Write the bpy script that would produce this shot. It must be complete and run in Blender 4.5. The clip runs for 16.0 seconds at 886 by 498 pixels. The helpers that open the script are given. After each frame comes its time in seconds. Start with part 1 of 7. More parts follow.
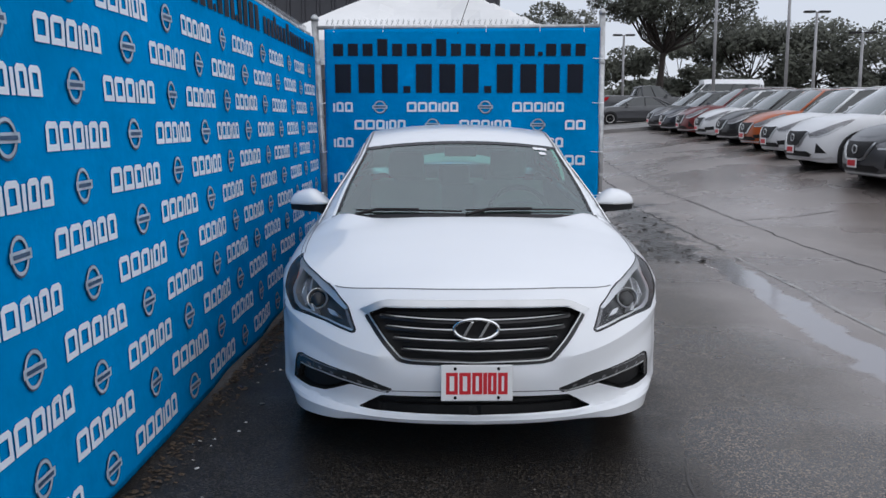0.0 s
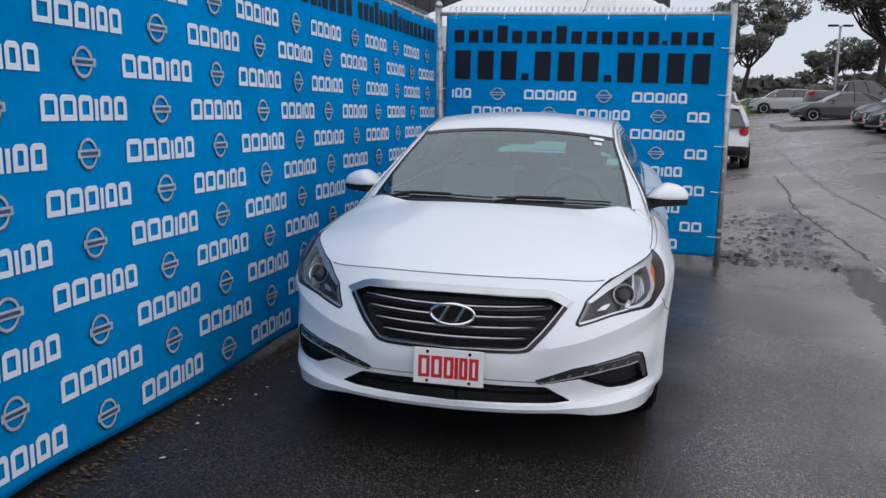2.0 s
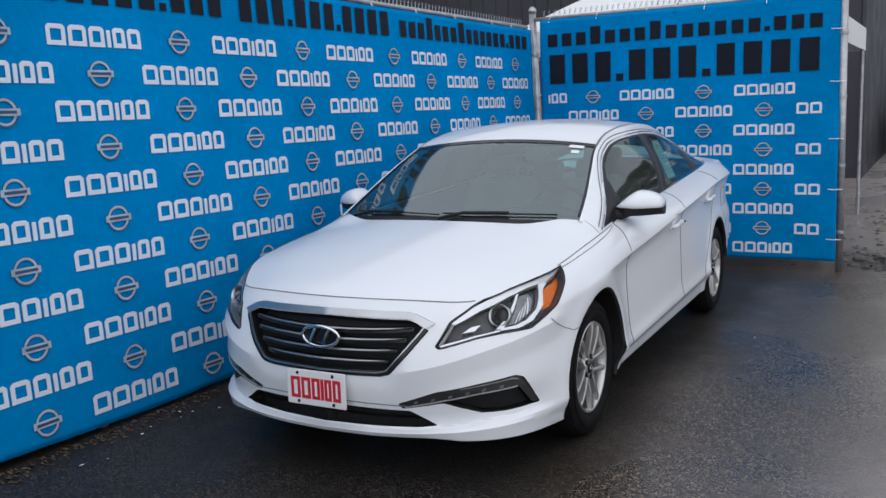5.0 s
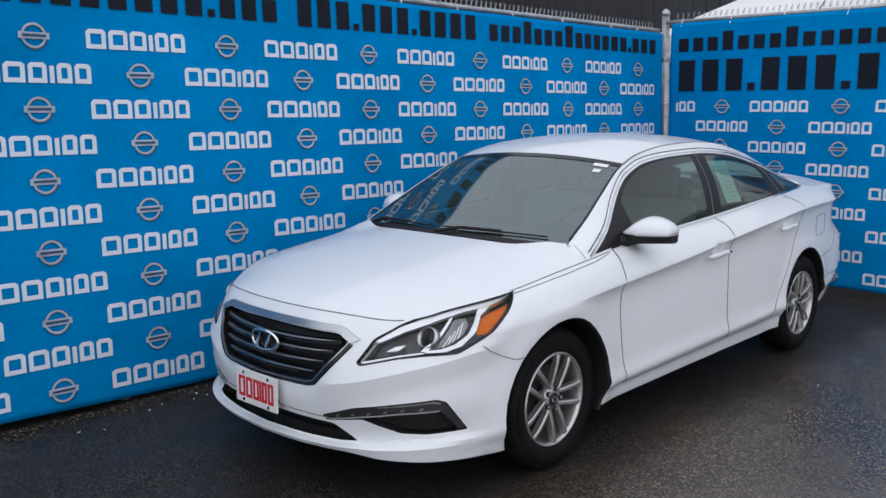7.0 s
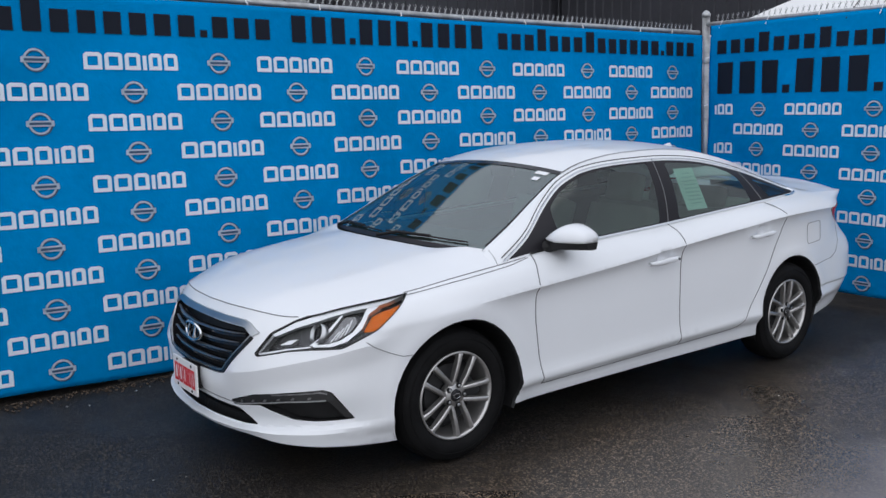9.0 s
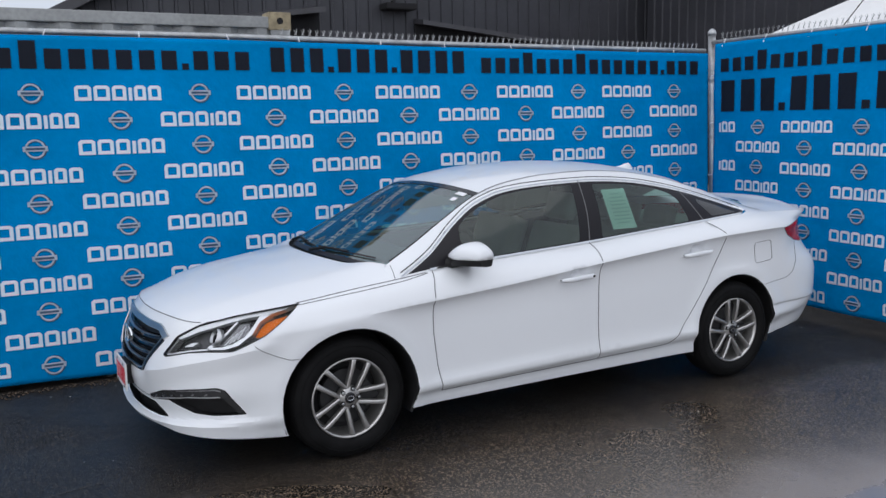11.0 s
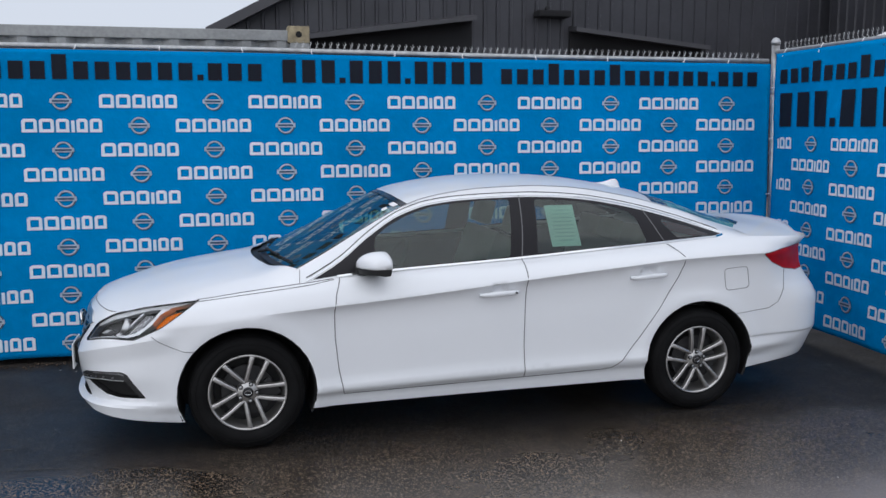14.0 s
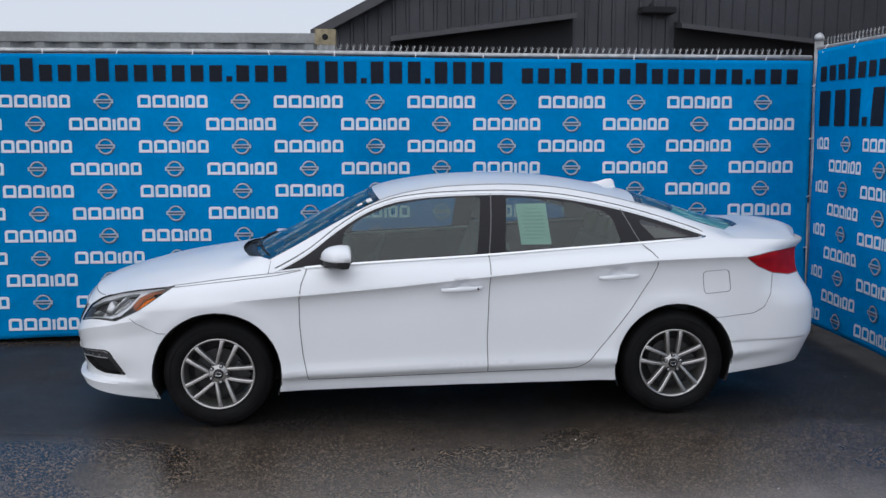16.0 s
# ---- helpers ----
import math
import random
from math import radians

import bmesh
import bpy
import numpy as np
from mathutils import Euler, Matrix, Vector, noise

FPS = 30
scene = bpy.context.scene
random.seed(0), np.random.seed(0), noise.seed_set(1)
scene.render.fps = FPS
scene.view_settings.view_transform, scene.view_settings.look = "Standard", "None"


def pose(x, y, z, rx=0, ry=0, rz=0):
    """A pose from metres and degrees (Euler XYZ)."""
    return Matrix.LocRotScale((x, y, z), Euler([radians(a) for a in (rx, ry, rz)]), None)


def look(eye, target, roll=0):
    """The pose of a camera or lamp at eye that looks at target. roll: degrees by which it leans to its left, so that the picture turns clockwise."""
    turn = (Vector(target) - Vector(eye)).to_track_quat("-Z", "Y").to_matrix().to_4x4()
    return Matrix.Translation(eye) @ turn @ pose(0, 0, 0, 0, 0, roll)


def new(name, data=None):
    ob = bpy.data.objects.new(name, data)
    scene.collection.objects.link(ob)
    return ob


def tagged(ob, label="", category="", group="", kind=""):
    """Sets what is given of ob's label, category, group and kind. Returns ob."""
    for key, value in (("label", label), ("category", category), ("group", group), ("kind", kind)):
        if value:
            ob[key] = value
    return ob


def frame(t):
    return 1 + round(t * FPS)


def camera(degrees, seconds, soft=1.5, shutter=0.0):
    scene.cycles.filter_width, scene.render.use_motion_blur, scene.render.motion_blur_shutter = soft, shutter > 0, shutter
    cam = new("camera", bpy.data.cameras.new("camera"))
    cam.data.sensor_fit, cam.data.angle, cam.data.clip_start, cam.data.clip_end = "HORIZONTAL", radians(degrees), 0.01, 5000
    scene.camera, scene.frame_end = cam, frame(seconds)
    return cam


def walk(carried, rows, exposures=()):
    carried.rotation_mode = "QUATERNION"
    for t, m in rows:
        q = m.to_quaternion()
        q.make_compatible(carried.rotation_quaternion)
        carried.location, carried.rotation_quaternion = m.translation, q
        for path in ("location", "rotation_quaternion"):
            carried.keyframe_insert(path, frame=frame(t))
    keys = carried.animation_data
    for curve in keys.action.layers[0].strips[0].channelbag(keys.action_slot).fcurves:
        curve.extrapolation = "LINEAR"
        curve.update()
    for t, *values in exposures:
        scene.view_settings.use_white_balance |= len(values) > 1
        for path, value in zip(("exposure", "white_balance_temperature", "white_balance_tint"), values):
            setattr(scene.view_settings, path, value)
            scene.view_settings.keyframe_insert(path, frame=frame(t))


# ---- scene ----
cam = camera(52.8, 16.0)
PATH = [
    (0, (-0.088, -4.606, 1.495), (-0.109, -2.626, 1.215), 0.0),
    (0.5, (0.116, -4.645, 1.486), (-0.01, -2.669, 1.199), -0.4),
    (1, (0.283, -4.616, 1.505), (0.074, -2.648, 1.213), -0.0),
    (1.5, (0.467, -4.504, 1.496), (0.168, -2.55, 1.194), 0.6),
    (2, (0.802, -4.523, 1.489), (0.35, -2.599, 1.178), 1.7),
    (2.5, (1.041, -4.482, 1.485), (0.489, -2.579, 1.212), 1.1),
    (3, (1.307, -4.446, 1.506), (0.648, -2.578, 1.229), 0.4),
    (3.5, (1.65, -4.425, 1.516), (0.862, -2.609, 1.227), -0.3),
    (3.7, (1.757, -4.374, 1.511), (0.944, -2.571, 1.219), -0.9),
    (5.8, (2.733, -3.584, 1.593), (1.542, -2.008, 1.284), -0.6),
    (6, (2.858, -3.513, 1.6), (1.603, -1.988, 1.288), -0.1),
    (6.5, (3.056, -3.303, 1.603), (1.71, -1.857, 1.292), -0.8),
    (7, (3.237, -3.109, 1.637), (1.848, -1.704, 1.326), -0.0),
    (7.5, (3.561, -2.983, 1.663), (2.105, -1.646, 1.352), -0.3),
    (8, (3.731, -2.826, 1.654), (2.235, -1.533, 1.35), -0.9),
    (8.5, (3.905, -2.622, 1.683), (2.359, -1.393, 1.367), -0.2),
    (9, (4.189, -2.432, 1.708), (2.582, -1.284, 1.393), -0.6),
    (9.5, (4.363, -2.21, 1.695), (2.729, -1.097, 1.391), -0.5),
    (10, (4.566, -1.999, 1.738), (2.91, -0.915, 1.453), -0.4),
    (10.2, (4.708, -1.926, 1.748), (3.026, -0.881, 1.466), -0.5),
    (12.3, (5.465, -0.955, 1.811), (3.623, -0.224, 1.542), 0.1),
    (12.5, (5.514, -0.828, 1.8), (3.656, -0.136, 1.539), 0.6),
    (13, (5.7, -0.537, 1.793), (3.798, 0.022, 1.528), -0.1),
    (13.5, (5.77, -0.276, 1.793), (3.853, 0.218, 1.513), -0.7),
    (14, (5.817, -0.011, 1.806), (3.887, 0.438, 1.534), -0.1),
    (14.5, (5.977, 0.273, 1.809), (4.027, 0.606, 1.515), 0.4),
    (15, (6.0, 0.508, 1.797), (4.045, 0.822, 1.516), -0.0),
    (15.5, (6.003, 0.748, 1.807), (4.041, 0.999, 1.511), 0.6),
    (16, (6.122, 1.018, 1.808), (4.145, 1.15, 1.533), -0.0),
]
walk(cam, [(t, look(eye, target, roll)) for t, eye, target, roll in PATH])

# ---- light ----
SUN_EL, SUN_AZ = 52.0, 135.0
world = bpy.data.worlds.new("overcast_sky")
scene.world = world
world.use_nodes = True
wt = world.node_tree
sky = wt.nodes.new("ShaderNodeTexSky")
sky.sky_type, sky.sun_disc = "NISHITA", False
sky.sun_elevation, sky.sun_rotation = radians(SUN_EL), radians(SUN_AZ)
veil = wt.nodes.new("ShaderNodeMix")
veil.data_type = "RGBA"
veil.inputs[0].default_value = 0.86
veil.inputs[7].default_value = (6.7, 7.15, 8.2, 1)
wt.links.new(sky.outputs[0], veil.inputs[6])
wt.links.new(veil.outputs[2], wt.nodes["Background"].inputs[0])
wt.nodes["Background"].inputs[1].default_value = 0.106
sun = new("sun", bpy.data.lights.new("sun", "SUN"))
sun.data.energy, sun.data.angle, sun.data.color = 1.28, radians(120), (1.0, 0.985, 0.97)
az, el = radians(SUN_AZ), radians(SUN_EL)
sun.matrix_world = look((0, 0, 30), Vector((0, 0, 30)) - Vector((math.sin(az) * math.cos(el), math.cos(az) * math.cos(el), math.sin(el))))


# ---- materials ----
def material(name, color, rough=0.5, metal=0.0, var=0.0, scale=8.0, bump=0.0, bump_scale=60.0, coat=0.0, fine=0.0, rvar=0.0, jitter=0.0, spec=0.5):
    """A surface with stains at one scale, grain at another, and fine relief."""
    m = bpy.data.materials.new(name)
    m.use_nodes = True
    t = m.node_tree
    b = t.nodes["Principled BSDF"]
    b.inputs["Roughness"].default_value, b.inputs["Metallic"].default_value = rough, metal
    b.inputs["Coat Weight"].default_value, b.inputs["Coat Roughness"].default_value = coat, 0.04
    b.inputs["Specular IOR Level"].default_value = spec
    b.inputs["Base Color"].default_value = (*color, 1)
    co = t.nodes.new("ShaderNodeTexCoord").outputs["Object"]

    def tex(s, detail):
        n = t.nodes.new("ShaderNodeTexNoise")
        n.inputs["Scale"].default_value, n.inputs["Detail"].default_value = s, detail
        t.links.new(co, n.inputs["Vector"])
        return n.outputs["Fac"]

    if var or fine:
        def scaled(sock, lo, hi):
            r = t.nodes.new("ShaderNodeMapRange")
            r.inputs[1].default_value, r.inputs[2].default_value, r.inputs[3].default_value, r.inputs[4].default_value = 0.3, 0.7, lo, hi
            t.links.new(sock, r.inputs[0])
            return r.outputs[0]
        mul = t.nodes.new("ShaderNodeMath")
        mul.operation = "MULTIPLY"
        t.links.new(scaled(tex(scale, 5), 1 - var, 1 + var), mul.inputs[0])
        t.links.new(scaled(tex(scale * 14, 3), 1 - fine, 1 + fine), mul.inputs[1])
        last = mul.outputs[0]
        if jitter:
            info = t.nodes.new("ShaderNodeObjectInfo")
            m2 = t.nodes.new("ShaderNodeMath")
            m2.operation = "MULTIPLY"
            r = t.nodes.new("ShaderNodeMapRange")
            r.inputs[3].default_value, r.inputs[4].default_value = 1 - jitter, 1 + jitter
            t.links.new(info.outputs["Random"], r.inputs[0])
            t.links.new(last, m2.inputs[0])
            t.links.new(r.outputs[0], m2.inputs[1])
            last = m2.outputs[0]
        mix = t.nodes.new("ShaderNodeVectorMath")
        mix.operation = "SCALE"
        mix.inputs[0].default_value = color
        t.links.new(last, mix.inputs["Scale"])
        t.links.new(mix.outputs[0], b.inputs["Base Color"])
    if rvar:
        r = t.nodes.new("ShaderNodeMapRange")
        r.inputs[1].default_value, r.inputs[2].default_value = 0.35, 0.65
        r.inputs[3].default_value, r.inputs[4].default_value = max(0.02, rough - rvar), min(1, rough + rvar)
        t.links.new(tex(scale * 1.7, 4), r.inputs[0])
        t.links.new(r.outputs[0], b.inputs["Roughness"])
    if bump:
        bn = t.nodes.new("ShaderNodeBump")
        bn.inputs["Strength"].default_value, bn.inputs["Distance"].default_value = 1.0, bump
        t.links.new(tex(bump_scale, 4), bn.inputs["Height"])
        t.links.new(bn.outputs[0], b.inputs["Normal"])
    return m


def glass(name, tint=(0.8, 0.9, 0.88), gloss=(1.0, 1.0, 1.0), ior=1.75, haze=0.0):
    """Thin glass: it lets light through, and mirrors more at a slant."""
    m = bpy.data.materials.new(name)
    m.use_nodes = True
    t = m.node_tree
    t.nodes.remove(t.nodes["Principled BSDF"])
    clear, shine, mix, fres = (t.nodes.new("ShaderNode" + k) for k in ("BsdfTransparent", "BsdfGlossy", "MixShader", "Fresnel"))
    clear.inputs[0].default_value = (*tint, 1)
    shine.inputs["Roughness"].default_value, shine.inputs[0].default_value = 0.01, (*gloss, 1)
    fres.inputs[0].default_value = ior
    t.links.new(fres.outputs[0], mix.inputs[0])
    t.links.new(clear.outputs[0], mix.inputs[1])
    t.links.new(shine.outputs[0], mix.inputs[2])
    last = mix.outputs[0]
    if haze:
        film, over = t.nodes.new("ShaderNodeBsdfDiffuse"), t.nodes.new("ShaderNodeMixShader")
        film.inputs[0].default_value, over.inputs[0].default_value = (0.7, 0.73, 0.75, 1), haze
        t.links.new(last, over.inputs[1])
        t.links.new(film.outputs[0], over.inputs[2])
        last = over.outputs[0]
    t.links.new(last, t.nodes["Material Output"].inputs[0])
    return m


BLUE = material("blue_vinyl", (0.0, 0.215, 0.52), 0.7, spec=0.0, var=0.11, scale=1.3, bump=0.020, bump_scale=4.2, fine=0.04, rvar=0.08)
WHITE_PRINT = material("white_print", (0.66, 0.74, 0.83), 0.5, spec=0.3, var=0.05, scale=3)
DARK_PRINT = material("dark_print", (0.008, 0.011, 0.02), 0.6, spec=0.15, var=0.15, scale=3)
SILVER_PRINT = material("silver_print", (0.38, 0.46, 0.55), 0.5, spec=0.2, var=0.2, scale=12)
SHADE_PRINT = material("grey_print", (0.03, 0.07, 0.14), 0.45)
GALV = material("galvanised_steel", (0.42, 0.43, 0.44), 0.42, 0.75, var=0.22, scale=14, bump=0.001, bump_scale=90, fine=0.1, rvar=0.1)
TIE = material("white_cable_tie", (0.75, 0.76, 0.78), 0.5)
CLAD = material("charcoal_cladding", (0.042, 0.043, 0.052), 0.5, 0.1, var=0.16, scale=0.8, fine=0.06, rvar=0.1)
TRIM_DARK = material("dark_trim", (0.06, 0.06, 0.068), 0.5, var=0.15, scale=2)
# near-black, for panels that stand for shade and for the floodlight's own black
SHADE_AND_BLACK = material("painted_shade_and_black", (0.012, 0.012, 0.014), 0.9, var=0.2, scale=1)
CONT = material("grey_container_paint", (0.30, 0.31, 0.31), 0.55, var=0.2, scale=2.5, bump=0.001, bump_scale=30, fine=0.1)
RUST = material("rusty_edge", (0.30, 0.25, 0.16), 0.8, var=0.4, scale=18)
TENT = material("white_canvas", (0.72, 0.72, 0.72), 0.7, var=0.08, scale=1.2, bump=0.01, bump_scale=3)
YELLOW = material("yellow_paint", (0.62, 0.52, 0.02), 0.5, var=0.12, scale=6)
CONCRETE = material("wet_concrete", (0.22, 0.21, 0.205), 0.5, var=0.2, scale=0.7, bump=0.003, bump_scale=40, fine=0.12, rvar=0.2)
GRIT = material("dead_leaves_and_grit", (0.06, 0.04, 0.025), 0.9, var=0.4, scale=20)
LITTER = material("pale_litter", (0.55, 0.54, 0.5), 0.8)
BARK = material("dark_bark", (0.035, 0.028, 0.024), 0.9, var=0.3, scale=5, bump=0.02, bump_scale=12)
LEAF = material("oak_leaves", (0.088, 0.094, 0.074), 0.75, var=0.45, scale=0.6, fine=0.3)
STEEL_POLE = material("painted_pole", (0.33, 0.33, 0.34), 0.5, 0.3, var=0.1, scale=3)


def ground_material():
    """Wet asphalt: pale grains in a dark binder, damp patches with less roughness, a paler concrete drive further off."""
    m = bpy.data.materials.new("wet_asphalt")
    m.use_nodes = True
    t = m.node_tree
    b = t.nodes["Principled BSDF"]
    co = t.nodes.new("ShaderNodeTexCoord").outputs["Object"]

    def noise_tex(s, detail=4, rough=0.55):
        n = t.nodes.new("ShaderNodeTexNoise")
        n.inputs["Scale"].default_value, n.inputs["Detail"].default_value, n.inputs["Roughness"].default_value = s, detail, rough
        t.links.new(co, n.inputs["Vector"])
        return n.outputs["Fac"]

    def span(sock, a, bb, lo, hi):
        r = t.nodes.new("ShaderNodeMapRange")
        r.interpolation_type = "SMOOTHSTEP"
        for k, v in enumerate((a, bb, lo, hi)):
            r.inputs[k + 1].default_value = v
        t.links.new(sock, r.inputs[0])
        return r.outputs[0]

    def mixed(fac, a, bb):
        n = t.nodes.new("ShaderNodeMix")
        n.data_type = "RGBA"
        t.links.new(fac, n.inputs[0])
        for k, v in ((6, a), (7, bb)):
            if isinstance(v, tuple):
                n.inputs[k].default_value = (*v, 1)
            else:
                t.links.new(v, n.inputs[k])
        return n.outputs[2]

    grain = t.nodes.new("ShaderNodeTexVoronoi")
    grain.inputs["Scale"].default_value = 140
    t.links.new(co, grain.inputs["Vector"])
    tone = t.nodes.new("ShaderNodeSeparateColor")
    t.links.new(grain.outputs["Color"], tone.inputs[0])
    stones = mixed(span(tone.outputs[0], 0.55, 1.0, 0.0, 1.0), (0.0135, 0.0122, 0.0115), (0.085, 0.072, 0.060))
    damp = span(noise_tex(0.55, 5), 0.40, 0.62, 0.0, 1.0)
    sealed = mixed(span(noise_tex(1.7, 4), 0.45, 0.7, 0.0, 0.6), stones, (0.018, 0.0168, 0.0165))
    asphalt = mixed(span(noise_tex(3.5, 5), 0.52, 0.75, 0.0, 0.4), sealed, (0.02, 0.018, 0.017))
    drive = mixed(span(noise_tex(0.35, 6), 0.35, 0.7, 0.0, 1.0), (0.185, 0.160, 0.149), (0.285, 0.252, 0.236))
    spots = mixed(span(noise_tex(26, 3), 0.58, 0.72, 0.0, 0.35), drive, (0.11, 0.104, 0.10))
    sep = t.nodes.new("ShaderNodeSeparateXYZ")
    t.links.new(co, sep.inputs[0])
    edge = t.nodes.new("ShaderNodeMath")
    edge.operation = "MULTIPLY_ADD"
    t.links.new(noise_tex(0.8, 3), edge.inputs[0])
    edge.inputs[1].default_value = 1.6
    t.links.new(sep.outputs["Y"], edge.inputs[2])
    along = span(edge.outputs[0], 5.75, 7.8, 0.0, 1.0)
    east = t.nodes.new("ShaderNodeMath")
    east.operation = "MULTIPLY_ADD"
    t.links.new(noise_tex(0.9, 4), east.inputs[0])
    east.inputs[1].default_value = 0.9
    t.links.new(sep.outputs["X"], east.inputs[2])
    both = t.nodes.new("ShaderNodeMath")
    both.operation = "MAXIMUM"
    t.links.new(along, both.inputs[0])
    t.links.new(span(east.outputs[0], 2.25, 2.9, 0.0, 1.0), both.inputs[1])
    along = both.outputs[0]
    worn = mixed(span(tone.outputs[1], 0.62, 1.0, 0.0, 1.0), (0.021, 0.0160, 0.0122), (0.24, 0.180, 0.126))
    paler = mixed(span(tone.outputs[2], 0.6, 1.0, 0.0, 1.0), (0.058, 0.049, 0.042), (0.29, 0.243, 0.198))
    worn = mixed(span(east.outputs[0], 1.8, 2.5, 0.0, 0.45), worn, paler)
    # dark blots where oil and tar have soaked in
    worn = mixed(span(noise_tex(2.3, 5, 0.65), 0.55, 0.72, 0.0, 0.6), worn, (0.016, 0.013, 0.012))
    trod = span(east.outputs[0], 1.15, 1.75, 0.0, 1.0)
    def calc(op, p, q):
        n = t.nodes.new("ShaderNodeMath")
        n.operation = op
        for k, v in enumerate((p, q)):
            if isinstance(v, (int, float)):
                n.inputs[k].default_value = v
            else:
                t.links.new(v, n.inputs[k])
        return n.outputs[0]

    X, Y = sep.outputs["X"], sep.outputs["Y"]

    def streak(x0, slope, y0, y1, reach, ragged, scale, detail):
        """A ragged mask along a line that runs away from the fence."""
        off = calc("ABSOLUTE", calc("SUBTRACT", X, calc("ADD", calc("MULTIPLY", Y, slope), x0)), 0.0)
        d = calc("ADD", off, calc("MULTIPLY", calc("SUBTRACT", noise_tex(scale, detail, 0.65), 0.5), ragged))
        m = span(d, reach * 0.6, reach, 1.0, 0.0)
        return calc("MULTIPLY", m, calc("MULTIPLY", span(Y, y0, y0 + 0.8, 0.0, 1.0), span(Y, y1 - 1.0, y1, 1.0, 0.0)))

    # wet trail, with the sky's sheen put into its pale base colour
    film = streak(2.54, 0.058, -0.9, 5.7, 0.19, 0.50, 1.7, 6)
    mud = streak(1.95, 0.085, 4.6, 11.0, 0.42, 1.9, 1.9, 8)
    dry = mixed(along, mixed(trod, asphalt, worn), spots)
    dry = mixed(mud, dry, (0.05, 0.045, 0.041))
    # the film's colour is paler than wet ground, to stand for mirrored sky
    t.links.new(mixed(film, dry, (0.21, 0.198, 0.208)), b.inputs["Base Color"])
    rough = t.nodes.new("ShaderNodeMath")
    rough.operation = "MULTIPLY_ADD"
    t.links.new(trod, rough.inputs[0])
    rough.inputs[1].default_value = -0.16
    t.links.new(span(damp, 0, 1, 0.52, 0.34), rough.inputs[2])
    t.links.new(calc("MAXIMUM", calc("SUBTRACT", rough.outputs[0], calc("MULTIPLY", film, 0.4)), 0.07), b.inputs["Roughness"])
    t.links.new(span(trod, 0, 1, 0.20, 0.72), b.inputs["Specular IOR Level"])
    bn = t.nodes.new("ShaderNodeBump")
    bn.inputs["Strength"].default_value, bn.inputs["Distance"].default_value = 0.4, 0.004
    t.links.new(calc("MAXIMUM", calc("SUBTRACT", calc("SUBTRACT", 0.42, calc("MULTIPLY", trod, 0.14)), calc("MULTIPLY", film, 0.4)), 0.02), bn.inputs["Strength"])
    t.links.new(grain.outputs["Distance"], bn.inputs["Height"])
    t.links.new(bn.outputs[0], b.inputs["Normal"])
    return m


ASPHALT = ground_material()


# ---- mesh helpers ----
def part(name, bm, mat, parent=None, label="", smooth=False):
    me = bpy.data.meshes.new(name)
    bm.to_mesh(me)
    bm.free()
    me.materials.append(mat)
    if smooth:
        for p in me.polygons:
            p.use_smooth = True
        if smooth == "edges":
            me.set_sharp_from_angle(angle=radians(32))
    ob = new(name, me)
    if parent:
        ob.parent = parent
    return tagged(ob, label)


def pieces(name, verts, faces, mat, parent=None, label="", smooth=False):
    me = bpy.data.meshes.new(name)
    me.from_pydata([tuple(v) for v in verts], [], faces)
    me.materials.append(mat)
    if smooth:
        for p in me.polygons:
            p.use_smooth = True
    me.update()
    ob = new(name, me)
    if parent:
        ob.parent = parent
    return tagged(ob, label)


def box(bm, lo, hi, bevel=0.0, m=None):
    v = [bm.verts.new((x, y, z)) for x in (lo[0], hi[0]) for y in (lo[1], hi[1]) for z in (lo[2], hi[2])]
    f = [bm.faces.new([v[k] for k in q]) for q in ((0, 1, 3, 2), (4, 6, 7, 5), (0, 4, 5, 1), (2, 3, 7, 6), (0, 2, 6, 4), (1, 5, 7, 3))]
    if bevel:
        r = bmesh.ops.bevel(bm, geom=list({e for q in f for e in q.edges}), offset=bevel, segments=2, affect="EDGES", profile=0.7)
        v = list({w for q in r["faces"] for w in q.verts} | {w for w in v if w.is_valid})
    if m:
        bmesh.ops.transform(bm, matrix=m, verts=[w for w in v if w.is_valid])
    return v


def tube(bm, path, radius, sides=10, cap=True):
    """A round bar along a path; radius may be one number or one for each point."""
    path = [Vector(p) for p in path]
    radii = radius if isinstance(radius, (list, tuple)) else [radius] * len(path)
    rings = []
    side = None
    for k, p in enumerate(path):
        d = (path[min(k + 1, len(path) - 1)] - path[max(k - 1, 0)]).normalized()
        if side is None:
            side = d.orthogonal().normalized()
        side = (side - d * side.dot(d)).normalized()
        up = d.cross(side)
        rings.append([bm.verts.new(p + (side * math.cos(a) + up * math.sin(a)) * radii[k]) for a in (2 * math.pi * j / sides for j in range(sides))])
    for a, b in zip(rings, rings[1:]):
        for j in range(sides):
            bm.faces.new((a[j], a[(j + 1) % sides], b[(j + 1) % sides], b[j]))
    if cap:
        bm.faces.new(rings[0][::-1])
        bm.faces.new(rings[-1])


def thing(name, label, category, at=(0, 0, 0), rz=0.0, group="", kind=""):
    ob = new(name)
    ob.matrix_basis = pose(*at, 0, 0, rz)
    return tagged(ob, label, category, group, kind)


def lerp(table, t):
    """Straight steps through rows of (t, value)."""
    return float(np.interp(t, [r[0] for r in table], [r[1] for r in table]))


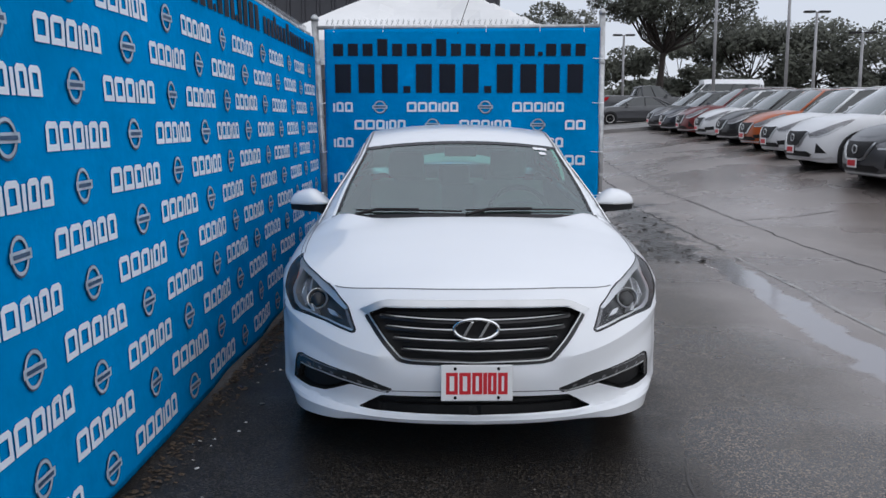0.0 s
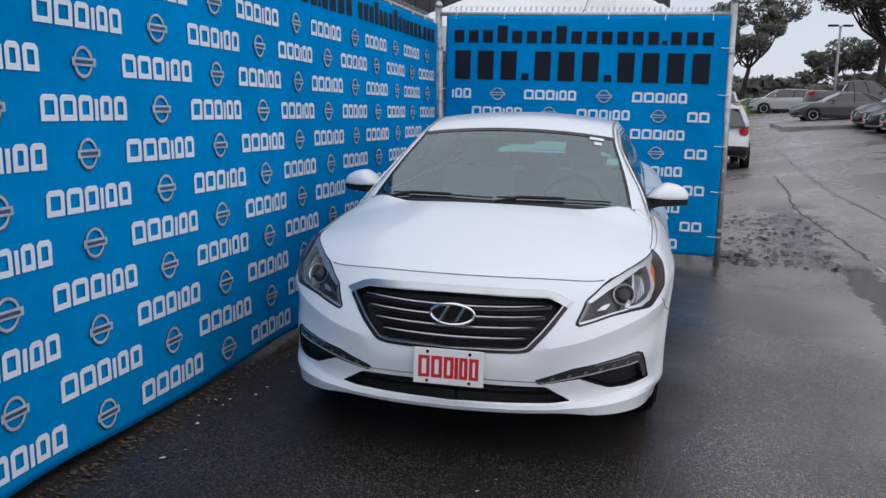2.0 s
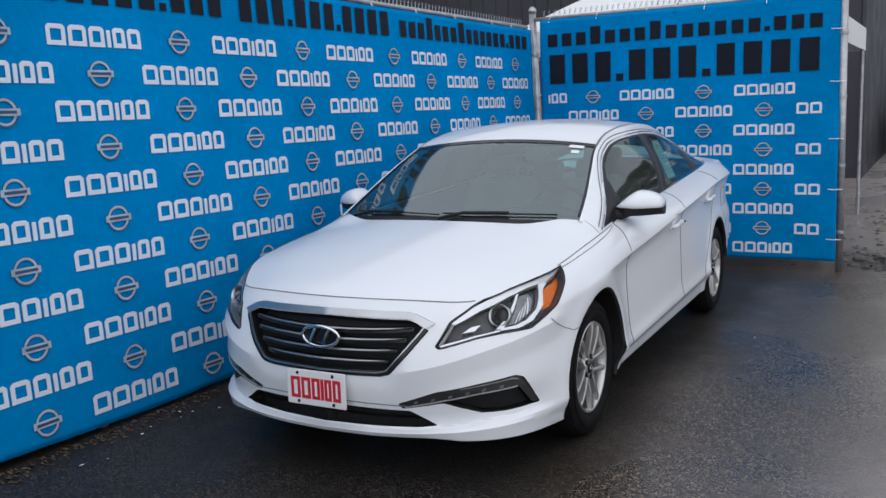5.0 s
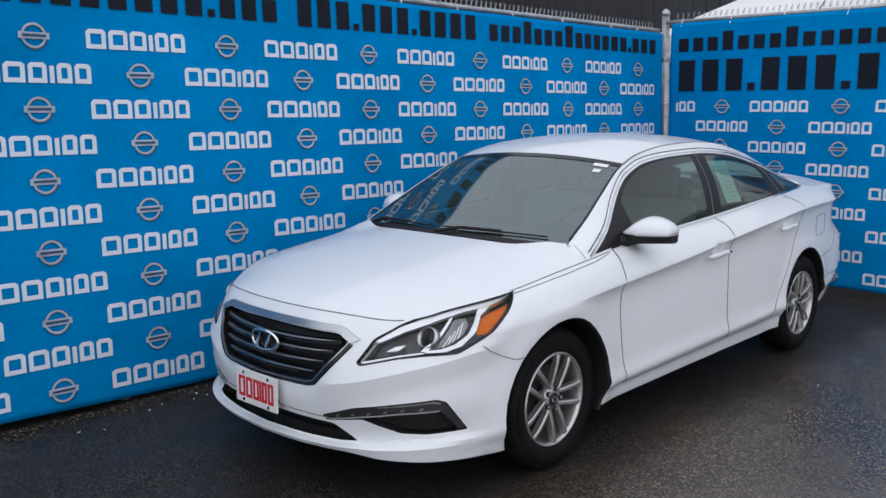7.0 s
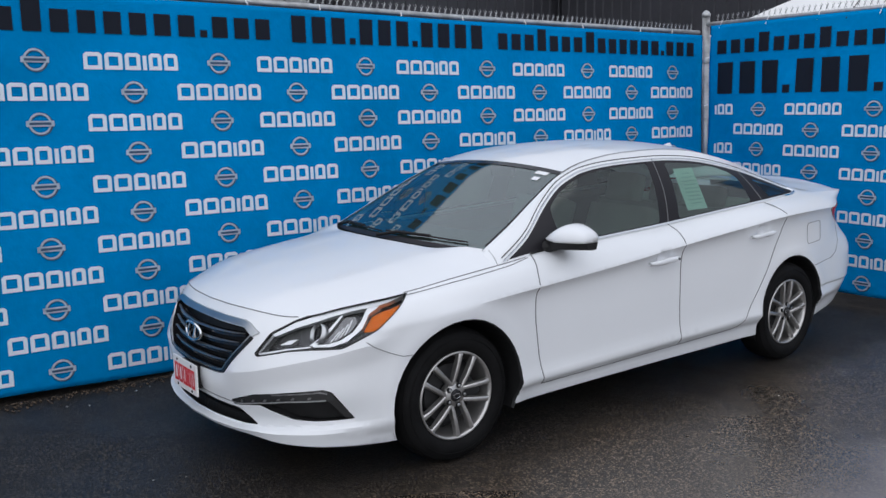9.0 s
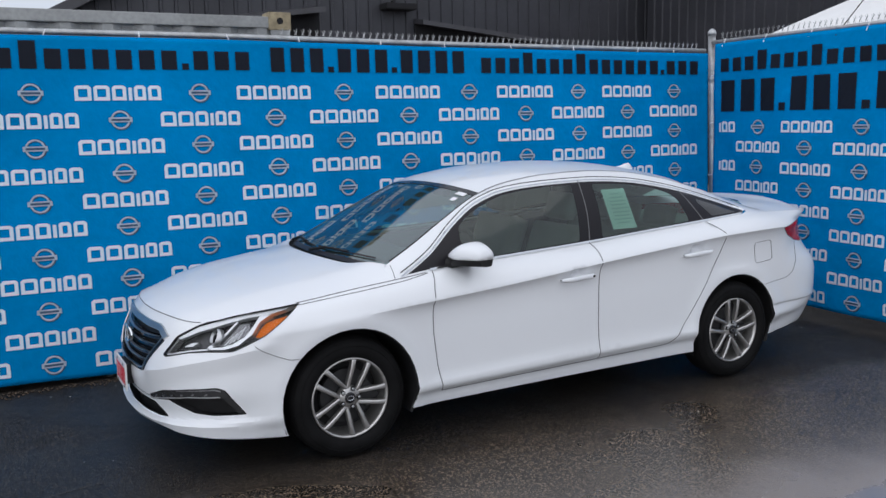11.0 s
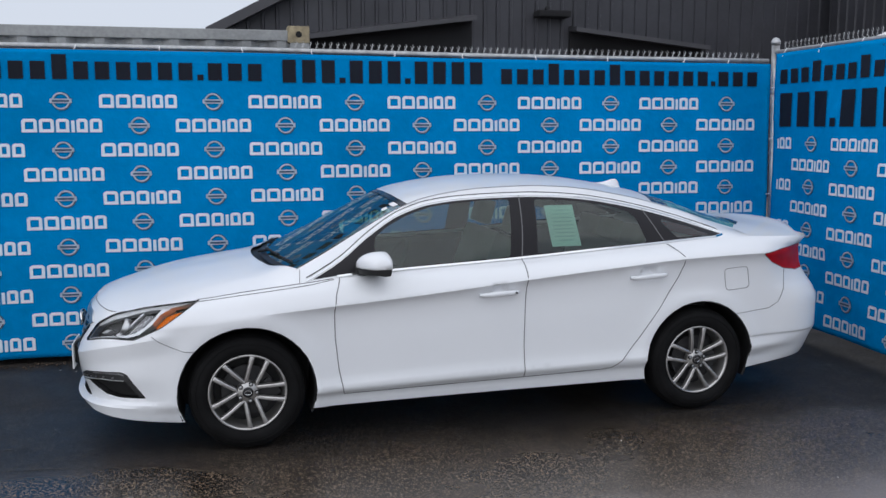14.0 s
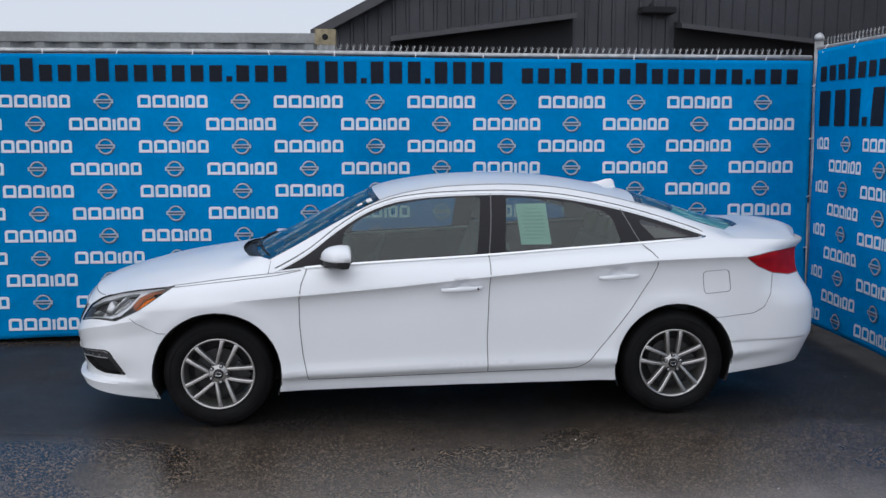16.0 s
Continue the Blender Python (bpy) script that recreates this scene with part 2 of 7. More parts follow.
def smooth_curve(table):
    """A smooth function through rows of (t, value), by monotone cubic pieces."""
    xs = np.array([r[0] for r in table], float)
    ys = np.array([r[1] for r in table], float)
    h, d = np.diff(xs), np.diff(ys) / np.diff(xs)
    m = np.zeros(len(xs))
    m[0], m[-1] = d[0], d[-1]
    for k in range(1, len(xs) - 1):
        if d[k - 1] * d[k] > 0:
            w1, w2 = 2 * h[k] + h[k - 1], h[k] + 2 * h[k - 1]
            m[k] = (w1 + w2) / (w1 / d[k - 1] + w2 / d[k])

    def f(t):
        t = min(max(t, xs[0]), xs[-1])
        k = min(int(np.searchsorted(xs, t, "right")) - 1, len(xs) - 2)
        u = (t - xs[k]) / h[k]
        return float(ys[k] * (1 + 2 * u) * (1 - u) ** 2 + m[k] * h[k] * u * (1 - u) ** 2 + ys[k + 1] * u * u * (3 - 2 * u) + m[k + 1] * h[k] * u * u * (u - 1))
    return f


# ---- ground ----
def rise(x, y):
    """The lot is level by the car and climbs gently beyond the fence."""
    d = min(max(0.0, y - 6.5), 66.0)
    t = min(d / 4.5, 1.0)
    cross = 0.092 - 0.020 * min(max(y - 13.0, 0.0) / 17.0, 1.0)
    along = 0.016 + 0.014 * min(max(x - 2.4, 0.0) / 3.0, 1.0)
    return along * (math.sqrt(d * d + 4) - 2) + cross * min(max(x - 2.0, 0.0), 8.0) * t * t * (3 - 2 * t)


def ground_sheet():
    ys = [-400, -150, -60, -25, -12, -6, 0, 4, 6, 6.5, 7, 7.5, 8, 8.5, 9, 10, 11, 12, 13, 14, 17, 20, 25, 30, 40, 50, 60, 72.5, 120, 300, 900]
    xs = [-900, -300, -100, -40, -15, -6, -2, 2, 2.5, 3, 3.5, 4, 5, 6, 7, 8, 9, 10, 15, 25, 40, 80, 200, 900]
    verts = [(x, y, rise(x, y)) for y in ys for x in xs]
    n = len(xs)
    faces = [(j * n + i, j * n + i + 1, (j + 1) * n + i + 1, (j + 1) * n + i) for j in range(len(ys) - 1) for i in range(n - 1)]
    tagged(pieces("ground", verts, faces, ASPHALT, smooth=True), "wet dark asphalt lot with damp patches", "asphalt", kind="structure")


ground_sheet()


# ---- the fence and its printed banners ----
def wall_x(z):
    """The long fence leans out a little towards its top."""
    return -1.422 - 0.0425 * (z - 0.15)


def wrinkle(a, z):
    return 0.006 * math.sin(2.1 * a + 1.3 * z) + 0.004 * math.sin(5.3 * a - 2.2 * z + 1) + 0.0025 * math.sin(9 * a + 7 * z)


def crease_set(seed, n, a0, a1):
    """Soft folds pressed into the cloth: place, direction, reach, width, depth."""
    rng = random.Random(seed)
    out = []
    for k in range(n):
        d = rng.choice((-1, 1)) * rng.uniform(0.5, 1.35)
        out.append((rng.uniform(a0, a1), rng.uniform(0.5, 2.3), math.cos(d), math.sin(d), rng.uniform(0.15, 0.45), rng.uniform(0.025, 0.05), rng.choice((-1, 1)) * rng.uniform(0.0025, 0.0045)))
    return out


LONG_FOLDS = crease_set(4, 34, -3.5, 4.6)
# under each tie and at the rope the cloth is pulled into rays
BACK_FOLDS = crease_set(9, 8, -1.2, 1.3) + [(-0.035 + 0.16 * math.cos(d), 2.40 + 0.16 * math.sin(d), math.cos(d), math.sin(d), 0.13, 0.022, -0.005) for d in (-2.3, -1.85, -1.3, -0.9)]
BACK_FOLDS += [(1.28 - 0.2 * math.cos(d), z + 0.2 * math.sin(d), -math.cos(d), math.sin(d), 0.2, 0.03, 0.006) for z, d in ((2.36, -0.6), (1.6, -0.25), (1.6, 0.3), (0.8, 0.2), (0.8, -0.3), (0.25, 0.6))]


def folds(a, z, table):
    out = 0.0
    for a0, z0, c, s, reach, width, depth in table:
        u, v = (a - a0) * c + (z - z0) * s, -(a - a0) * s + (z - z0) * c
        if abs(v) < 3 * width and abs(u) < 2.2 * reach:
            out += depth * math.exp(-(v / width) ** 2 - (u / reach) ** 2)
    return out


def on_long(a, z, off=0.0):
    """A place on the long banner: a metres along it."""
    return (wall_x(z) + wrinkle(a, z) + folds(a, z, LONG_FOLDS) + off, a, z)


BACK_Y = 4.72


def on_back(a, z, off=0.0):
    """A place on the short banner: a metres across it. Its free end is drawn loose."""
    loose = max(0.0, a - 0.7) * 0.05 * math.sin(2.5 * z + 4 * a)
    return (a, BACK_Y - 1.6 * wrinkle(a, z) - loose * 0.5 - folds(a, z, BACK_FOLDS) - off, z)


def sheet(place, a0, a1, top, bottom, step=0.033):
    na, nz = max(2, int((a1 - a0) / step)), max(2, int(2.3 / step))
    verts, faces = [], []
    for layer in (0.0, -0.004):
        for i in range(na + 1):
            a = a0 + (a1 - a0) * i / na
            for j in range(nz + 1):
                verts.append(place(a, bottom(a) + (top(a) - bottom(a)) * j / nz, layer))
    n, half = nz + 1, (na + 1) * (nz + 1)
    for i in range(na):
        for j in range(nz):
            q = (i * n + j, (i + 1) * n + j, (i + 1) * n + j + 1, i * n + j + 1)
            faces += [q, tuple(half + k for k in q[::-1])]
    rim = [i * n for i in range(na + 1)] + [na * n + j for j in range(1, n)] + [i * n + nz for i in range(na - 1, -1, -1)] + [j for j in range(nz - 1, 0, -1)]
    for p, q in zip(rim, rim[1:] + rim[:1]):
        faces.append((p, half + p, half + q, q))
    return verts, faces


def flat_shape(place, loops, off):
    """Faces on a banner from strips of (a, z) quads."""
    verts, faces = [], []
    for quad in loops:
        faces.append(tuple(range(len(verts), len(verts) + len(quad))))
        verts += [place(a, z, off) for a, z in quad]
    return verts, faces


def bar(a0, a1, z0, z1, slant=0.0, steps=1):
    out = []
    for k in range(steps):
        u, v = a0 + (a1 - a0) * k / steps, a0 + (a1 - a0) * (k + 1) / steps
        out.append([(u, z0), (v, z0), (v + slant, z1), (u + slant, z1)])
    return out


def ring(ca, cz, ro, ri, squash=1.0, n=28):
    ang = [2 * math.pi * k / n for k in range(n + 1)]
    return [[(ca + ro * math.cos(p), cz + squash * ro * math.sin(p)), (ca + ro * math.cos(q), cz + squash * ro * math.sin(q)),
             (ca + ri * math.cos(q), cz + squash * ri * math.sin(q)), (ca + ri * math.cos(p), cz + squash * ri * math.sin(p))] for p, q in zip(ang, ang[1:])]


def hollow(a0, a1, z0, z1, w, cut):
    """A block with its corners cut and its middle left open: a plain stand-in for one sign of a maker's mark."""
    out = []
    if "l" in cut:
        out += bar(a0, a0 + w, z0, z1 - w * 0.6)
    if "r" in cut:
        out += bar(a1 - w, a1, z0, z1 - w * 0.6)
    if "t" in cut:
        out += [[(a0, z1 - w * 0.6), (a1, z1 - w * 0.6), (a1 - w * 0.7, z1), (a0 + w * 0.7, z1)], [(a0 + w, z1 - w), (a1 - w, z1 - w), (a1 - w, z1 - w * 0.6), (a0 + w, z1 - w * 0.6)]]
    if "m" in cut:
        zm = z0 + (z1 - z0) * 0.36
        out += bar(a0 + w, a1 - w, zm - w / 2, zm + w / 2)
    if "b" in cut:
        out += bar(a0 + w, a1 - w, z0, z0 + w)
    return out


WORD = ((0.0, 0.19, "lrtb"), (0.215, 0.40, "lrtb"), (0.425, 0.59, "lrtb"), (0.615, 0.655, "l"), (0.68, 0.82, "lrtb"), (0.845, 1.0, "lrtb"))


def wordmark(place, ca, cz, width, height, off=0.006, clip=None):
    a0, z0 = ca - width / 2, cz - height / 2
    quads = []
    for p, q, cut in WORD:
        lo, hi = a0 + p * width, a0 + q * width
        if clip and (lo < clip[0] or hi > clip[1]):
            continue
        quads += hollow(lo, hi, z0, z0 + height, 0.042 * width, cut)
    return flat_shape(place, quads, off) if quads else None


def emblem_print(place, ca, cz, parent):
    v, f = flat_shape(place, ring(ca + 0.004, cz - 0.003, 0.069, 0.05), 0.006)
    pieces("printed_ring", v, f, SHADE_PRINT, parent)
    v, f = flat_shape(place, ring(ca, cz, 0.064, 0.052), 0.009)
    pieces("printed_ring", v, f, SILVER_PRINT, parent)
    v, f = flat_shape(place, bar(ca - 0.078, ca + 0.078, cz - 0.017, cz + 0.017), 0.012)
    pieces("printed_bar", v, f, SILVER_PRINT, parent)
    v, f = flat_shape(place, bar(ca - 0.06, ca + 0.06, cz - 0.007, cz + 0.007), 0.0145)
    pieces("printed_bar", v, f, SHADE_PRINT, parent)


LONG_TOP = smooth_curve([(-4.2, 2.40), (-2.0, 2.388), (0, 2.385), (2, 2.365), (4.64, 2.36)])
long_banner = thing("fence_banner", "long bright blue vinyl banner with white printed marks on fence", "banner")
v, f = sheet(on_long, -4.2, 4.735, LONG_TOP, lambda a: 0.035 + 0.012 * math.sin(3 * a))
pieces("vinyl_sheet", v, f, BLUE, long_banner, smooth=True)
for row in range(11):
    z = 2.003 - 0.1848 * row
    shift = 0.0 if row % 2 == 0 else -0.5575
    for k in range(-3, 7):
        a = -1.274 + shift + 1.1145 * k
        if -4.1 < a < 4.6:
            emblem_print(on_long, a, z, long_banner)
        made = wordmark(on_long, a + 0.5575, z, 0.572, 0.103, clip=(-4.15, 4.62))
        if made:
            pieces("printed_mark", *made, WHITE_PRINT, long_banner)


def dotted(place, parent, signs, a0, a1, z0, tall):
    """Plain bars for signs of full height and for points ('.')."""
    unit = (a1 - a0) / sum(0.45 if s == "." else 1.0 for s in signs)
    a = a0
    for s in signs:
        w = unit * (0.45 if s == "." else 1.0)
        h = tall * (0.24 if s == "." else 0.72 if s == "x" else 1.0)
        pieces("printed_bar", *flat_shape(place, bar(a + 0.16 * w, a + w * 0.84, z0, z0 + h), 0.007), DARK_PRINT, parent)
        a += w


SITE = "xxxixxxixxxxxx.xxx".replace("i", "I")
dotted(on_long, long_banner, SITE, -2.42, 0.245, 2.165, 0.185)
dotted(on_long, long_banner, "III.III.IIII", 0.36, 2.055, 2.155, 0.18)
dotted(on_long, long_banner, SITE, 2.172, 4.62, 2.158, 0.175)
dotted(on_long, long_banner, "III.III.IIII", -4.15, -2.55, 2.16, 0.18)

back_banner = thing("corner_banner", "short bright blue vinyl banner printed with large dark and white marks", "banner")
v, f = sheet(on_back, -1.40, 1.425, lambda a: 2.44 + 0.006 * (a + 1.4), lambda a: 0.10)
pieces("vinyl_sheet", v, f, BLUE, back_banner, smooth=True)
dotted(on_back, back_banner, SITE, -1.335, 1.295, 2.172, 0.17)
dotted(on_back, back_banner, "III.III.IIII", -1.335, 1.29, 1.80, 0.29)
for row in range(9):
    z = 1.657 - 0.1815 * row
    for k in range(-3, 4):
        a = 0.249 + 1.088 * k + (0.544 if row % 2 else 0.0)
        if -1.3 < a < 1.25:
            emblem_print(on_back, a, z, back_banner)
        made = wordmark(on_back, a + 0.544, z, 0.53, 0.10, clip=(-1.385, 1.345))
        if made:
            pieces("printed_mark", *made, WHITE_PRINT, back_banner)


def fence():
    ob = thing("chain_link_fence", "galvanised chain-link fence with round posts and top rails", "fence")

    def post(x, y, top, r=0.032, lean=0.0):
        bm = bmesh.new()
        tube(bm, [(x, y, 0), (x - lean, y, top - 0.03)], r, 14)
        p = part("post", bm, GALV, ob, smooth=True)
        bm = bmesh.new()
        tube(bm, [(x - lean, y, top - 0.03), (x - lean, y, top), (x - lean, y, top + 0.022), (x - lean, y, top + 0.035)], [r * 1.15, r * 1.15, r * 0.8, r * 0.2], 14)
        part("cap", bm, GALV, p, smooth=True)
        for h in (0.35, 0.95, 1.55, 2.1):
            bm = bmesh.new()
            tube(bm, [(x - lean * h / top, y, h), (x - lean * h / top, y, h + 0.025)], r * 1.18, 14)
            part("band", bm, GALV, p)

    post(-1.40, 4.775, 2.56, 0.036, 0.105)
    post(1.455, 4.76, 2.62, 0.032, 0.015)
    for y in (1.9, -0.9, -3.7):
        post(-1.50, y, 2.36, 0.03, 0.10)
    bm = bmesh.new()
    tube(bm, [(-1.56, y, LONG_TOP(min(y, 4.6)) + 0.028) for y in (-4.4, -3, -2, -1, 0, 1, 2, 3, 4, 4.74)], 0.021, 10)
    part("top_rail", bm, GALV, ob, smooth=True)
    bm = bmesh.new()
    tube(bm, [(-1.5, 4.765, 2.46), (0, 4.77, 2.462), (1.45, 4.765, 2.478)], 0.021, 10)
    part("top_rail", bm, GALV, ob, smooth=True)

    # woven wire: zigzag strands behind the banners, their twisted ends standing over the rails
    def strands(place, a0, a1, top, name):
        bm = bmesh.new()
        a = a0
        while a < a1:
            for sgn in (1, -1):
                p = []
                for k in range(0, 4):
                    p.append(place(a + sgn * 0.028 * (k % 2) - sgn * 0.014, top(a) - 0.10 + 0.055 * k))
                tube(bm, p, 0.0019, 3, cap=False)
            tip = top(a) + 0.045
            tube(bm, [place(a - 0.012, tip - 0.02), place(a + 0.006, tip + 0.012), place(a + 0.002, tip + 0.03)], 0.0021, 3, cap=False)
            a += 0.056
        tagged(part(name, bm, GALV, ob), kind="stuff")

    strands(lambda a, z: (-1.575, a, z), 0.5, 4.7, lambda a: LONG_TOP(min(a, 4.6)) + 0.03, "wire_mesh")
    strands(lambda a, z: (a, 4.79, z), -1.38, 1.42, lambda a: 2.475, "wire_mesh")
    # cable ties along the top hem
    for k, y in enumerate((-1.75, -1.18, -0.55, 0.09, 0.62, 1.29, 1.87, 2.52, 3.16, 3.86, 4.3)):
        bm = bmesh.new()
        z = LONG_TOP(y)
        lean = (-0.012, 0.03, 0.004, -0.02, 0.0, 0.012, 0.0, -0.012, 0.01, 0.05, 0.04)[k]
        tube(bm, [(-1.535, y, z - 0.03), (-1.53, y + lean * 0.5, z + 0.005), (-1.548, y + lean, z + 0.04)], 0.005, 6)
        part("cable_tie", bm, TIE, ob)
    for x in (-1.3, -0.8, -0.3, 0.25, 0.8, 1.25):
        bm = bmesh.new()
        tube(bm, [(x, 4.71, 2.41), (x + 0.004, 4.735, 2.46), (x, 4.755, 2.485)], 0.004, 6)
        part("cable_tie", bm, TIE, ob)
    for z in (0.3, 0.75, 1.2, 1.7, 2.15):
        bm = bmesh.new()
        tube(bm, [(1.345, 4.71, z), (1.41, 4.705, z - 0.004), (1.47, 4.712, z)], 0.004, 6)
        part("cable_tie", bm, TIE, ob)
        bm = bmesh.new()
        tube(bm, [(-1.395, 4.71, z), (-1.43, 4.70, z - 0.01), (-1.46, 4.735, z - 0.01)], 0.004, 6)
        part("cable_tie", bm, TIE, ob)


fence()


# ---- buildings behind the fence ----
def cladding_wall(parent, along, poly, step=0.3, depth=0.04, name="cladding"):
    """Ribbed sheet metal cut to a gable outline. poly: the top edge as (a, z)."""
    bm = bmesh.new()
    a0, a1 = poly[0][0], poly[-1][0]
    n = int((a1 - a0) / step)
    prof = []
    for k in range(n):
        a = a0 + (a1 - a0) * k / n
        for u, d in ((0.0, 0.0), (0.72, 0.0), (0.78, depth), (0.94, depth)):
            prof.append((a + u * (a1 - a0) / n, d))
    prof.append((a1, 0.0))
    rows = [[bm.verts.new(along(a, d, z)) for z in (-0.05, lerp(poly, a))] for a, d in prof]
    for p, q in zip(rows, rows[1:]):
        bm.faces.new((p[0], q[0], q[1], p[1]))
    return part(name, bm, CLAD, parent)


def shed():
    ob = thing("metal_building", "large charcoal ribbed-metal building with open bays", "building")
    X = -13.8
    gable = [(-0.5, 3.6), (5.8, 6.9), (24, 3.98)]
    cladding_wall(ob, lambda a, d, z: (X + d, a, z), gable)
    bm = bmesh.new()
    for (a, z), (b, w) in zip(gable, gable[1:]):
        m = [bm.verts.new(p) for p in ((X - 0.2, a, z), (X + 0.35, a, z), (X + 0.35, b, w), (X - 0.2, b, w), (X - 0.2, a, z + 0.22), (X + 0.35, a, z + 0.22), (X + 0.35, b, w + 0.22), (X - 0.2, b, w + 0.22))]
        for q in ((0, 1, 2, 3), (7, 6, 5, 4), (0, 4, 5, 1), (1, 5, 6, 2), (2, 6, 7, 3), (3, 7, 4, 0)):
            bm.faces.new([m[k] for k in q])
    part("fascia", bm, TRIM_DARK, ob)
    bm = bmesh.new()
    box(bm, (X - 12, -0.4, -0.05), (X - 0.1, 23.9, 3.5))
    part("body", bm, CLAD, ob)
    bm = bmesh.new()
    ridge = [[bm.verts.new((x, a, z + 0.2)) for a, z in gable] for x in (X - 12, X - 0.2)]
    for k in range(2):
        bm.faces.new((ridge[0][k], ridge[1][k], ridge[1][k + 1], ridge[0][k + 1]))
    part("roof", bm, TRIM_DARK, ob)
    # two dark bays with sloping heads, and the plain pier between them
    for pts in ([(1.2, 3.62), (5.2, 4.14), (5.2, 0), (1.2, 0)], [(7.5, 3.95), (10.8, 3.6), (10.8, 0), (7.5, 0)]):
        # the shade inside the bay is a dark panel laid over the cladding
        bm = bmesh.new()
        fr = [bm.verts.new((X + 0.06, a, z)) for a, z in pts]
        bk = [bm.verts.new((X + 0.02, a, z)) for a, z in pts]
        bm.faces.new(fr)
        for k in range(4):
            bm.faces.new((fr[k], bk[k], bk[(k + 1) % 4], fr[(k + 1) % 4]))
        part("bay_opening", bm, SHADE_AND_BLACK, ob)
        bm = bmesh.new()
        (a, z), (b, w) = pts[:2]
        m = [bm.verts.new(p) for p in ((X, a, z), (X + 0.5, a, z - 0.05), (X + 0.5, b, w - 0.05), (X, b, w), (X, a, z + 0.12), (X + 0.5, a, z + 0.05), (X + 0.5, b, w + 0.05), (X, b, w + 0.12))]
        for q in ((0, 1, 2, 3), (7, 6, 5, 4), (0, 4, 5, 1), (1, 5, 6, 2), (2, 6, 7, 3), (3, 7, 4, 0)):
            bm.faces.new([m[k] for k in q])
        part("bay_head", bm, TRIM_DARK, ob)
    bm = bmesh.new()
    box(bm, (X, 6.65, 4.22), (X + 0.42, 7.4, 4.36), 0.03)
    tube(bm, [(X, 6.9, 4.3), (X + 0.25, 6.9, 4.42)], 0.05, 8)
    part("wall_lamp", bm, SHADE_AND_BLACK, ob, "dark wall-mounted floodlight")


shed()


def rear_hall():
    ob = thing("rear_building", "long flat charcoal metal building", "building")
    cladding_wall(ob, lambda a, d, z: (a, 14 - d, z), [(-13.4, 5.2), (0.87, 5.2)])
    bm = bmesh.new()
    box(bm, (-13.4, 14.05, -0.05), (0.87, 22, 5.15))
    part("body", bm, CLAD, ob)
    bm = bmesh.new()
    box(bm, (-13.4, 13.9, 5.15), (0.95, 22, 5.4))
    part("fascia", bm, TRIM_DARK, ob)


rear_hall()


def container():
    ob = thing("shipping_container", "weathered grey corrugated shipping container", "container")
    x1, x0, y1, y0, top = -1.72, -4.1, 0.62, -11.5, 2.60
    bm = bmesh.new()
    pts = []
    y = y0 + 0.1
    while y < y1 - 0.15:
        for u, d in ((0.0, 0.0), (0.07, 0.0), (0.14, 0.045), (0.21, 0.045)):
            pts.append((y + u, d))
        y += 0.28
    rows = [[bm.verts.new((x1 - 0.012 - d, a, z)) for z in (0.12, top - 0.1)] for a, d in pts]
    for p, q in zip(rows, rows[1:]):
        bm.faces.new((p[0], q[0], q[1], p[1]))
    part("side_sheet", bm, CONT, ob)
    bm = bmesh.new()
    box(bm, (x1 - 0.1, y0, top - 0.10), (x1, y1 - 0.17, top - 0.015), 0.008)
    part("top_rail", bm, CONT, ob)
    bm = bmesh.new()
    box(bm, (x0, y0, top - 0.06), (x1 - 0.05, y1 - 0.05, top - 0.02))
    part("roof", bm, CONT, ob)
    bm = bmesh.new()
    box(bm, (x0, y0, 0.0), (x1 - 0.1, y1 - 0.03, top - 0.1))
    part("body", bm, CONT, ob)
    bm = bmesh.new()
    box(bm, (x1 - 0.12, y1 - 0.16, 0.0), (x1 + 0.003, y1 - 0.005, top - 0.11), 0.01)
    part("corner_post", bm, CONT, ob)
    bm = bmesh.new()
    box(bm, (x1 - 0.16, y1 - 0.175, top - 0.115), (x1 + 0.008, y1 + 0.002, top + 0.02), 0.006)
    cast = part("corner_casting", bm, RUST, ob, "rust-edged steel corner casting")
    # no hole is cut: a dark disc stands for the shade in it
    bm = bmesh.new()
    tube(bm, [(x1 + 0.004, y1 - 0.086, top - 0.047), (x1 + 0.0115, y1 - 0.086, top - 0.047)], 0.026, 14)
    part("oval_hole", bm, SHADE_AND_BLACK, cast)


container()


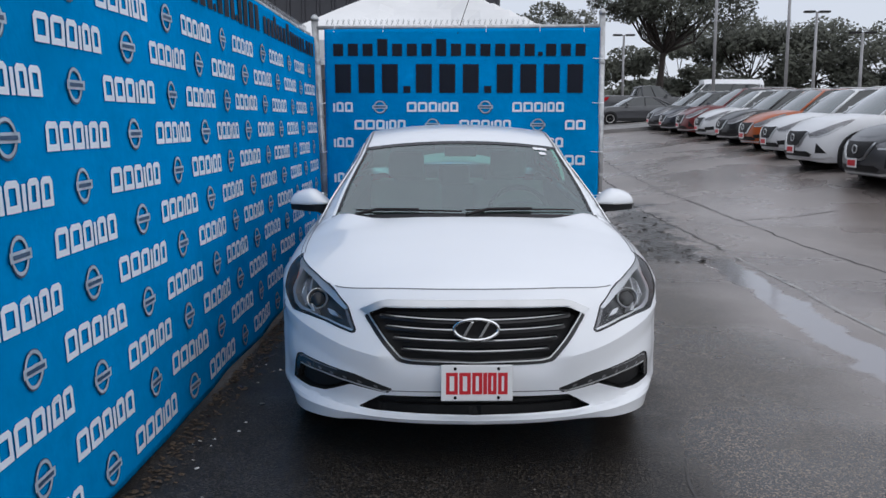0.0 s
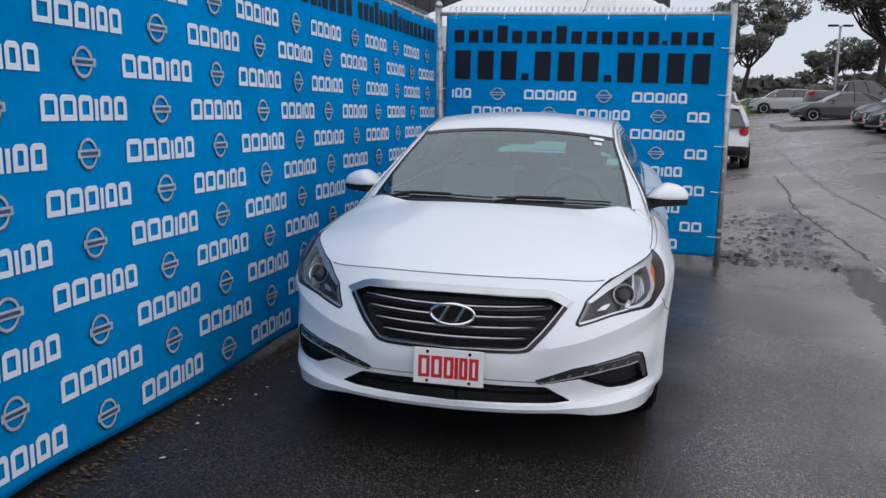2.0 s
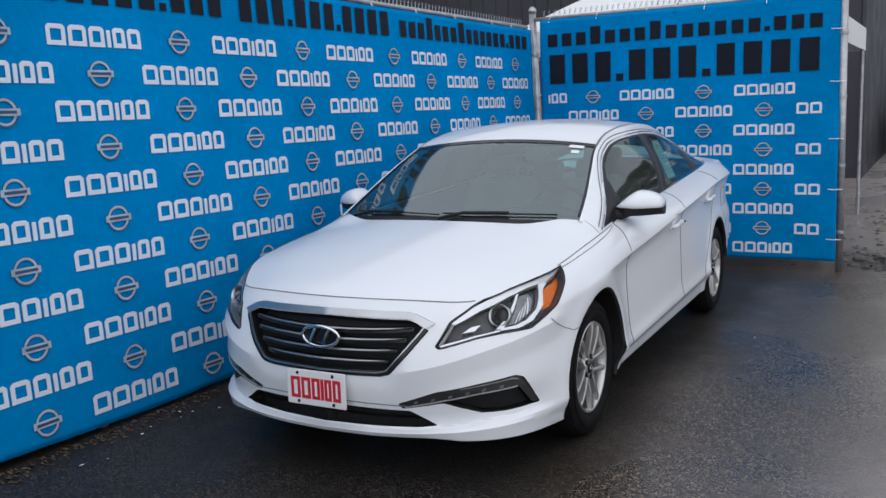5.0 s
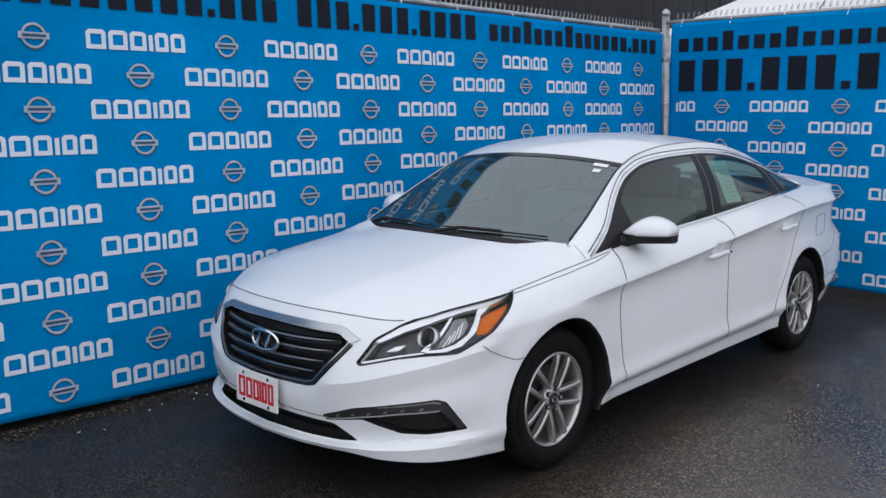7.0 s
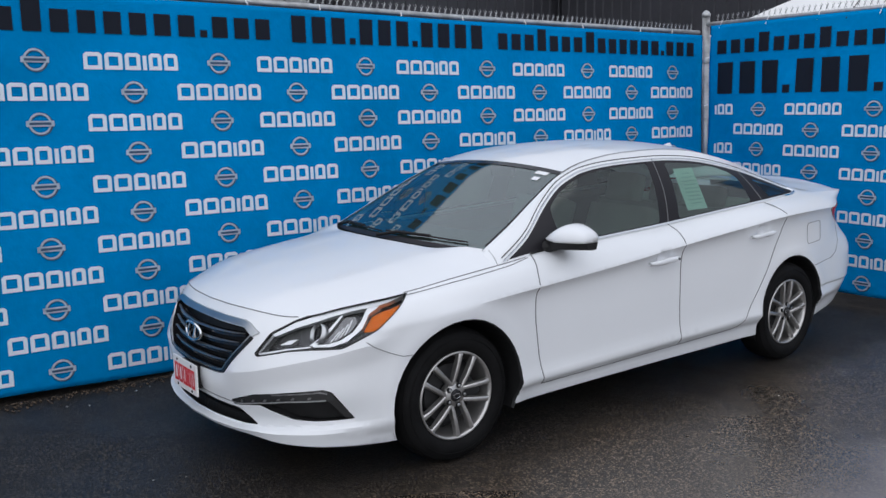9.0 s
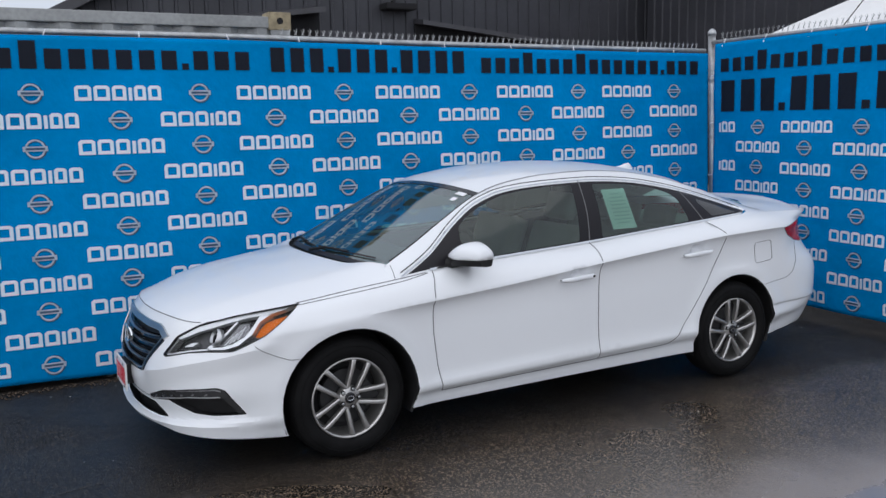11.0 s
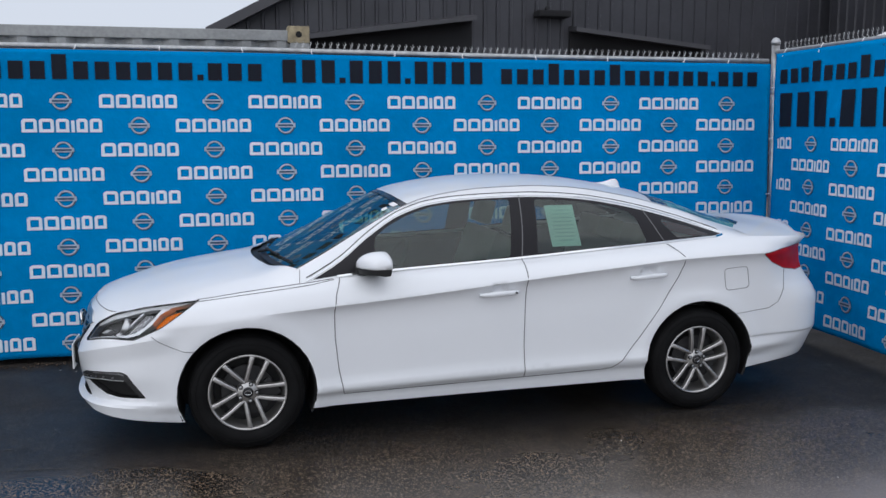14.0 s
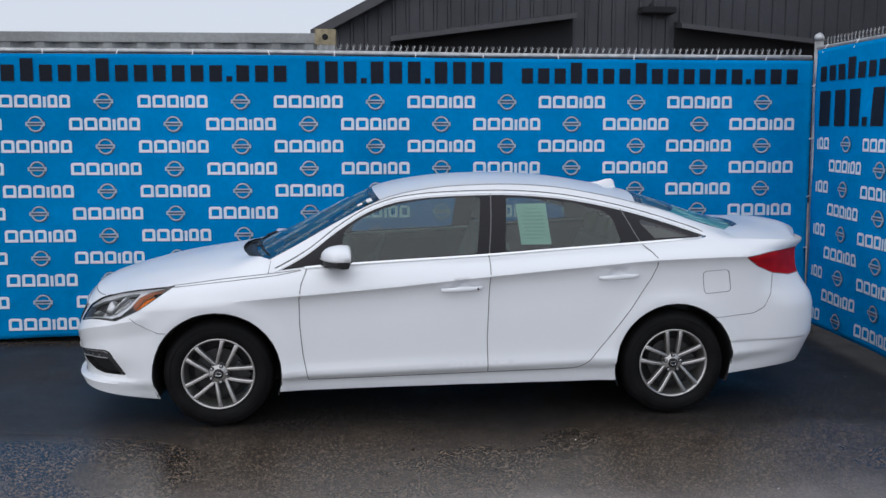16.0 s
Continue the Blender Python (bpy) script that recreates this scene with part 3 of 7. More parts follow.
def tent():
    ob = thing("canopy_tent", "white peaked fabric canopy tent", "tent")
    cx, cy, h, eave, peak = -0.45, 7.35, 1.72, 2.42, 3.36
    bm = bmesh.new()
    n = 10
    grid = {}
    for i in range(-n, n + 1):
        for j in range(-n, n + 1):
            r = max(abs(i), abs(j)) / n
            z = peak - (peak - eave) * r + 0.035 * math.sin(math.pi * r) * (-1 if abs(abs(i) - abs(j)) > 0.5 * n * r else 1)
            grid[i, j] = bm.verts.new((cx + h * i / n, cy + h * j / n, z))
    for i in range(-n, n):
        for j in range(-n, n):
            bm.faces.new((grid[i, j], grid[i + 1, j], grid[i + 1, j + 1], grid[i, j + 1]))
    part("canopy", bm, TENT, ob)
    bm = bmesh.new()
    for x0, y0, x1, y1 in ((-h, -h, h, -h), (h, -h, h, h), (h, h, -h, h), (-h, h, -h, -h)):
        q = [bm.verts.new((cx + a, cy + b, z)) for a, b, z in ((x0, y0, eave), (x1, y1, eave), (x1, y1, eave - 0.28), (x0, y0, eave - 0.28))]
        bm.faces.new(q)
    part("valance", bm, TENT, ob)
    for a in (-h, h):
        for b in (-h, h):
            bm = bmesh.new()
            tube(bm, [(cx + a * 0.98, cy + b * 0.98, rise(cx + a, cy + b)), (cx + a * 0.98, cy + b * 0.98, eave)], 0.025, 8)
            part("leg", bm, GALV, ob)


tent()


# ---- the white sedan ----
PAINT = material("white_car_paint", (0.78, 0.80, 0.83), 0.32, coat=0.75, var=0.015, scale=1.5)
PAINT.node_tree.nodes["Principled BSDF"].inputs["Coat Roughness"].default_value = 0.09
GAP = material("panel_gap", (0.17, 0.172, 0.18), 0.8)
GLOSS_BLACK = material("gloss_black_trim", (0.012, 0.012, 0.014), 0.18, spec=0.4)
PILLAR_BLACK = material("black_pillar_trim", (0.014, 0.013, 0.016), 0.42, spec=0.25)
PLASTIC = material("black_plastic", (0.016, 0.016, 0.017), 0.55, spec=0.25, var=0.15, scale=20)
BRIGHT = material("bright_trim", (0.6, 0.61, 0.62), 0.3, 0.55)
CHROME = material("chrome", (0.78, 0.79, 0.8), 0.08, 1.0)
SATIN = material("satin_metal", (0.5, 0.51, 0.52), 0.28, 1.0, var=0.06, scale=10)
DARK_CHROME = material("smoked_chrome", (0.42, 0.43, 0.45), 0.16, 1.0, var=0.04, scale=9)
ALLOY = material("alloy_wheel", (0.50, 0.49, 0.48), 0.30, 0.85, var=0.08, scale=15)
RUBBER = material("tyre_rubber", (0.009, 0.009, 0.0095), 0.7, spec=0.10, var=0.25, scale=10, bump=0.0006, bump_scale=200)
AMBER = material("amber_lens", (0.80, 0.17, 0.004), 0.3, spec=0.2)
SMOKE_LENS = material("smoked_lens", (0.030, 0.031, 0.033), 0.22, coat=0.25)
RED_LENS = material("red_lens", (0.36, 0.006, 0.010), 0.25, spec=0.12, coat=0.0, var=0.2, scale=12)
LAMP_INSIDE = material("lamp_housing", (0.055, 0.056, 0.06), 0.35, 0.45, var=0.3, scale=24)
SMOKED = material("smoked_reflector", (0.22, 0.22, 0.23), 0.35, 0.6, var=0.3, scale=30)
REFLECTOR = material("lamp_reflector", (0.74, 0.75, 0.77), 0.34, 0.85)
GLASS = glass("tinted_glass", (0.46, 0.64, 0.60), (0.94, 1.0, 0.97), ior=1.62, haze=0.018)
SCREEN = glass("windscreen_glass", (0.27, 0.80, 0.72), (0.93, 1.0, 0.985), ior=3.1, haze=0.015)
LAMP_GLASS = glass("lamp_glass", (0.95, 0.96, 0.97), (0.9, 0.9, 0.9), ior=1.27)
DARK_GLASS = glass("dark_glass", (0.22, 0.25, 0.25), haze=0.02)
SEAT = material("grey_beige_cloth", (0.36, 0.345, 0.315), 0.85, var=0.08, scale=6, bump=0.001, bump_scale=150)
DASH = material("dark_dash", (0.03, 0.03, 0.031), 0.7, var=0.1, scale=8)
LINER = material("pale_headliner", (0.42, 0.41, 0.385), 0.9)
PAPER = material("pale_green_paper", (0.62, 0.75, 0.68), 0.8, var=0.04, scale=8)
GREY_INK = material("grey_ink", (0.50, 0.61, 0.56), 0.8)
STICKER = material("white_sticker", (0.8, 0.82, 0.84), 0.6)
PLATE_WHITE = material("white_plate", (0.8, 0.8, 0.8), 0.35, coat=0.3)
PLATE_RED = material("red_print", (0.60, 0.02, 0.03), 0.4)
BRAKE = material("brake_steel", (0.05, 0.05, 0.052), 0.6, 0.7, var=0.2, scale=20)

from mathutils.geometry import delaunay_2d_cdt

sedan = thing("sedan", "white four-door sedan with alloy wheels, parked in the corner", "car", (-0.012, 0.0, 0.0), 1.4)

# Plan outline of the body at bumper height, from the nose round the flank to the tail
PLAN = [(0, -0.978), (0.2, -0.966), (0.4, -0.928), (0.56, -0.866), (0.69, -0.772), (0.797, -0.645), (0.868, -0.49), (0.908, -0.31), (0.924, -0.1), (0.927, 0.15), (0.924, 0.5), (0.928, 1.0),
        (0.93, 1.5), (0.93, 2.0), (0.926, 2.45), (0.918, 2.8), (0.904, 3.12), (0.878, 3.38), (0.828, 3.60), (0.72, 3.765), (0.53, 3.84), (0.28, 3.885), (0, 3.895)]
_seg = np.cumsum([0] + [math.dist(a, b) for a, b in zip(PLAN, PLAN[1:])])
_px, _py = smooth_curve(list(zip(_seg, [p[0] for p in PLAN]))), smooth_curve(list(zip(_seg, [p[1] for p in PLAN])))
S_END = float(_seg[-1])
_fine = [(S_END * k / 1200, _px(S_END * k / 1200), _py(S_END * k / 1200)) for k in range(1201)]


def s_of_y(y):
    """How far along the outline a station lies."""
    return float(np.interp(y, [q[2] for q in _fine], [q[0] for q in _fine]))


def s_of_x(x):
    """The same from the distance to the middle, on the nose."""
    nose = [q for q in _fine if q[2] < 0.2]
    return float(np.interp(x, [q[1] for q in nose], [q[0] for q in nose]))


def ease(a, b, t):
    t = min(max((t - a) / (b - a), 0.0), 1.0)
    return t * t * (3 - 2 * t)


Z_TOP = smooth_curve([(-0.99, 0.792), (-0.95, 0.791), (-0.90, 0.786), (-0.85, 0.780), (-0.80, 0.778), (-0.72, 0.791), (-0.6, 0.818), (-0.4, 0.848), (-0.22, 0.868), (0.06, 0.902), (0.38, 0.934), (0.55, 0.953), (0.8, 0.968), (1.63, 1.010), (2.09, 1.041),
                      (2.6, 1.072), (2.9, 1.090), (3.2, 1.098), (3.5, 1.092), (3.7, 1.085), (3.9, 1.08)])
Z_LINE = smooth_curve([(-0.99, 0.70), (-0.6, 0.72), (-0.2, 0.758), (0.17, 0.785), (0.49, 0.808), (1.06, 0.854), (1.61, 0.906), (2.22, 0.958), (2.69, 0.992), (3.2, 1.004), (3.9, 1.0)])
Z_LOW = smooth_curve([(-0.99, 0.226), (-0.914, 0.229), (-0.875, 0.222), (-0.84, 0.212), (-0.63, 0.196), (-0.4, 0.186), (0.38, 0.216), (1.5, 0.232), (2.4, 0.236), (3.1, 0.248), (3.5, 0.272), (3.9, 0.292)])
TOP_IN = smooth_curve([(-0.99, 0.122), (-0.6, 0.10), (-0.22, 0.108), (0.4, 0.108), (0.8, 0.128), (1.6, 0.142), (2.5, 0.145), (2.9, 0.145), (3.3, 0.14), (3.6, 0.11), (3.9, 0.09)])
_front_up = smooth_curve([(0.268, 0.024), (0.30, 0.027), (0.36, 0.014), (0.44, 0.0), (0.55, 0.012), (0.66, 0.038), (0.74, 0.078), (0.80, 0.122), (1.0, 0.24)])


def IN_FRONT(z):
    """How far the nose stands back at a height; a flat lip runs along its foot."""
    return _front_up(z) if z > 0.268 else lerp([(0.18, 0.05), (0.205, 0.0), (0.252, -0.012), (0.268, 0.020)], z)

IN_SIDE = smooth_curve([(-0.05, 0.075), (0.0, 0.058), (0.105, 0.044), (0.13, 0.031), (0.165, 0.011), (0.19, 0.005), (0.24, 0.012), (0.30, 0.019), (0.42, 0.023), (0.62, 0.028), (0.80, 0.033), (0.90, 0.030), (0.96, 0.018), (1.0, 0.0)])
IN_SOFT = smooth_curve([(-0.05, 0.075), (0.0, 0.058), (0.105, 0.040), (0.13, 0.030), (0.19, 0.012), (0.24, 0.009), (0.4, 0.012), (0.62, 0.012), (0.84, 0.006), (1.0, 0.0)])
IN_UP = smooth_curve([(0.0, 0.0), (0.2, 0.10), (0.5, 0.30), (0.8, 0.62), (1.0, 1.0), (1.3, 1.7)])
IN_REAR = smooth_curve([(0.2, 0.13), (0.284, 0.07), (0.40, 0.02), (0.46, 0.0), (0.48, 0.002), (0.56, 0.0), (0.66, 0.0), (0.74, 0.022), (0.80, 0.065), (0.9, 0.115), (1.02, 0.125), (1.06, 0.09), (1.09, 0.085)])


def ledge(s):
    """The height of the lip's upper edge, which climbs at the corners."""
    return _ledge(s)


def foot(s):
    """The height of the lip's lower edge."""
    return Z_LOW(_py(s)) + 0.008


def nose_z(s, z):
    """The height at which the nose's profile is read."""
    top, low = ledge(s), foot(s)
    if z < top:
        return 0.268 - (top - z) * 0.063 / (top - low) if z > low else 0.205 - (low - z)
    return 0.268 + (z - top) * (0.44 - 0.268) / (0.44 - top) if z < 0.44 else z


def lip_z(s, q):
    """The true height of a level q of that profile, q between the foot and the lip's edge."""
    top = ledge(s)
    return top - (0.268 - q) * (top - foot(s)) / 0.063 if q <= 0.268 else top + (q - 0.268) * (0.44 - top) / (0.44 - 0.268)


_ledge = smooth_curve([(0, 0.260), (s_of_x(0.40), 0.263), (s_of_x(0.515), 0.272), (s_of_x(0.70), 0.292), (s_of_y(-0.566), 0.308), (s_of_y(-0.3), 0.315), (S_END, 0.315)])
# a crease sweeps from the grille's lower corner up to the end of the headlamp
CREASE0, CREASE1 = s_of_x(0.29), s_of_y(-0.42)
crease_z = smooth_curve([(0, 0.49), (CREASE0, 0.504), (s_of_x(0.45), 0.527), (s_of_x(0.515), 0.541), (s_of_x(0.663), 0.584), (s_of_x(0.813), 0.634), (s_of_y(-0.55), 0.651), (CREASE1, 0.672), (S_END, 0.672)])


def crease(s, z):
    """How far the skin stands proud along that crease."""
    if s > CREASE1 + 0.2 or s < CREASE0:
        return 0.0
    d = z - crease_z(s)
    peak = max(0.0, 1 + d / 0.085) if d < 0 else max(0.0, 1 - d / 0.12)
    return 0.023 * peak * ease(CREASE0, s_of_x(0.42), s) * (1 - ease(s_of_y(-0.52), CREASE1 + 0.1, s))


# finger scoops behind the door handles: along, height
SCOOPS = ((1.465, 0.862), (2.43, 0.922))


def plan_at(s):
    s = min(max(s, 0.0), S_END)
    d = 0.012
    a, b = max(0.0, s - d), min(S_END, s + d)
    tx, ty = _px(b) - _px(a), _py(b) - _py(a)
    n = math.hypot(tx, ty)
    return _px(s), _py(s), ty / n, -tx / n


def body(s, z, off=0.0):
    """A place on the lower body: s along its outline, z above the ground, off outwards."""
    x, y, nx, ny = plan_at(s)
    zc, zt, zb = Z_LINE(y), Z_TOP(y), Z_LOW(y)
    v = (z - zb) / (zc - zb)
    fade = ease(-0.05, 0.6, y)
    side = IN_SIDE(v) * fade + IN_SOFT(v) * (1 - fade) if z < zc else IN_UP((z - zc) / (zt - zc)) * TOP_IN(y)
    wf, wr = 1 - ease(-0.80, -0.30, y), ease(3.25, 3.72, y)
    inset = side * (1 - wf) * (1 - wr) + IN_FRONT(nose_z(s, z)) * wf + IN_REAR(z) * wr * (1 - wf)
    inset -= crease(s, z)
    for cy, cz in SCOOPS:
        inset += 0.034 * math.exp(-((y - cy) / 0.048) ** 4 - ((z - cz) / 0.027) ** 4)
    # below a crease the tail steps in
    inset += 0.014 * ease(3.08, 3.22, y) * (1 - ease(0.458, 0.474, z))
    # the arches stand a little proud
    for cy in (0.0, 2.80):
        r = math.hypot(y - cy, z - 0.335)
        inset -= 0.012 * math.exp(-((r - 0.40) / 0.06) ** 2) * (1 - ease(0.74, 0.86, z)) * (1 - wf)
    x, y = x - nx * inset, y - ny * inset
    if s < 0.02:
        x = max(x, 0.0) if s > 0 else 0.0
    if s > S_END - 0.001:
        x = 0.0
    return Vector((x + nx * off, y + ny * off, z))


def inside(p, poly):
    x, y = p
    hit = False
    for (x0, y0), (x1, y1) in zip(poly, poly[1:] + poly[:1]):
        if (y0 > y) != (y1 > y) and x < (x1 - x0) * (y - y0) / (y1 - y0) + x0:
            hit = not hit
    return hit


def refine(line, step, closed=False):
    out = []
    pts = list(line) + ([line[0]] if closed else [])
    for a, b in zip(pts, pts[1:]):
        n = max(1, int(math.dist(a, b) / step))
        out += [(a[0] + (b[0] - a[0]) * k / n, a[1] + (b[1] - a[1]) * k / n) for k in range(n)]
    return out if closed else out + [pts[-1]]


def rounded(poly, r=0.02, n=4):
    """A polygon with its corners rounded."""
    out = []
    m = len(poly)
    for k in range(m):
        p, a, b = Vector(poly[k]), Vector(poly[k - 1]), Vector(poly[(k + 1) % m])
        da, db = (a - p), (b - p)
        q = min(r, da.length * 0.45, db.length * 0.45)
        s0, s1 = p + da.normalized() * q, p + db.normalized() * q
        for j in range(n + 1):
            t = j / n
            out.append(tuple(s0 * (1 - t) ** 2 + p * 2 * t * (1 - t) + s1 * t * t))
    return out


def patch(outline, loops, lines, step, step2=None):
    """Triangles over a flat region, with the loops and lines as edges. Gives places and triangles."""
    pts, edges = [], []

    def add(seq, closed):
        base = len(pts)
        pts.extend(seq)
        edges.extend((base + k, base + k + 1) for k in range(len(seq) - 1))
        if closed:
            edges.append((base + len(seq) - 1, base))

    add(outline, True)
    for q in loops:
        add(q, True)
    for q in lines:
        add(q, False)
    xs, ys = [p[0] for p in outline], [p[1] for p in outline]
    step2 = step2 or step
    rim = np.array(pts)
    rows = int((max(ys) - min(ys)) / step2) + 1
    for j in range(1, rows):
        y = min(ys) + j * step2
        n = int((max(xs) - min(xs)) / step)
        for i in range(1, n):
            p = (min(xs) + i * step + (0.5 * step if j % 2 else 0), y)
            if inside(p, outline) and np.min(np.abs(rim - p).sum(1)) > 0.45 * min(step, step2):
                pts.append(p)
    v, _, f, *_ = delaunay_2d_cdt([Vector(p) for p in pts], edges, [], 0, 1e-5)
    tris = []
    for t in f:
        c = (sum(v[k][0] for k in t) / 3, sum(v[k][1] for k in t) / 3)
        if inside(c, outline):
            tris.append((tuple(t), c))
    return [tuple(p) for p in v], tris


def normals_of(verts, tris):
    n = np.zeros((len(verts), 3))
    v = np.array([tuple(p) for p in verts])
    t = np.array(tris)
    fn = np.cross(v[t[:, 1]] - v[t[:, 0]], v[t[:, 2]] - v[t[:, 0]])
    for k in range(3):
        np.add.at(n, t[:, k], fn)
    return n / np.maximum(np.linalg.norm(n, axis=1, keepdims=True), 1e-12)


def skin(name, verts, tris, normals, mat, parent, label="", both=False, mirror=False, crisp=False, split=None):
    """A panel out of a larger skin. both: the panel and its mirror image in one; mirror: the mirror image alone."""
    used = sorted({k for t in tris for k in t})
    at = {k: n for n, k in enumerate(used)}
    vs = [Vector(verts[k]) for k in used]
    ns = [Vector(normals[k]) for k in used]
    fs = [tuple(at[k] for k in t) for t in tris]
    flip = [Vector((-p.x, p.y, p.z)) for p in vs], [Vector((-p.x, p.y, p.z)) for p in ns], [t[::-1] for t in fs]
    if mirror:
        vs, ns, fs = flip
    elif both:
        base = len(vs)
        remap = {}
        mv, mn = [], []
        for k, p in enumerate(flip[0]):
            if abs(p.x) < 1e-4:
                remap[k] = k
                ns[k] = Vector((0, ns[k].y, ns[k].z)).normalized()
            else:
                remap[k] = base + len(mv)
                mv.append(p)
                mn.append(flip[1][k])
        vs, ns = vs + mv, ns + mn
        fs = fs + [tuple(remap[k] for k in t) for t in flip[2]]
    me = bpy.data.meshes.new(name)
    me.from_pydata([tuple(p) for p in vs], [], fs)
    me.materials.append(mat)
    for p in me.polygons:
        p.use_smooth = True
    if crisp:
        me.set_sharp_from_angle(angle=radians(24))
    elif split:
        corner = []
        for t in tris:
            up = sum(verts[k].z - Z_LINE(_py(_v2[k][0])) for k in t) > 0
            row = [Vector(split[k][0 if up else 1]) if k in split else Vector(normals[k]) for k in t]
            corner += [(-n.x, n.y, n.z) for n in row[::-1]] if mirror else [tuple(n) for n in row]
        me.normals_split_custom_set(corner)
    else:
        me.normals_split_custom_set_from_vertices([tuple(n) for n in ns])
    me.update()
    ob = new(name, me)
    ob.parent = parent
    return tagged(ob, label)


def ribbon(bm, points, normals, width, lift):
    """A thin raised strip along a line on a skin."""
    prev = None
    for k, p in enumerate(points):
        p, n = Vector(p), Vector(normals[k])
        d = (Vector(points[min(k + 1, len(points) - 1)]) - Vector(points[max(k - 1, 0)])).normalized()
        side = d.cross(n).normalized() * width / 2
        q = [bm.verts.new(p + side + n * 0.0002), bm.verts.new(p + side * 0.7 + n * lift), bm.verts.new(p - side * 0.7 + n * lift), bm.verts.new(p - side + n * 0.0002)]
        if prev:
            for j in range(3):
                bm.faces.new((prev[j], prev[j + 1], q[j + 1], q[j]))
        prev = q


def mirrored(bm):
    g = bmesh.ops.duplicate(bm, geom=bm.verts[:] + bm.edges[:] + bm.faces[:])
    vs = [e for e in g["geom"] if isinstance(e, bmesh.types.BMVert)]
    for v in vs:
        v.co.x = -v.co.x
    bmesh.ops.reverse_faces(bm, faces=[e for e in g["geom"] if isinstance(e, bmesh.types.BMFace)])


def sides(name, make, mat, label="", smooth=False, parent=None):
    """A part on the left flank and its twin on the right."""
    out = []
    for right in (False, True):
        bm = bmesh.new()
        make(bm)
        if right:
            for v in bm.verts:
                v.co.x = -v.co.x
            bmesh.ops.reverse_faces(bm, faces=bm.faces[:])
        out.append(part(name, bm, mat, parent[right] if parent else sedan, label, smooth))
    return out


# --- lower body, cut into its panels in the plane (s, z) ---
def SY(pts):
    return [(s_of_y(y), z) for y, z in pts]


def arch(cy, r=0.382, n=36):
    return [(s_of_y(cy + r * math.cos(a)), 0.335 + r * math.sin(a)) for a in (2 * math.pi * k / n for k in range(n))]


ARCH_F, ARCH_R = arch(0.0), arch(2.80)
sx = s_of_x
GRILLE = rounded([(0.0, 0.722), (sx(0.41), 0.716), (sx(0.475), 0.690), (sx(0.315), 0.512), (sx(0.275), 0.504), (0.0, 0.499)], 0.012, 3)
GRILLE = [(0.0, 0.722)] + [p for p in GRILLE if p[0] > 0.03] + [(0.0, 0.499)]
LOWER = [(0.0, 0.352)] + rounded([(0.0, 0.352), (sx(0.405), 0.345), (sx(0.515), 0.281), (sx(0.44), 0.273), (0.0, 0.266)], 0.012, 3)[4:-4] + [(0.0, 0.266)]
FOG = rounded([(sx(0.355), 0.375), (sx(0.51), 0.430), (sx(0.66), 0.456), (sx(0.774), 0.473), (sx(0.798), 0.461), (s_of_y(-0.553), 0.329), (sx(0.75), 0.319), (sx(0.675), 0.324), (sx(0.54), 0.380), (sx(0.375), 0.354)], 0.010, 3)


def under_bonnet(pts):
    """Keeps an outline just below the bonnet's edge."""
    return [(s, min(z, Z_TOP(_py(s)) - 0.004)) for s, z in pts]


LAMP = under_bonnet(refine(rounded([(s_of_y(-0.245), 0.870), (s_of_y(-0.44), 0.842), (s_of_y(-0.57), 0.826), (s_of_y(-0.70), 0.800), (sx(0.672), 0.763), (sx(0.575), 0.708), (sx(0.515), 0.616), (sx(0.53), 0.607), (sx(0.663), 0.641), (sx(0.746), 0.652), (s_of_y(-0.60), 0.657), (s_of_y(-0.45), 0.728), (s_of_y(-0.335), 0.808)], 0.016, 3), 0.04, True))
TAIL = rounded([(s_of_y(3.235), 1.000), (s_of_y(3.40), 1.020), (s_of_y(3.62), 1.03), (s_of_y(3.80), 1.035), (s_of_y(3.84), 1.0), (s_of_y(3.80), 0.870), (s_of_y(3.62), 0.862), (s_of_y(3.46), 0.885), (s_of_y(3.33), 0.936)], 0.016, 3)
DOOR_F = SY([(0.533, 0.951), (0.503, 0.87), (0.490, 0.78), (0.491, 0.62), (0.507, 0.45), (0.537, 0.292), (1.1, 0.303), (1.622, 0.313), (1.618, 0.53), (1.629, 0.80), (1.641, 1.011)])
DOOR_R = SY([(1.641, 1.011), (1.629, 0.80), (1.618, 0.53), (1.622, 0.313), (1.9, 0.319), (2.12, 0.324), (2.19, 0.332), (2.255, 0.376), (2.36, 0.497), (2.51, 0.688), (2.638, 0.878), (2.669, 0.95), (2.667, 1.005), (2.61, 1.071)])
SEAM_F = SY([(-0.50, 0.680), (-0.46, 0.65), (-0.40, 0.62), (-0.335, 0.595), (-0.28, 0.594)])
SEAM_R = SY([(3.055, 0.622), (3.15, 0.628), (3.31, 0.640), (3.38, 0.675), (3.43, 0.755), (3.46, 0.878)])
FUEL = rounded(SY([(2.965, 0.912), (3.135, 0.922), (3.155, 0.784), (2.98, 0.772)]), 0.03, 4)

top_line = [(S_END * k / 160, Z_TOP(_py(S_END * k / 160))) for k in range(161)]
low_line = [(S_END * k / 160, Z_LOW(_py(S_END * k / 160))) for k in range(161)]
outline = low_line + refine([low_line[-1], top_line[-1]], 0.03)[1:-1] + top_line[::-1] + refine([top_line[0], low_line[0]], 0.025)[1:-1]
loops = [refine(p, 0.03, True) for p in (ARCH_F, ARCH_R, FOG, LAMP, TAIL)]
lines = [refine(q, 0.03) for q in (GRILLE, LOWER, DOOR_F, DOOR_R[3:], SEAM_F, SEAM_R)]
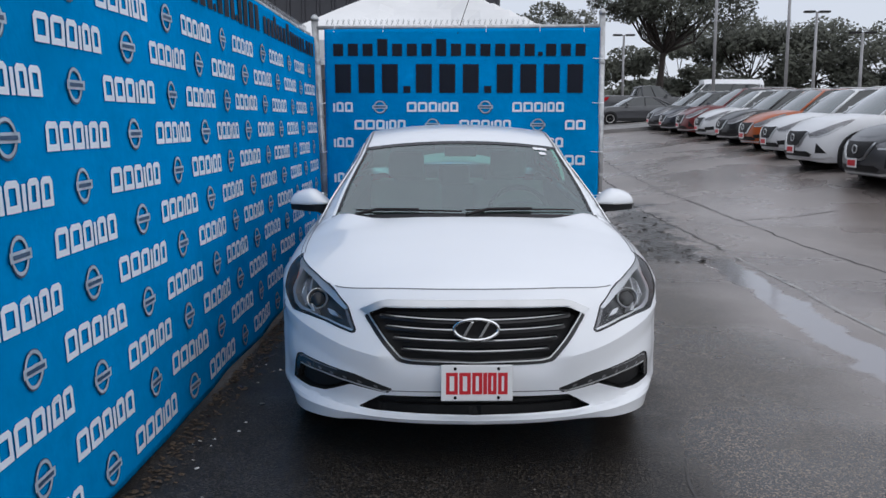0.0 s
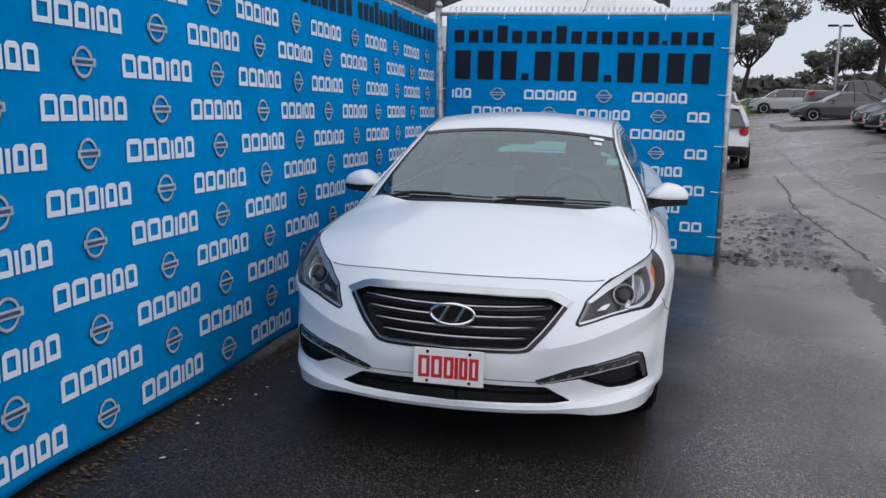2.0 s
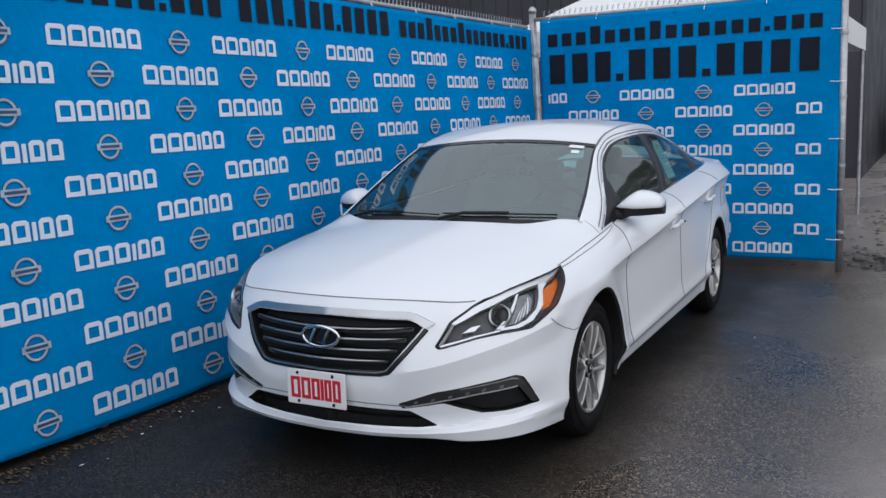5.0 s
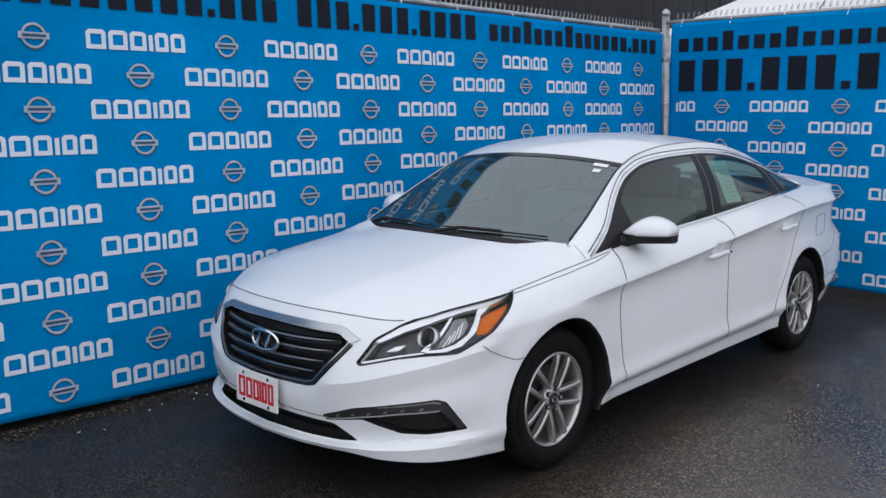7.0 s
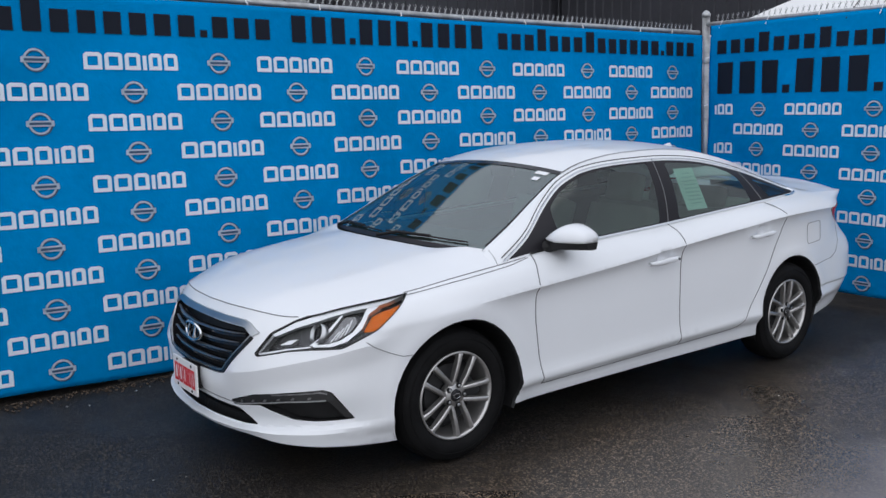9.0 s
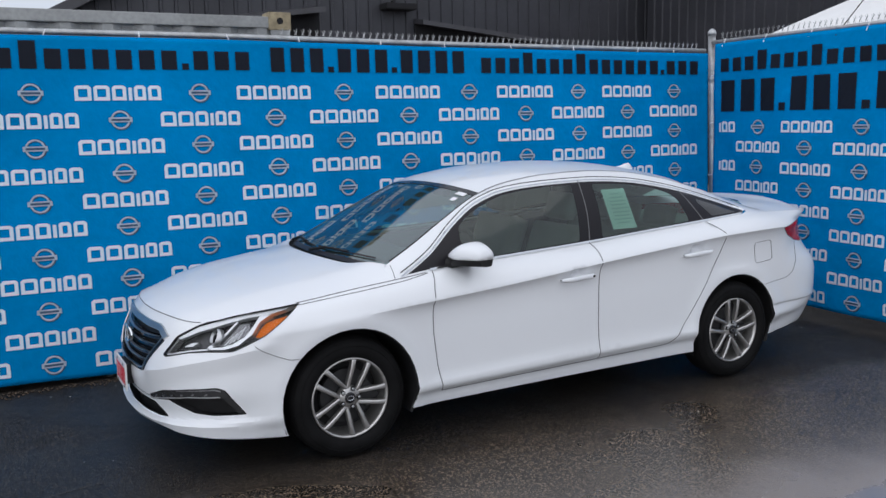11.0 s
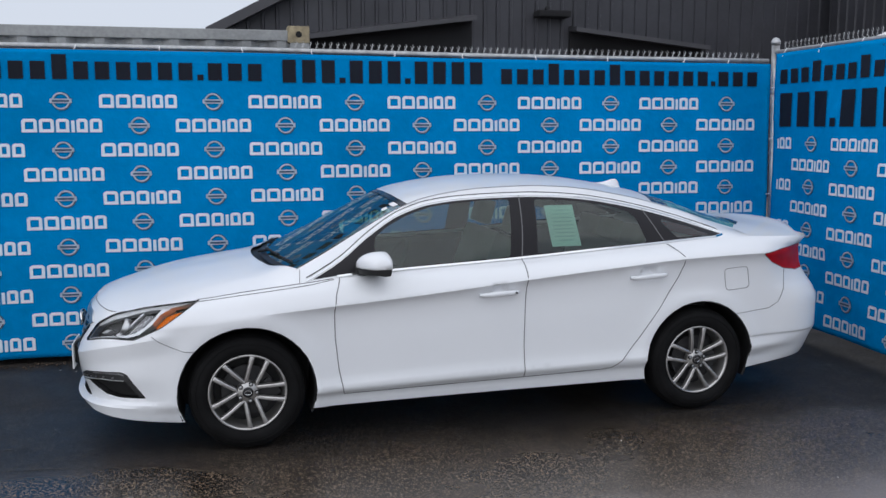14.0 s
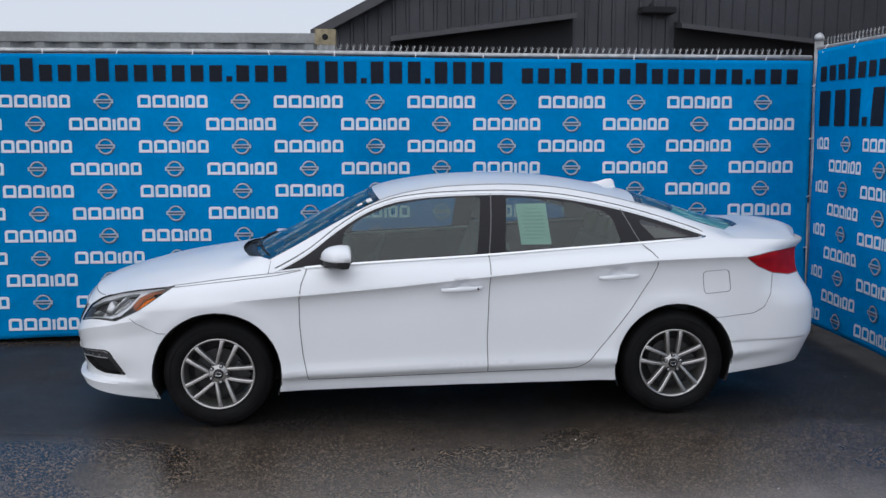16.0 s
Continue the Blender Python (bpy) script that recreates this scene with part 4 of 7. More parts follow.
lines += [refine(SY([(float(y), Z_LOW(float(y)) + q * (Z_LINE(float(y)) - Z_LOW(float(y)))) for y in np.linspace(a, b, 40)]), 0.03) for q, a, b in ((0.105, 0.42, 2.30), (0.19, 0.50, 2.20))]
lines += [[(s, lip_z(s, q)) for s in np.linspace(0.0, s_of_y(-0.385), 46).tolist()] for q in (0.205, 0.228, 0.247, 0.2575, 0.268, 0.277)]
lines += [refine(SY([(float(y), Z_LINE(float(y)) + d) for y in np.linspace(-0.15, 3.25, 60)]), 0.036) for d in (0.0, -0.018, 0.018)]


lines += [[(s, crease_z(s) + d) for s in np.linspace(sx(0.34), s_of_y(-0.50), 40).tolist()] for d in (-0.012, 0.0, 0.012)]
lines += [refine(SY([(y, z) for y in np.linspace(3.16, 3.70, 14).tolist()]), 0.04) for z in (0.456, 0.466, 0.476)]
for cy, cz in SCOOPS:
    lines += [[(s_of_y(cy + 0.054 * k * math.cos(a)), cz + 0.031 * k * math.sin(a)) for a in (2 * math.pi * j / 20 for j in range(20))] for k in (0.55, 0.8, 1.0, 1.25)]


# the net of triangles follows the shoulder line
def warp(seq):
    return [(s, z * 0.905 / Z_LINE(_py(s))) for s, z in seq]


_w2, _tri = patch(warp(outline), [warp(q) for q in loops], [warp(q) for q in lines], 0.036, 0.03)
_v2 = [(s, w * Z_LINE(_py(s)) / 0.905) for s, w in _w2]
_tri = [(t, (c[0], c[1] * Z_LINE(_py(c[0])) / 0.905)) for t, c in _tri]
BODY_V = [body(s, z) for s, z in _v2]


def facing(tris, verts):
    """Turns triangles so that they look outwards."""
    out = []
    for t, c in tris:
        a, b, d = (Vector(verts[k]) for k in t)
        n = (b - a).cross(d - a)
        mid = (a + b + d) / 3
        out.append((t if n.dot(Vector((mid.x + 1e-4, (mid.y - 1.4) * 0.2, 0))) > 0 else t[::-1], c))
    return out


_tri = facing(_tri, BODY_V)


def body_normal(s, z):
    """Which way the lower body faces at a place."""
    x, y, nx, ny = plan_at(s)
    a, b = max(s - 0.008, 0.0), min(s + 0.008, S_END)
    du, dv = body(b, z) - body(a, z), body(s, z + 0.006) - body(s, z - 0.006)
    if s < 0.001 or s > S_END - 0.001:
        du = Vector((-ny, 0, 0)) if ny else Vector((1, 0, 0))
    n = du.cross(dv).normalized()
    return n if n.dot(Vector((nx, ny, 0.15))) > 0 else -n


BODY_N = [body_normal(s, z) for s, z in _v2]
# on the shoulder line each place faces two ways
SHOULDER = {k: (body_normal(s, z + 0.0075), body_normal(s, z - 0.0075)) for k, (s, z) in enumerate(_v2) if 0.1 < _py(s) < 3.25 and abs(z - Z_LINE(_py(s))) < 0.001}
groups = {k: [] for k in ("front_bumper", "fender", "front_door", "rear_door", "quarter_panel", "rear_bumper", "sill", "lamp", "tail")}
for t, c in _tri:
    y = _py(c[0])
    if inside(c, ARCH_F) or inside(c, ARCH_R) or inside(c, GRILLE) or inside(c, LOWER) or inside(c, FOG):
        continue
    if inside(c, LAMP):
        g = "lamp"
    elif inside(c, TAIL):
        g = "tail"
    elif inside(c, DOOR_F):
        g = "front_door"
    elif inside(c, DOOR_R):
        g = "rear_door"
    elif y < 0.0 and (c[1] < lerp([(q[0], q[1]) for q in SEAM_F], c[0]) or y < -0.5):
        g = "front_bumper"
    elif y < 0.56 and y > -0.5:
        g = "fender"
    elif y > 3.0 and c[1] < lerp([(q[0], q[1]) for q in SEAM_R], c[0]):
        g = "rear_bumper"
    elif y < 2.45 and c[1] < 0.34:
        g = "sill"
    elif y < 2.45 and c[1] > 0.34:
        g = "front_door" if y < 1.635 else "rear_door"
    else:
        g = "quarter_panel"
    groups[g].append(t)
panels = {}
for g in ("front_bumper", "rear_bumper"):
    panels[g] = skin(g, BODY_V, groups[g], BODY_N, PAINT, sedan, both=True, crisp=g == "front_bumper")
for g in ("fender", "front_door", "rear_door", "quarter_panel", "sill"):
    panels[g] = [skin(g, BODY_V, groups[g], BODY_N, PAINT, sedan, mirror=m, split=SHOULDER) for m in (False, True)]


def on_body(line, off=0.0):
    pts = [body(s, z, off) for s, z in line]
    ns = []
    for s, z in line:
        du, dv = body(s + 0.01, z) - body(s - 0.01, z), body(s, z + 0.01) - body(s, z - 0.01)
        n = du.cross(dv).normalized()
        x, y, nx, ny = plan_at(s)
        ns.append(n if n.dot(Vector((nx, ny, 0.1))) > 0 else -n)
    return pts, ns


def gap(line, width=0.007, mat=GAP, name="panel_gap", lift=0.0024):
    pts, ns = on_body(refine(line, 0.02))
    sides(name, lambda bm: ribbon(bm, pts, ns, width, lift), mat)


gap(DOOR_F, 0.0055)
gap(DOOR_R[3:], 0.0055)
gap(SEAM_F, 0.0035)
gap(SEAM_R, 0.0035)
gap([(sx(0.11), 0.3715), (sx(0.25), 0.3695), (sx(0.405), 0.365)], 0.004, name="bumper_seam")
gap(FUEL + FUEL[:1], 0.0035, name="fuel_flap_gap")
gap([p for p in top_line if -0.275 < _py(p[0]) < 0.5], 0.0048)
gap([(s_of_y(y), Z_TOP(y) - lerp([(-0.24, 0.009), (0.1, 0.014), (0.36, 0.012), (0.5, 0.004)], y)) for y in np.linspace(-0.27, 0.5, 20).tolist()], 0.0035)


def well(loop, depth, mat_side, mat_floor, parent, names, both=False, scale=0.96):
    """A recess behind an opening of the body: its wall and its floor."""
    def make_wall(bm):
        pts, ns = on_body(loop)
        ring_a = [bm.verts.new(p) for p in pts]
        ring_b = [bm.verts.new(p - n * depth) for p, n in zip(pts, ns)]
        for k in range(len(pts)):
            j = (k + 1) % len(pts)
            if both and pts[k].x < 1e-3 and pts[j].x < 1e-3:
                continue
            bm.faces.new((ring_a[k], ring_b[k], ring_b[j], ring_a[j]))

    def make_floor(bm):
        v2, tri = patch(loop, [], [], 0.06)
        pts, ns = on_body(v2)
        vs = [bm.verts.new(p - n * depth) for p, n in zip(pts, ns)]
        for t, c in tri:
            bm.faces.new([vs[k] for k in t])
        bmesh.ops.recalc_face_normals(bm, faces=bm.faces[:])
    for name, make, mat in ((names[0], make_wall, mat_side), (names[1], make_floor, mat_floor)):
        if both:
            bm = bmesh.new()
            make(bm)
            mirrored(bm)
            part(name, bm, mat, parent)
        else:
            sides(name, make, mat)


# --- grille ---
grille = new("grille")
grille.parent = sedan
g_loop = refine(GRILLE, 0.03) + refine([GRILLE[-1], GRILLE[0]], 0.03)[1:-1]
well(g_loop, 0.055, GLOSS_BLACK, PLASTIC, grille, ("grille_wall", "grille_back"), True)


def front_bar(z0, z1, x_end, lift0, lift1, thick, mat, name, parent, taper=0.0):
    """A bar across the nose that follows its bow."""
    bm = bmesh.new()
    n = 24
    rows = []
    for k in range(-n, n + 1):
        u = k / n
        s = sx(abs(u) * x_end)
        sg = 1 if u >= 0 else -1
        h = (z1 - z0) * (1 - taper * abs(u) ** 3)
        zm = (z0 + z1) / 2
        quad = []
        for z, off in ((zm - h / 2, lift0 - thick), (zm - h / 2, lift0), (zm + h / 2, lift1), (zm + h / 2, lift1 - thick)):
            p = body(s, z, off)
            quad.append(bm.verts.new((sg * p.x, p.y, p.z)))
        rows.append(quad)
    for a, b in zip(rows, rows[1:]):
        for j in range(4):
            bm.faces.new((a[j], a[(j + 1) % 4], b[(j + 1) % 4], b[j]))
    bm.faces.new(rows[0])
    bm.faces.new(rows[-1][::-1])
    bmesh.ops.recalc_face_normals(bm, faces=bm.faces[:])
    return part(name, bm, mat, parent)


def slat_bow(x):
    return 0.014 * (x / 0.4) ** 2


def grille_bar(z, x_end, tall, lift, thick, mat, name, taper):
    """A bowed bar across the grille, its ends a little higher than its middle."""
    bm = bmesh.new()
    rows = []
    for k in range(-24, 25):
        x = x_end * k / 24
        h = tall * (1 - taper * abs(k / 24) ** 3) / 2
        zm = z + slat_bow(x)
        quad = []
        for dz, off in ((-h, lift - thick), (-h * 0.8, lift - 0.002), (0.0, lift), (h * 0.8, lift - 0.002), (h, lift - thick)):
            p = body(sx(abs(x)), zm + dz, off)
            quad.append(bm.verts.new((math.copysign(p.x, x) if k else 0.0, p.y, p.z)))
        rows.append(quad)
    for p, q in zip(rows, rows[1:]):
        for j in range(5):
            bm.faces.new((p[j], p[(j + 1) % 5], q[(j + 1) % 5], q[j]))
    bm.faces.new(rows[0])
    bm.faces.new(rows[-1][::-1])
    bmesh.ops.recalc_face_normals(bm, faces=bm.faces[:])
    return part(name, bm, mat, grille)


for z, xe in ((0.672, 0.425), (0.631, 0.395), (0.588, 0.358), (0.545, 0.318)):
    grille_bar(z - 0.008, xe, 0.026, -0.012, 0.02, GLOSS_BLACK, "grille_slat", 0.2)
    grille_bar(z, xe - 0.008, 0.0085, -0.004, 0.010, SATIN, "chrome_strip", 0.7)


def band(loop, width, lift, mat, name, parent, closed=True, both=True, label=""):
    """A raised rim along a loop on the body."""
    bm = bmesh.new()
    seq = refine(loop, 0.02, closed)
    pts, ns = on_body(seq)
    ribbon(bm, pts + (pts[:1] if closed else []), ns + (ns[:1] if closed else []), width, lift)
    if both:
        mirrored(bm)
    return part(name, bm, mat, parent, label, "edges")


def plate_across(loop, lift, mat, name, parent):
    """A raised plate on the nose, drawn for one half from the middle and mirrored."""
    bm = bmesh.new()
    lp = refine(loop, 0.02, True)
    v2, tri = patch(lp, [], [], 0.02)
    pts, ns = on_body(v2)
    hi = [bm.verts.new(p + n * lift) for p, n in zip(pts, ns)]
    for t, c in tri:
        bm.faces.new([hi[k] for k in t])
    rim = [e for e in bm.edges if e.is_boundary and not (abs(e.verts[0].co.x) < 2e-3 and abs(e.verts[1].co.x) < 2e-3)]
    low = {}
    for e in rim:
        for v in e.verts:
            if v not in low:
                low[v] = bm.verts.new(v.co + Vector((0, lift + 0.012, 0)))
        bm.faces.new((e.verts[0], e.verts[1], low[e.verts[1]], low[e.verts[0]]))
    for v in bm.verts:
        if abs(v.co.x) < 2e-3:
            v.co.x = 0.0
    mirrored(bm)
    bmesh.ops.remove_doubles(bm, verts=bm.verts[:], dist=1e-4)
    bmesh.ops.recalc_face_normals(bm, faces=bm.faces[:])
    return part(name, bm, mat, parent, "", "edges")


low_edge = [p for p in GRILLE if p[1] < 0.688]
band([(s + 0.008, z - 0.002) for s, z in low_edge[:-1]] + [(0.0, low_edge[-1][1] - 0.004)], 0.026, 0.005, GLOSS_BLACK, "grille_frame", grille, False)
band([(s, z + 0.002) for s, z in low_edge], 0.007, 0.008, SATIN, "grille_frame", grille, False)
plate_across([(0.0, 0.748), (sx(0.2), 0.747), (sx(0.395), 0.744), (sx(0.44), 0.735), (sx(0.515), 0.701), (sx(0.478), 0.684), (sx(0.462), 0.692), (sx(0.41), 0.718), (sx(0.2), 0.7215), (0.0, 0.722)], 0.007, SATIN, "grille_crown", grille)


def oval_badge():
    bm = bmesh.new()
    c = body(0.0, 0.640, 0.016)
    n = 32
    tube(bm, [c + Vector((0.093 * math.cos(a), -0.004 + 0.02 * (math.cos(a) ** 2) * 0.6, 0.044 * math.sin(a))) for a in (2 * math.pi * k / n for k in range(n + 1))], 0.0075, 8, cap=False)
    badge = part("badge_ring", bm, CHROME, grille, "oval chrome badge", True)
    bm = bmesh.new()
    vs = [bm.verts.new(c + Vector((0.088 * math.cos(a), 0.012, 0.043 * math.sin(a)))) for a in (2 * math.pi * k / n for k in range(n))]
    bm.faces.new(vs)
    part("badge_backing", bm, GLOSS_BLACK, badge)
    for x0, x1, z0, z1 in ((-0.042, -0.028, -0.034, 0.034), (0.028, 0.042, -0.034, 0.034)):
        bm = bmesh.new()
        lean = 0.018
        box(bm, (x0, -0.006, z0), (x1, 0.008, z1), 0.003)
        for v in bm.verts:
            v.co.x += v.co.z / 0.032 * lean
            v.co += c
        part("badge_bar", bm, CHROME, badge)


oval_badge()

# --- lower intake, fog recess, plate ---
intake = new("lower_intake")
intake.parent = sedan
l_loop = refine(LOWER, 0.03) + refine([LOWER[-1], LOWER[0]], 0.03)[1:-1]
well(l_loop, 0.07, PLASTIC, PLASTIC, intake, ("intake_wall", "intake_back"), True)
for z in (0.326, 0.300):
    front_bar(z - 0.004, z + 0.004, 0.44, -0.04, -0.03, 0.02, PLASTIC, "intake_slat", intake)
well(refine(FOG, 0.03, True), 0.05, PLASTIC, PLASTIC, sedan, ("fog_recess_wall", "fog_recess"))
DRL = rounded([(sx(0.362), 0.374), (sx(0.51), 0.427), (sx(0.66), 0.453), (sx(0.771), 0.469), (sx(0.794), 0.458), (s_of_y(-0.558), 0.334), (s_of_y(-0.592), 0.333), (sx(0.786), 0.421), (sx(0.663), 0.410), (sx(0.54), 0.387), (sx(0.378), 0.357)], 0.006, 2)


def raised(loop, off0, off1):
    """A solid on the body inside a loop, from one height over it to another."""
    def make(bm):
        lp = refine(loop, 0.025, True)
        v2, tri = patch(lp, [], [], 0.03)
        pts, ns = on_body(v2)
        hi = [bm.verts.new(p + n * off1) for p, n in zip(pts, ns)]
        for t, c in tri:
            bm.faces.new([hi[k] for k in t])
        m = len(lp)
        p2, n2 = on_body(lp)
        a = [bm.verts.new(p + n * off1) for p, n in zip(p2, n2)]
        b = [bm.verts.new(p + n * off0) for p, n in zip(p2, n2)]
        for k in range(m):
            bm.faces.new((a[k], a[(k + 1) % m], b[(k + 1) % m], b[k]))
        bmesh.ops.remove_doubles(bm, verts=bm.verts[:], dist=1e-5)
        bmesh.ops.recalc_face_normals(bm, faces=bm.faces[:])
    return make


drl = sides("running_lamp", raised(DRL, -0.05, -0.004), SMOKE_LENS)
DRL_SHINE = [(sx(0.385), 0.3565), (sx(0.54), 0.387), (sx(0.663), 0.409), (sx(0.782), 0.420), (sx(0.782), 0.4245), (sx(0.663), 0.4135), (sx(0.54), 0.3915), (sx(0.385), 0.361)]
sides("lamp_strip", raised(DRL_SHINE, -0.006, -0.0006), BRIGHT, parent=drl)
DRL_TOP = [(sx(0.60), 0.439), (sx(0.66), 0.4475), (sx(0.768), 0.463), (sx(0.784), 0.456), (sx(0.786), 0.450), (sx(0.766), 0.457), (sx(0.66), 0.4435), (sx(0.60), 0.4355)]
sides("lamp_strip", raised(DRL_TOP, -0.006, -0.0012), SMOKED, parent=drl)
for x in (0.43, 0.50, 0.565, 0.625, 0.68, 0.735):
    s0, z = sx(x), lerp([(sx(0.36), 0.368), (sx(0.54), 0.401), (sx(0.663), 0.4245), (sx(0.782), 0.436)], sx(x))
    sides("lamp_dot", raised(rounded([(s0 - 0.010, z - 0.007), (s0 + 0.007, z - 0.003), (s0 + 0.010, z + 0.007), (s0 - 0.007, z + 0.003)], 0.004, 2), -0.006, -0.002), SMOKED, parent=drl)
FOG_POCKET = rounded([(sx(0.56), 0.383), (sx(0.663), 0.404), (sx(0.784), 0.415), (s_of_y(-0.597), 0.335), (sx(0.75), 0.325), (sx(0.68), 0.329)], 0.01, 2)
sides("fog_pocket", raised(FOG_POCKET, -0.05, -0.03), PLASTIC)

def plate():
    c = body(0.0, 0.424, 0.03)
    ob = new("plate")
    ob.parent = sedan
    bm = bmesh.new()
    box(bm, (-0.15, -0.006, -0.077), (0.15, 0.004, 0.077), 0.006)
    for v in bm.verts:
        v.co += c
    part("plate_panel", bm, PLATE_WHITE, ob, "white plate with red marks")
    bm = bmesh.new()
    box(bm, (-0.10, 0.004, -0.05), (0.10, 0.05, 0.06))
    for v in bm.verts:
        v.co += c
    part("plate_bracket", bm, PLASTIC, ob)
    for p, q, cut in WORD:
        bm = bmesh.new()
        x0, x1 = -0.128 + 0.256 * p, -0.128 + 0.256 * q
        w = 0.0145
        z0, z1 = -0.048, 0.045
        spans = [(x0, x1, z0, z1)] if cut == "l" else [(x0, x0 + w, z0, z1), (x1 - w, x1, z0, z1), (x0 + w, x1 - w, z1 - w, z1), (x0 + w, x1 - w, z0, z0 + w)]
        if cut == "l":
            spans = [(x0 - 0.003, x1 + 0.003, z0, z1)]
        for a, b, u, v in spans:
            box(bm, (a, -0.0068, u), (b, -0.005, v))
        for v in bm.verts:
            v.co += c
        part("red_mark", bm, PLATE_RED, ob)
    for x in (-0.09, 0.09):
        for z in (-0.062, 0.062):
            bm = bmesh.new()
            tube(bm, [c + Vector((x, -0.004, z)), c + Vector((x, -0.0085, z))], 0.007, 10)
            part("screw", bm, GLOSS_BLACK, ob)


plate()

# --- headlamps and tail lamps ---
lamps = [skin("headlamp", BODY_V, groups["lamp"], BODY_N, LAMP_GLASS, sedan, "clear headlamp with chrome and amber inside", mirror=m) for m in (False, True)]
for ob in lamps:
    ob.visible_shadow = False
lamp_seq = refine(LAMP, 0.03, True)


def lamp_bowl(bm):
    pts, ns = on_body(lamp_seq)
    a = [bm.verts.new(p - n * 0.002) for p, n in zip(pts, ns)]
    b = [bm.verts.new(p - n * 0.05) for p, n in zip(pts, ns)]
    for k in range(len(pts)):
        bm.faces.new((a[k], a[(k + 1) % len(pts)], b[(k + 1) % len(pts)], b[k]))
    v2, tri = patch(lamp_seq, [], [], 0.05)
    p2, n2 = on_body(v2)
    vs = [bm.verts.new(p - n * 0.05) for p, n in zip(p2, n2)]
    for t, c in tri:
        bm.faces.new([vs[k] for k in t])
    bmesh.ops.recalc_face_normals(bm, faces=bm.faces[:])


sides("lamp_bowl", lamp_bowl, LAMP_INSIDE, parent=lamps)
AMBER_AREA = rounded([(s_of_y(-0.285), 0.850), (s_of_y(-0.40), 0.824), (s_of_y(-0.455), 0.800), (s_of_y(-0.508), 0.738), (s_of_y(-0.465), 0.728), (s_of_y(-0.350), 0.806)], 0.010, 3)
sides("amber_reflector", raised(AMBER_AREA, -0.06, -0.046), AMBER, "orange side reflector", parent=lamps)


def lamp_piece(name, area, off0, off1, mat, r=0.004):
    sides(name, raised(rounded(area, r, 2), off0, off1), mat, parent=lamps)


# a bright brow along the top, a broad blade that hooks under the amber, a slimmer one before it, and a clear reflector between
lamp_piece("lamp_brow", under_bonnet([(s_of_y(-0.27), 0.864), (s_of_y(-0.44), 0.838), (s_of_y(-0.57), 0.822), (s_of_y(-0.70), 0.795), (sx(0.672), 0.758), (sx(0.58), 0.703), (sx(0.597), 0.697), (sx(0.69), 0.741), (s_of_y(-0.66), 0.779), (s_of_y(-0.54), 0.809), (s_of_y(-0.42), 0.826)]), -0.03, -0.006, REFLECTOR, 0.003)
lamp_piece("chrome_blade", [(s_of_y(-0.40), 0.834), (s_of_y(-0.472), 0.819), (s_of_y(-0.511), 0.770), (s_of_y(-0.552), 0.727), (s_of_y(-0.605), 0.693), (s_of_y(-0.655), 0.678), (sx(0.746), 0.672), (sx(0.746), 0.664), (s_of_y(-0.643), 0.666), (s_of_y(-0.579), 0.686), (s_of_y(-0.511), 0.741), (s_of_y(-0.47), 0.796)], -0.05, -0.008, REFLECTOR)
lamp_piece("chrome_blade", [(s_of_y(-0.588), 0.795), (s_of_y(-0.600), 0.794), (s_of_y(-0.640), 0.752), (s_of_y(-0.691), 0.704), (s_of_y(-0.728), 0.672), (sx(0.752), 0.669), (s_of_y(-0.667), 0.710), (s_of_y(-0.622), 0.757)], -0.05, -0.014, REFLECTOR)
lamp_piece("clear_reflector", [(s_of_y(-0.535), 0.796), (s_of_y(-0.585), 0.790), (s_of_y(-0.655), 0.712), (s_of_y(-0.69), 0.682), (s_of_y(-0.625), 0.694), (s_of_y(-0.565), 0.735), (s_of_y(-0.53), 0.772)], -0.05, -0.030, SMOKED)
for k in range(4):
    y = -0.548 - 0.020 * k
    lamp_piece("reflector_rib", [(s_of_y(y), 0.780 - 0.015 * k), (s_of_y(y - 0.006), 0.778 - 0.015 * k), (s_of_y(y - 0.045), 0.716 - 0.010 * k), (s_of_y(y - 0.039), 0.718 - 0.010 * k)], -0.032, -0.022, REFLECTOR, 0.002)
lamp_piece("lamp_trim", [(sx(0.532), 0.622), (sx(0.663), 0.653), (sx(0.74), 0.666), (sx(0.745), 0.661), (sx(0.663), 0.647), (sx(0.536), 0.615)], -0.04, -0.006, REFLECTOR, 0.002)
lamp_piece("lamp_trim", [(sx(0.527), 0.622), (sx(0.582), 0.700), (sx(0.594), 0.697), (sx(0.54), 0.622)], -0.04, -0.006, SMOKED, 0.002)
lamp_piece("inner_reflector", [(sx(0.62), 0.668), (sx(0.655), 0.690), (sx(0.69), 0.696), (sx(0.665), 0.674)], -0.05, -0.020, REFLECTOR, 0.004)


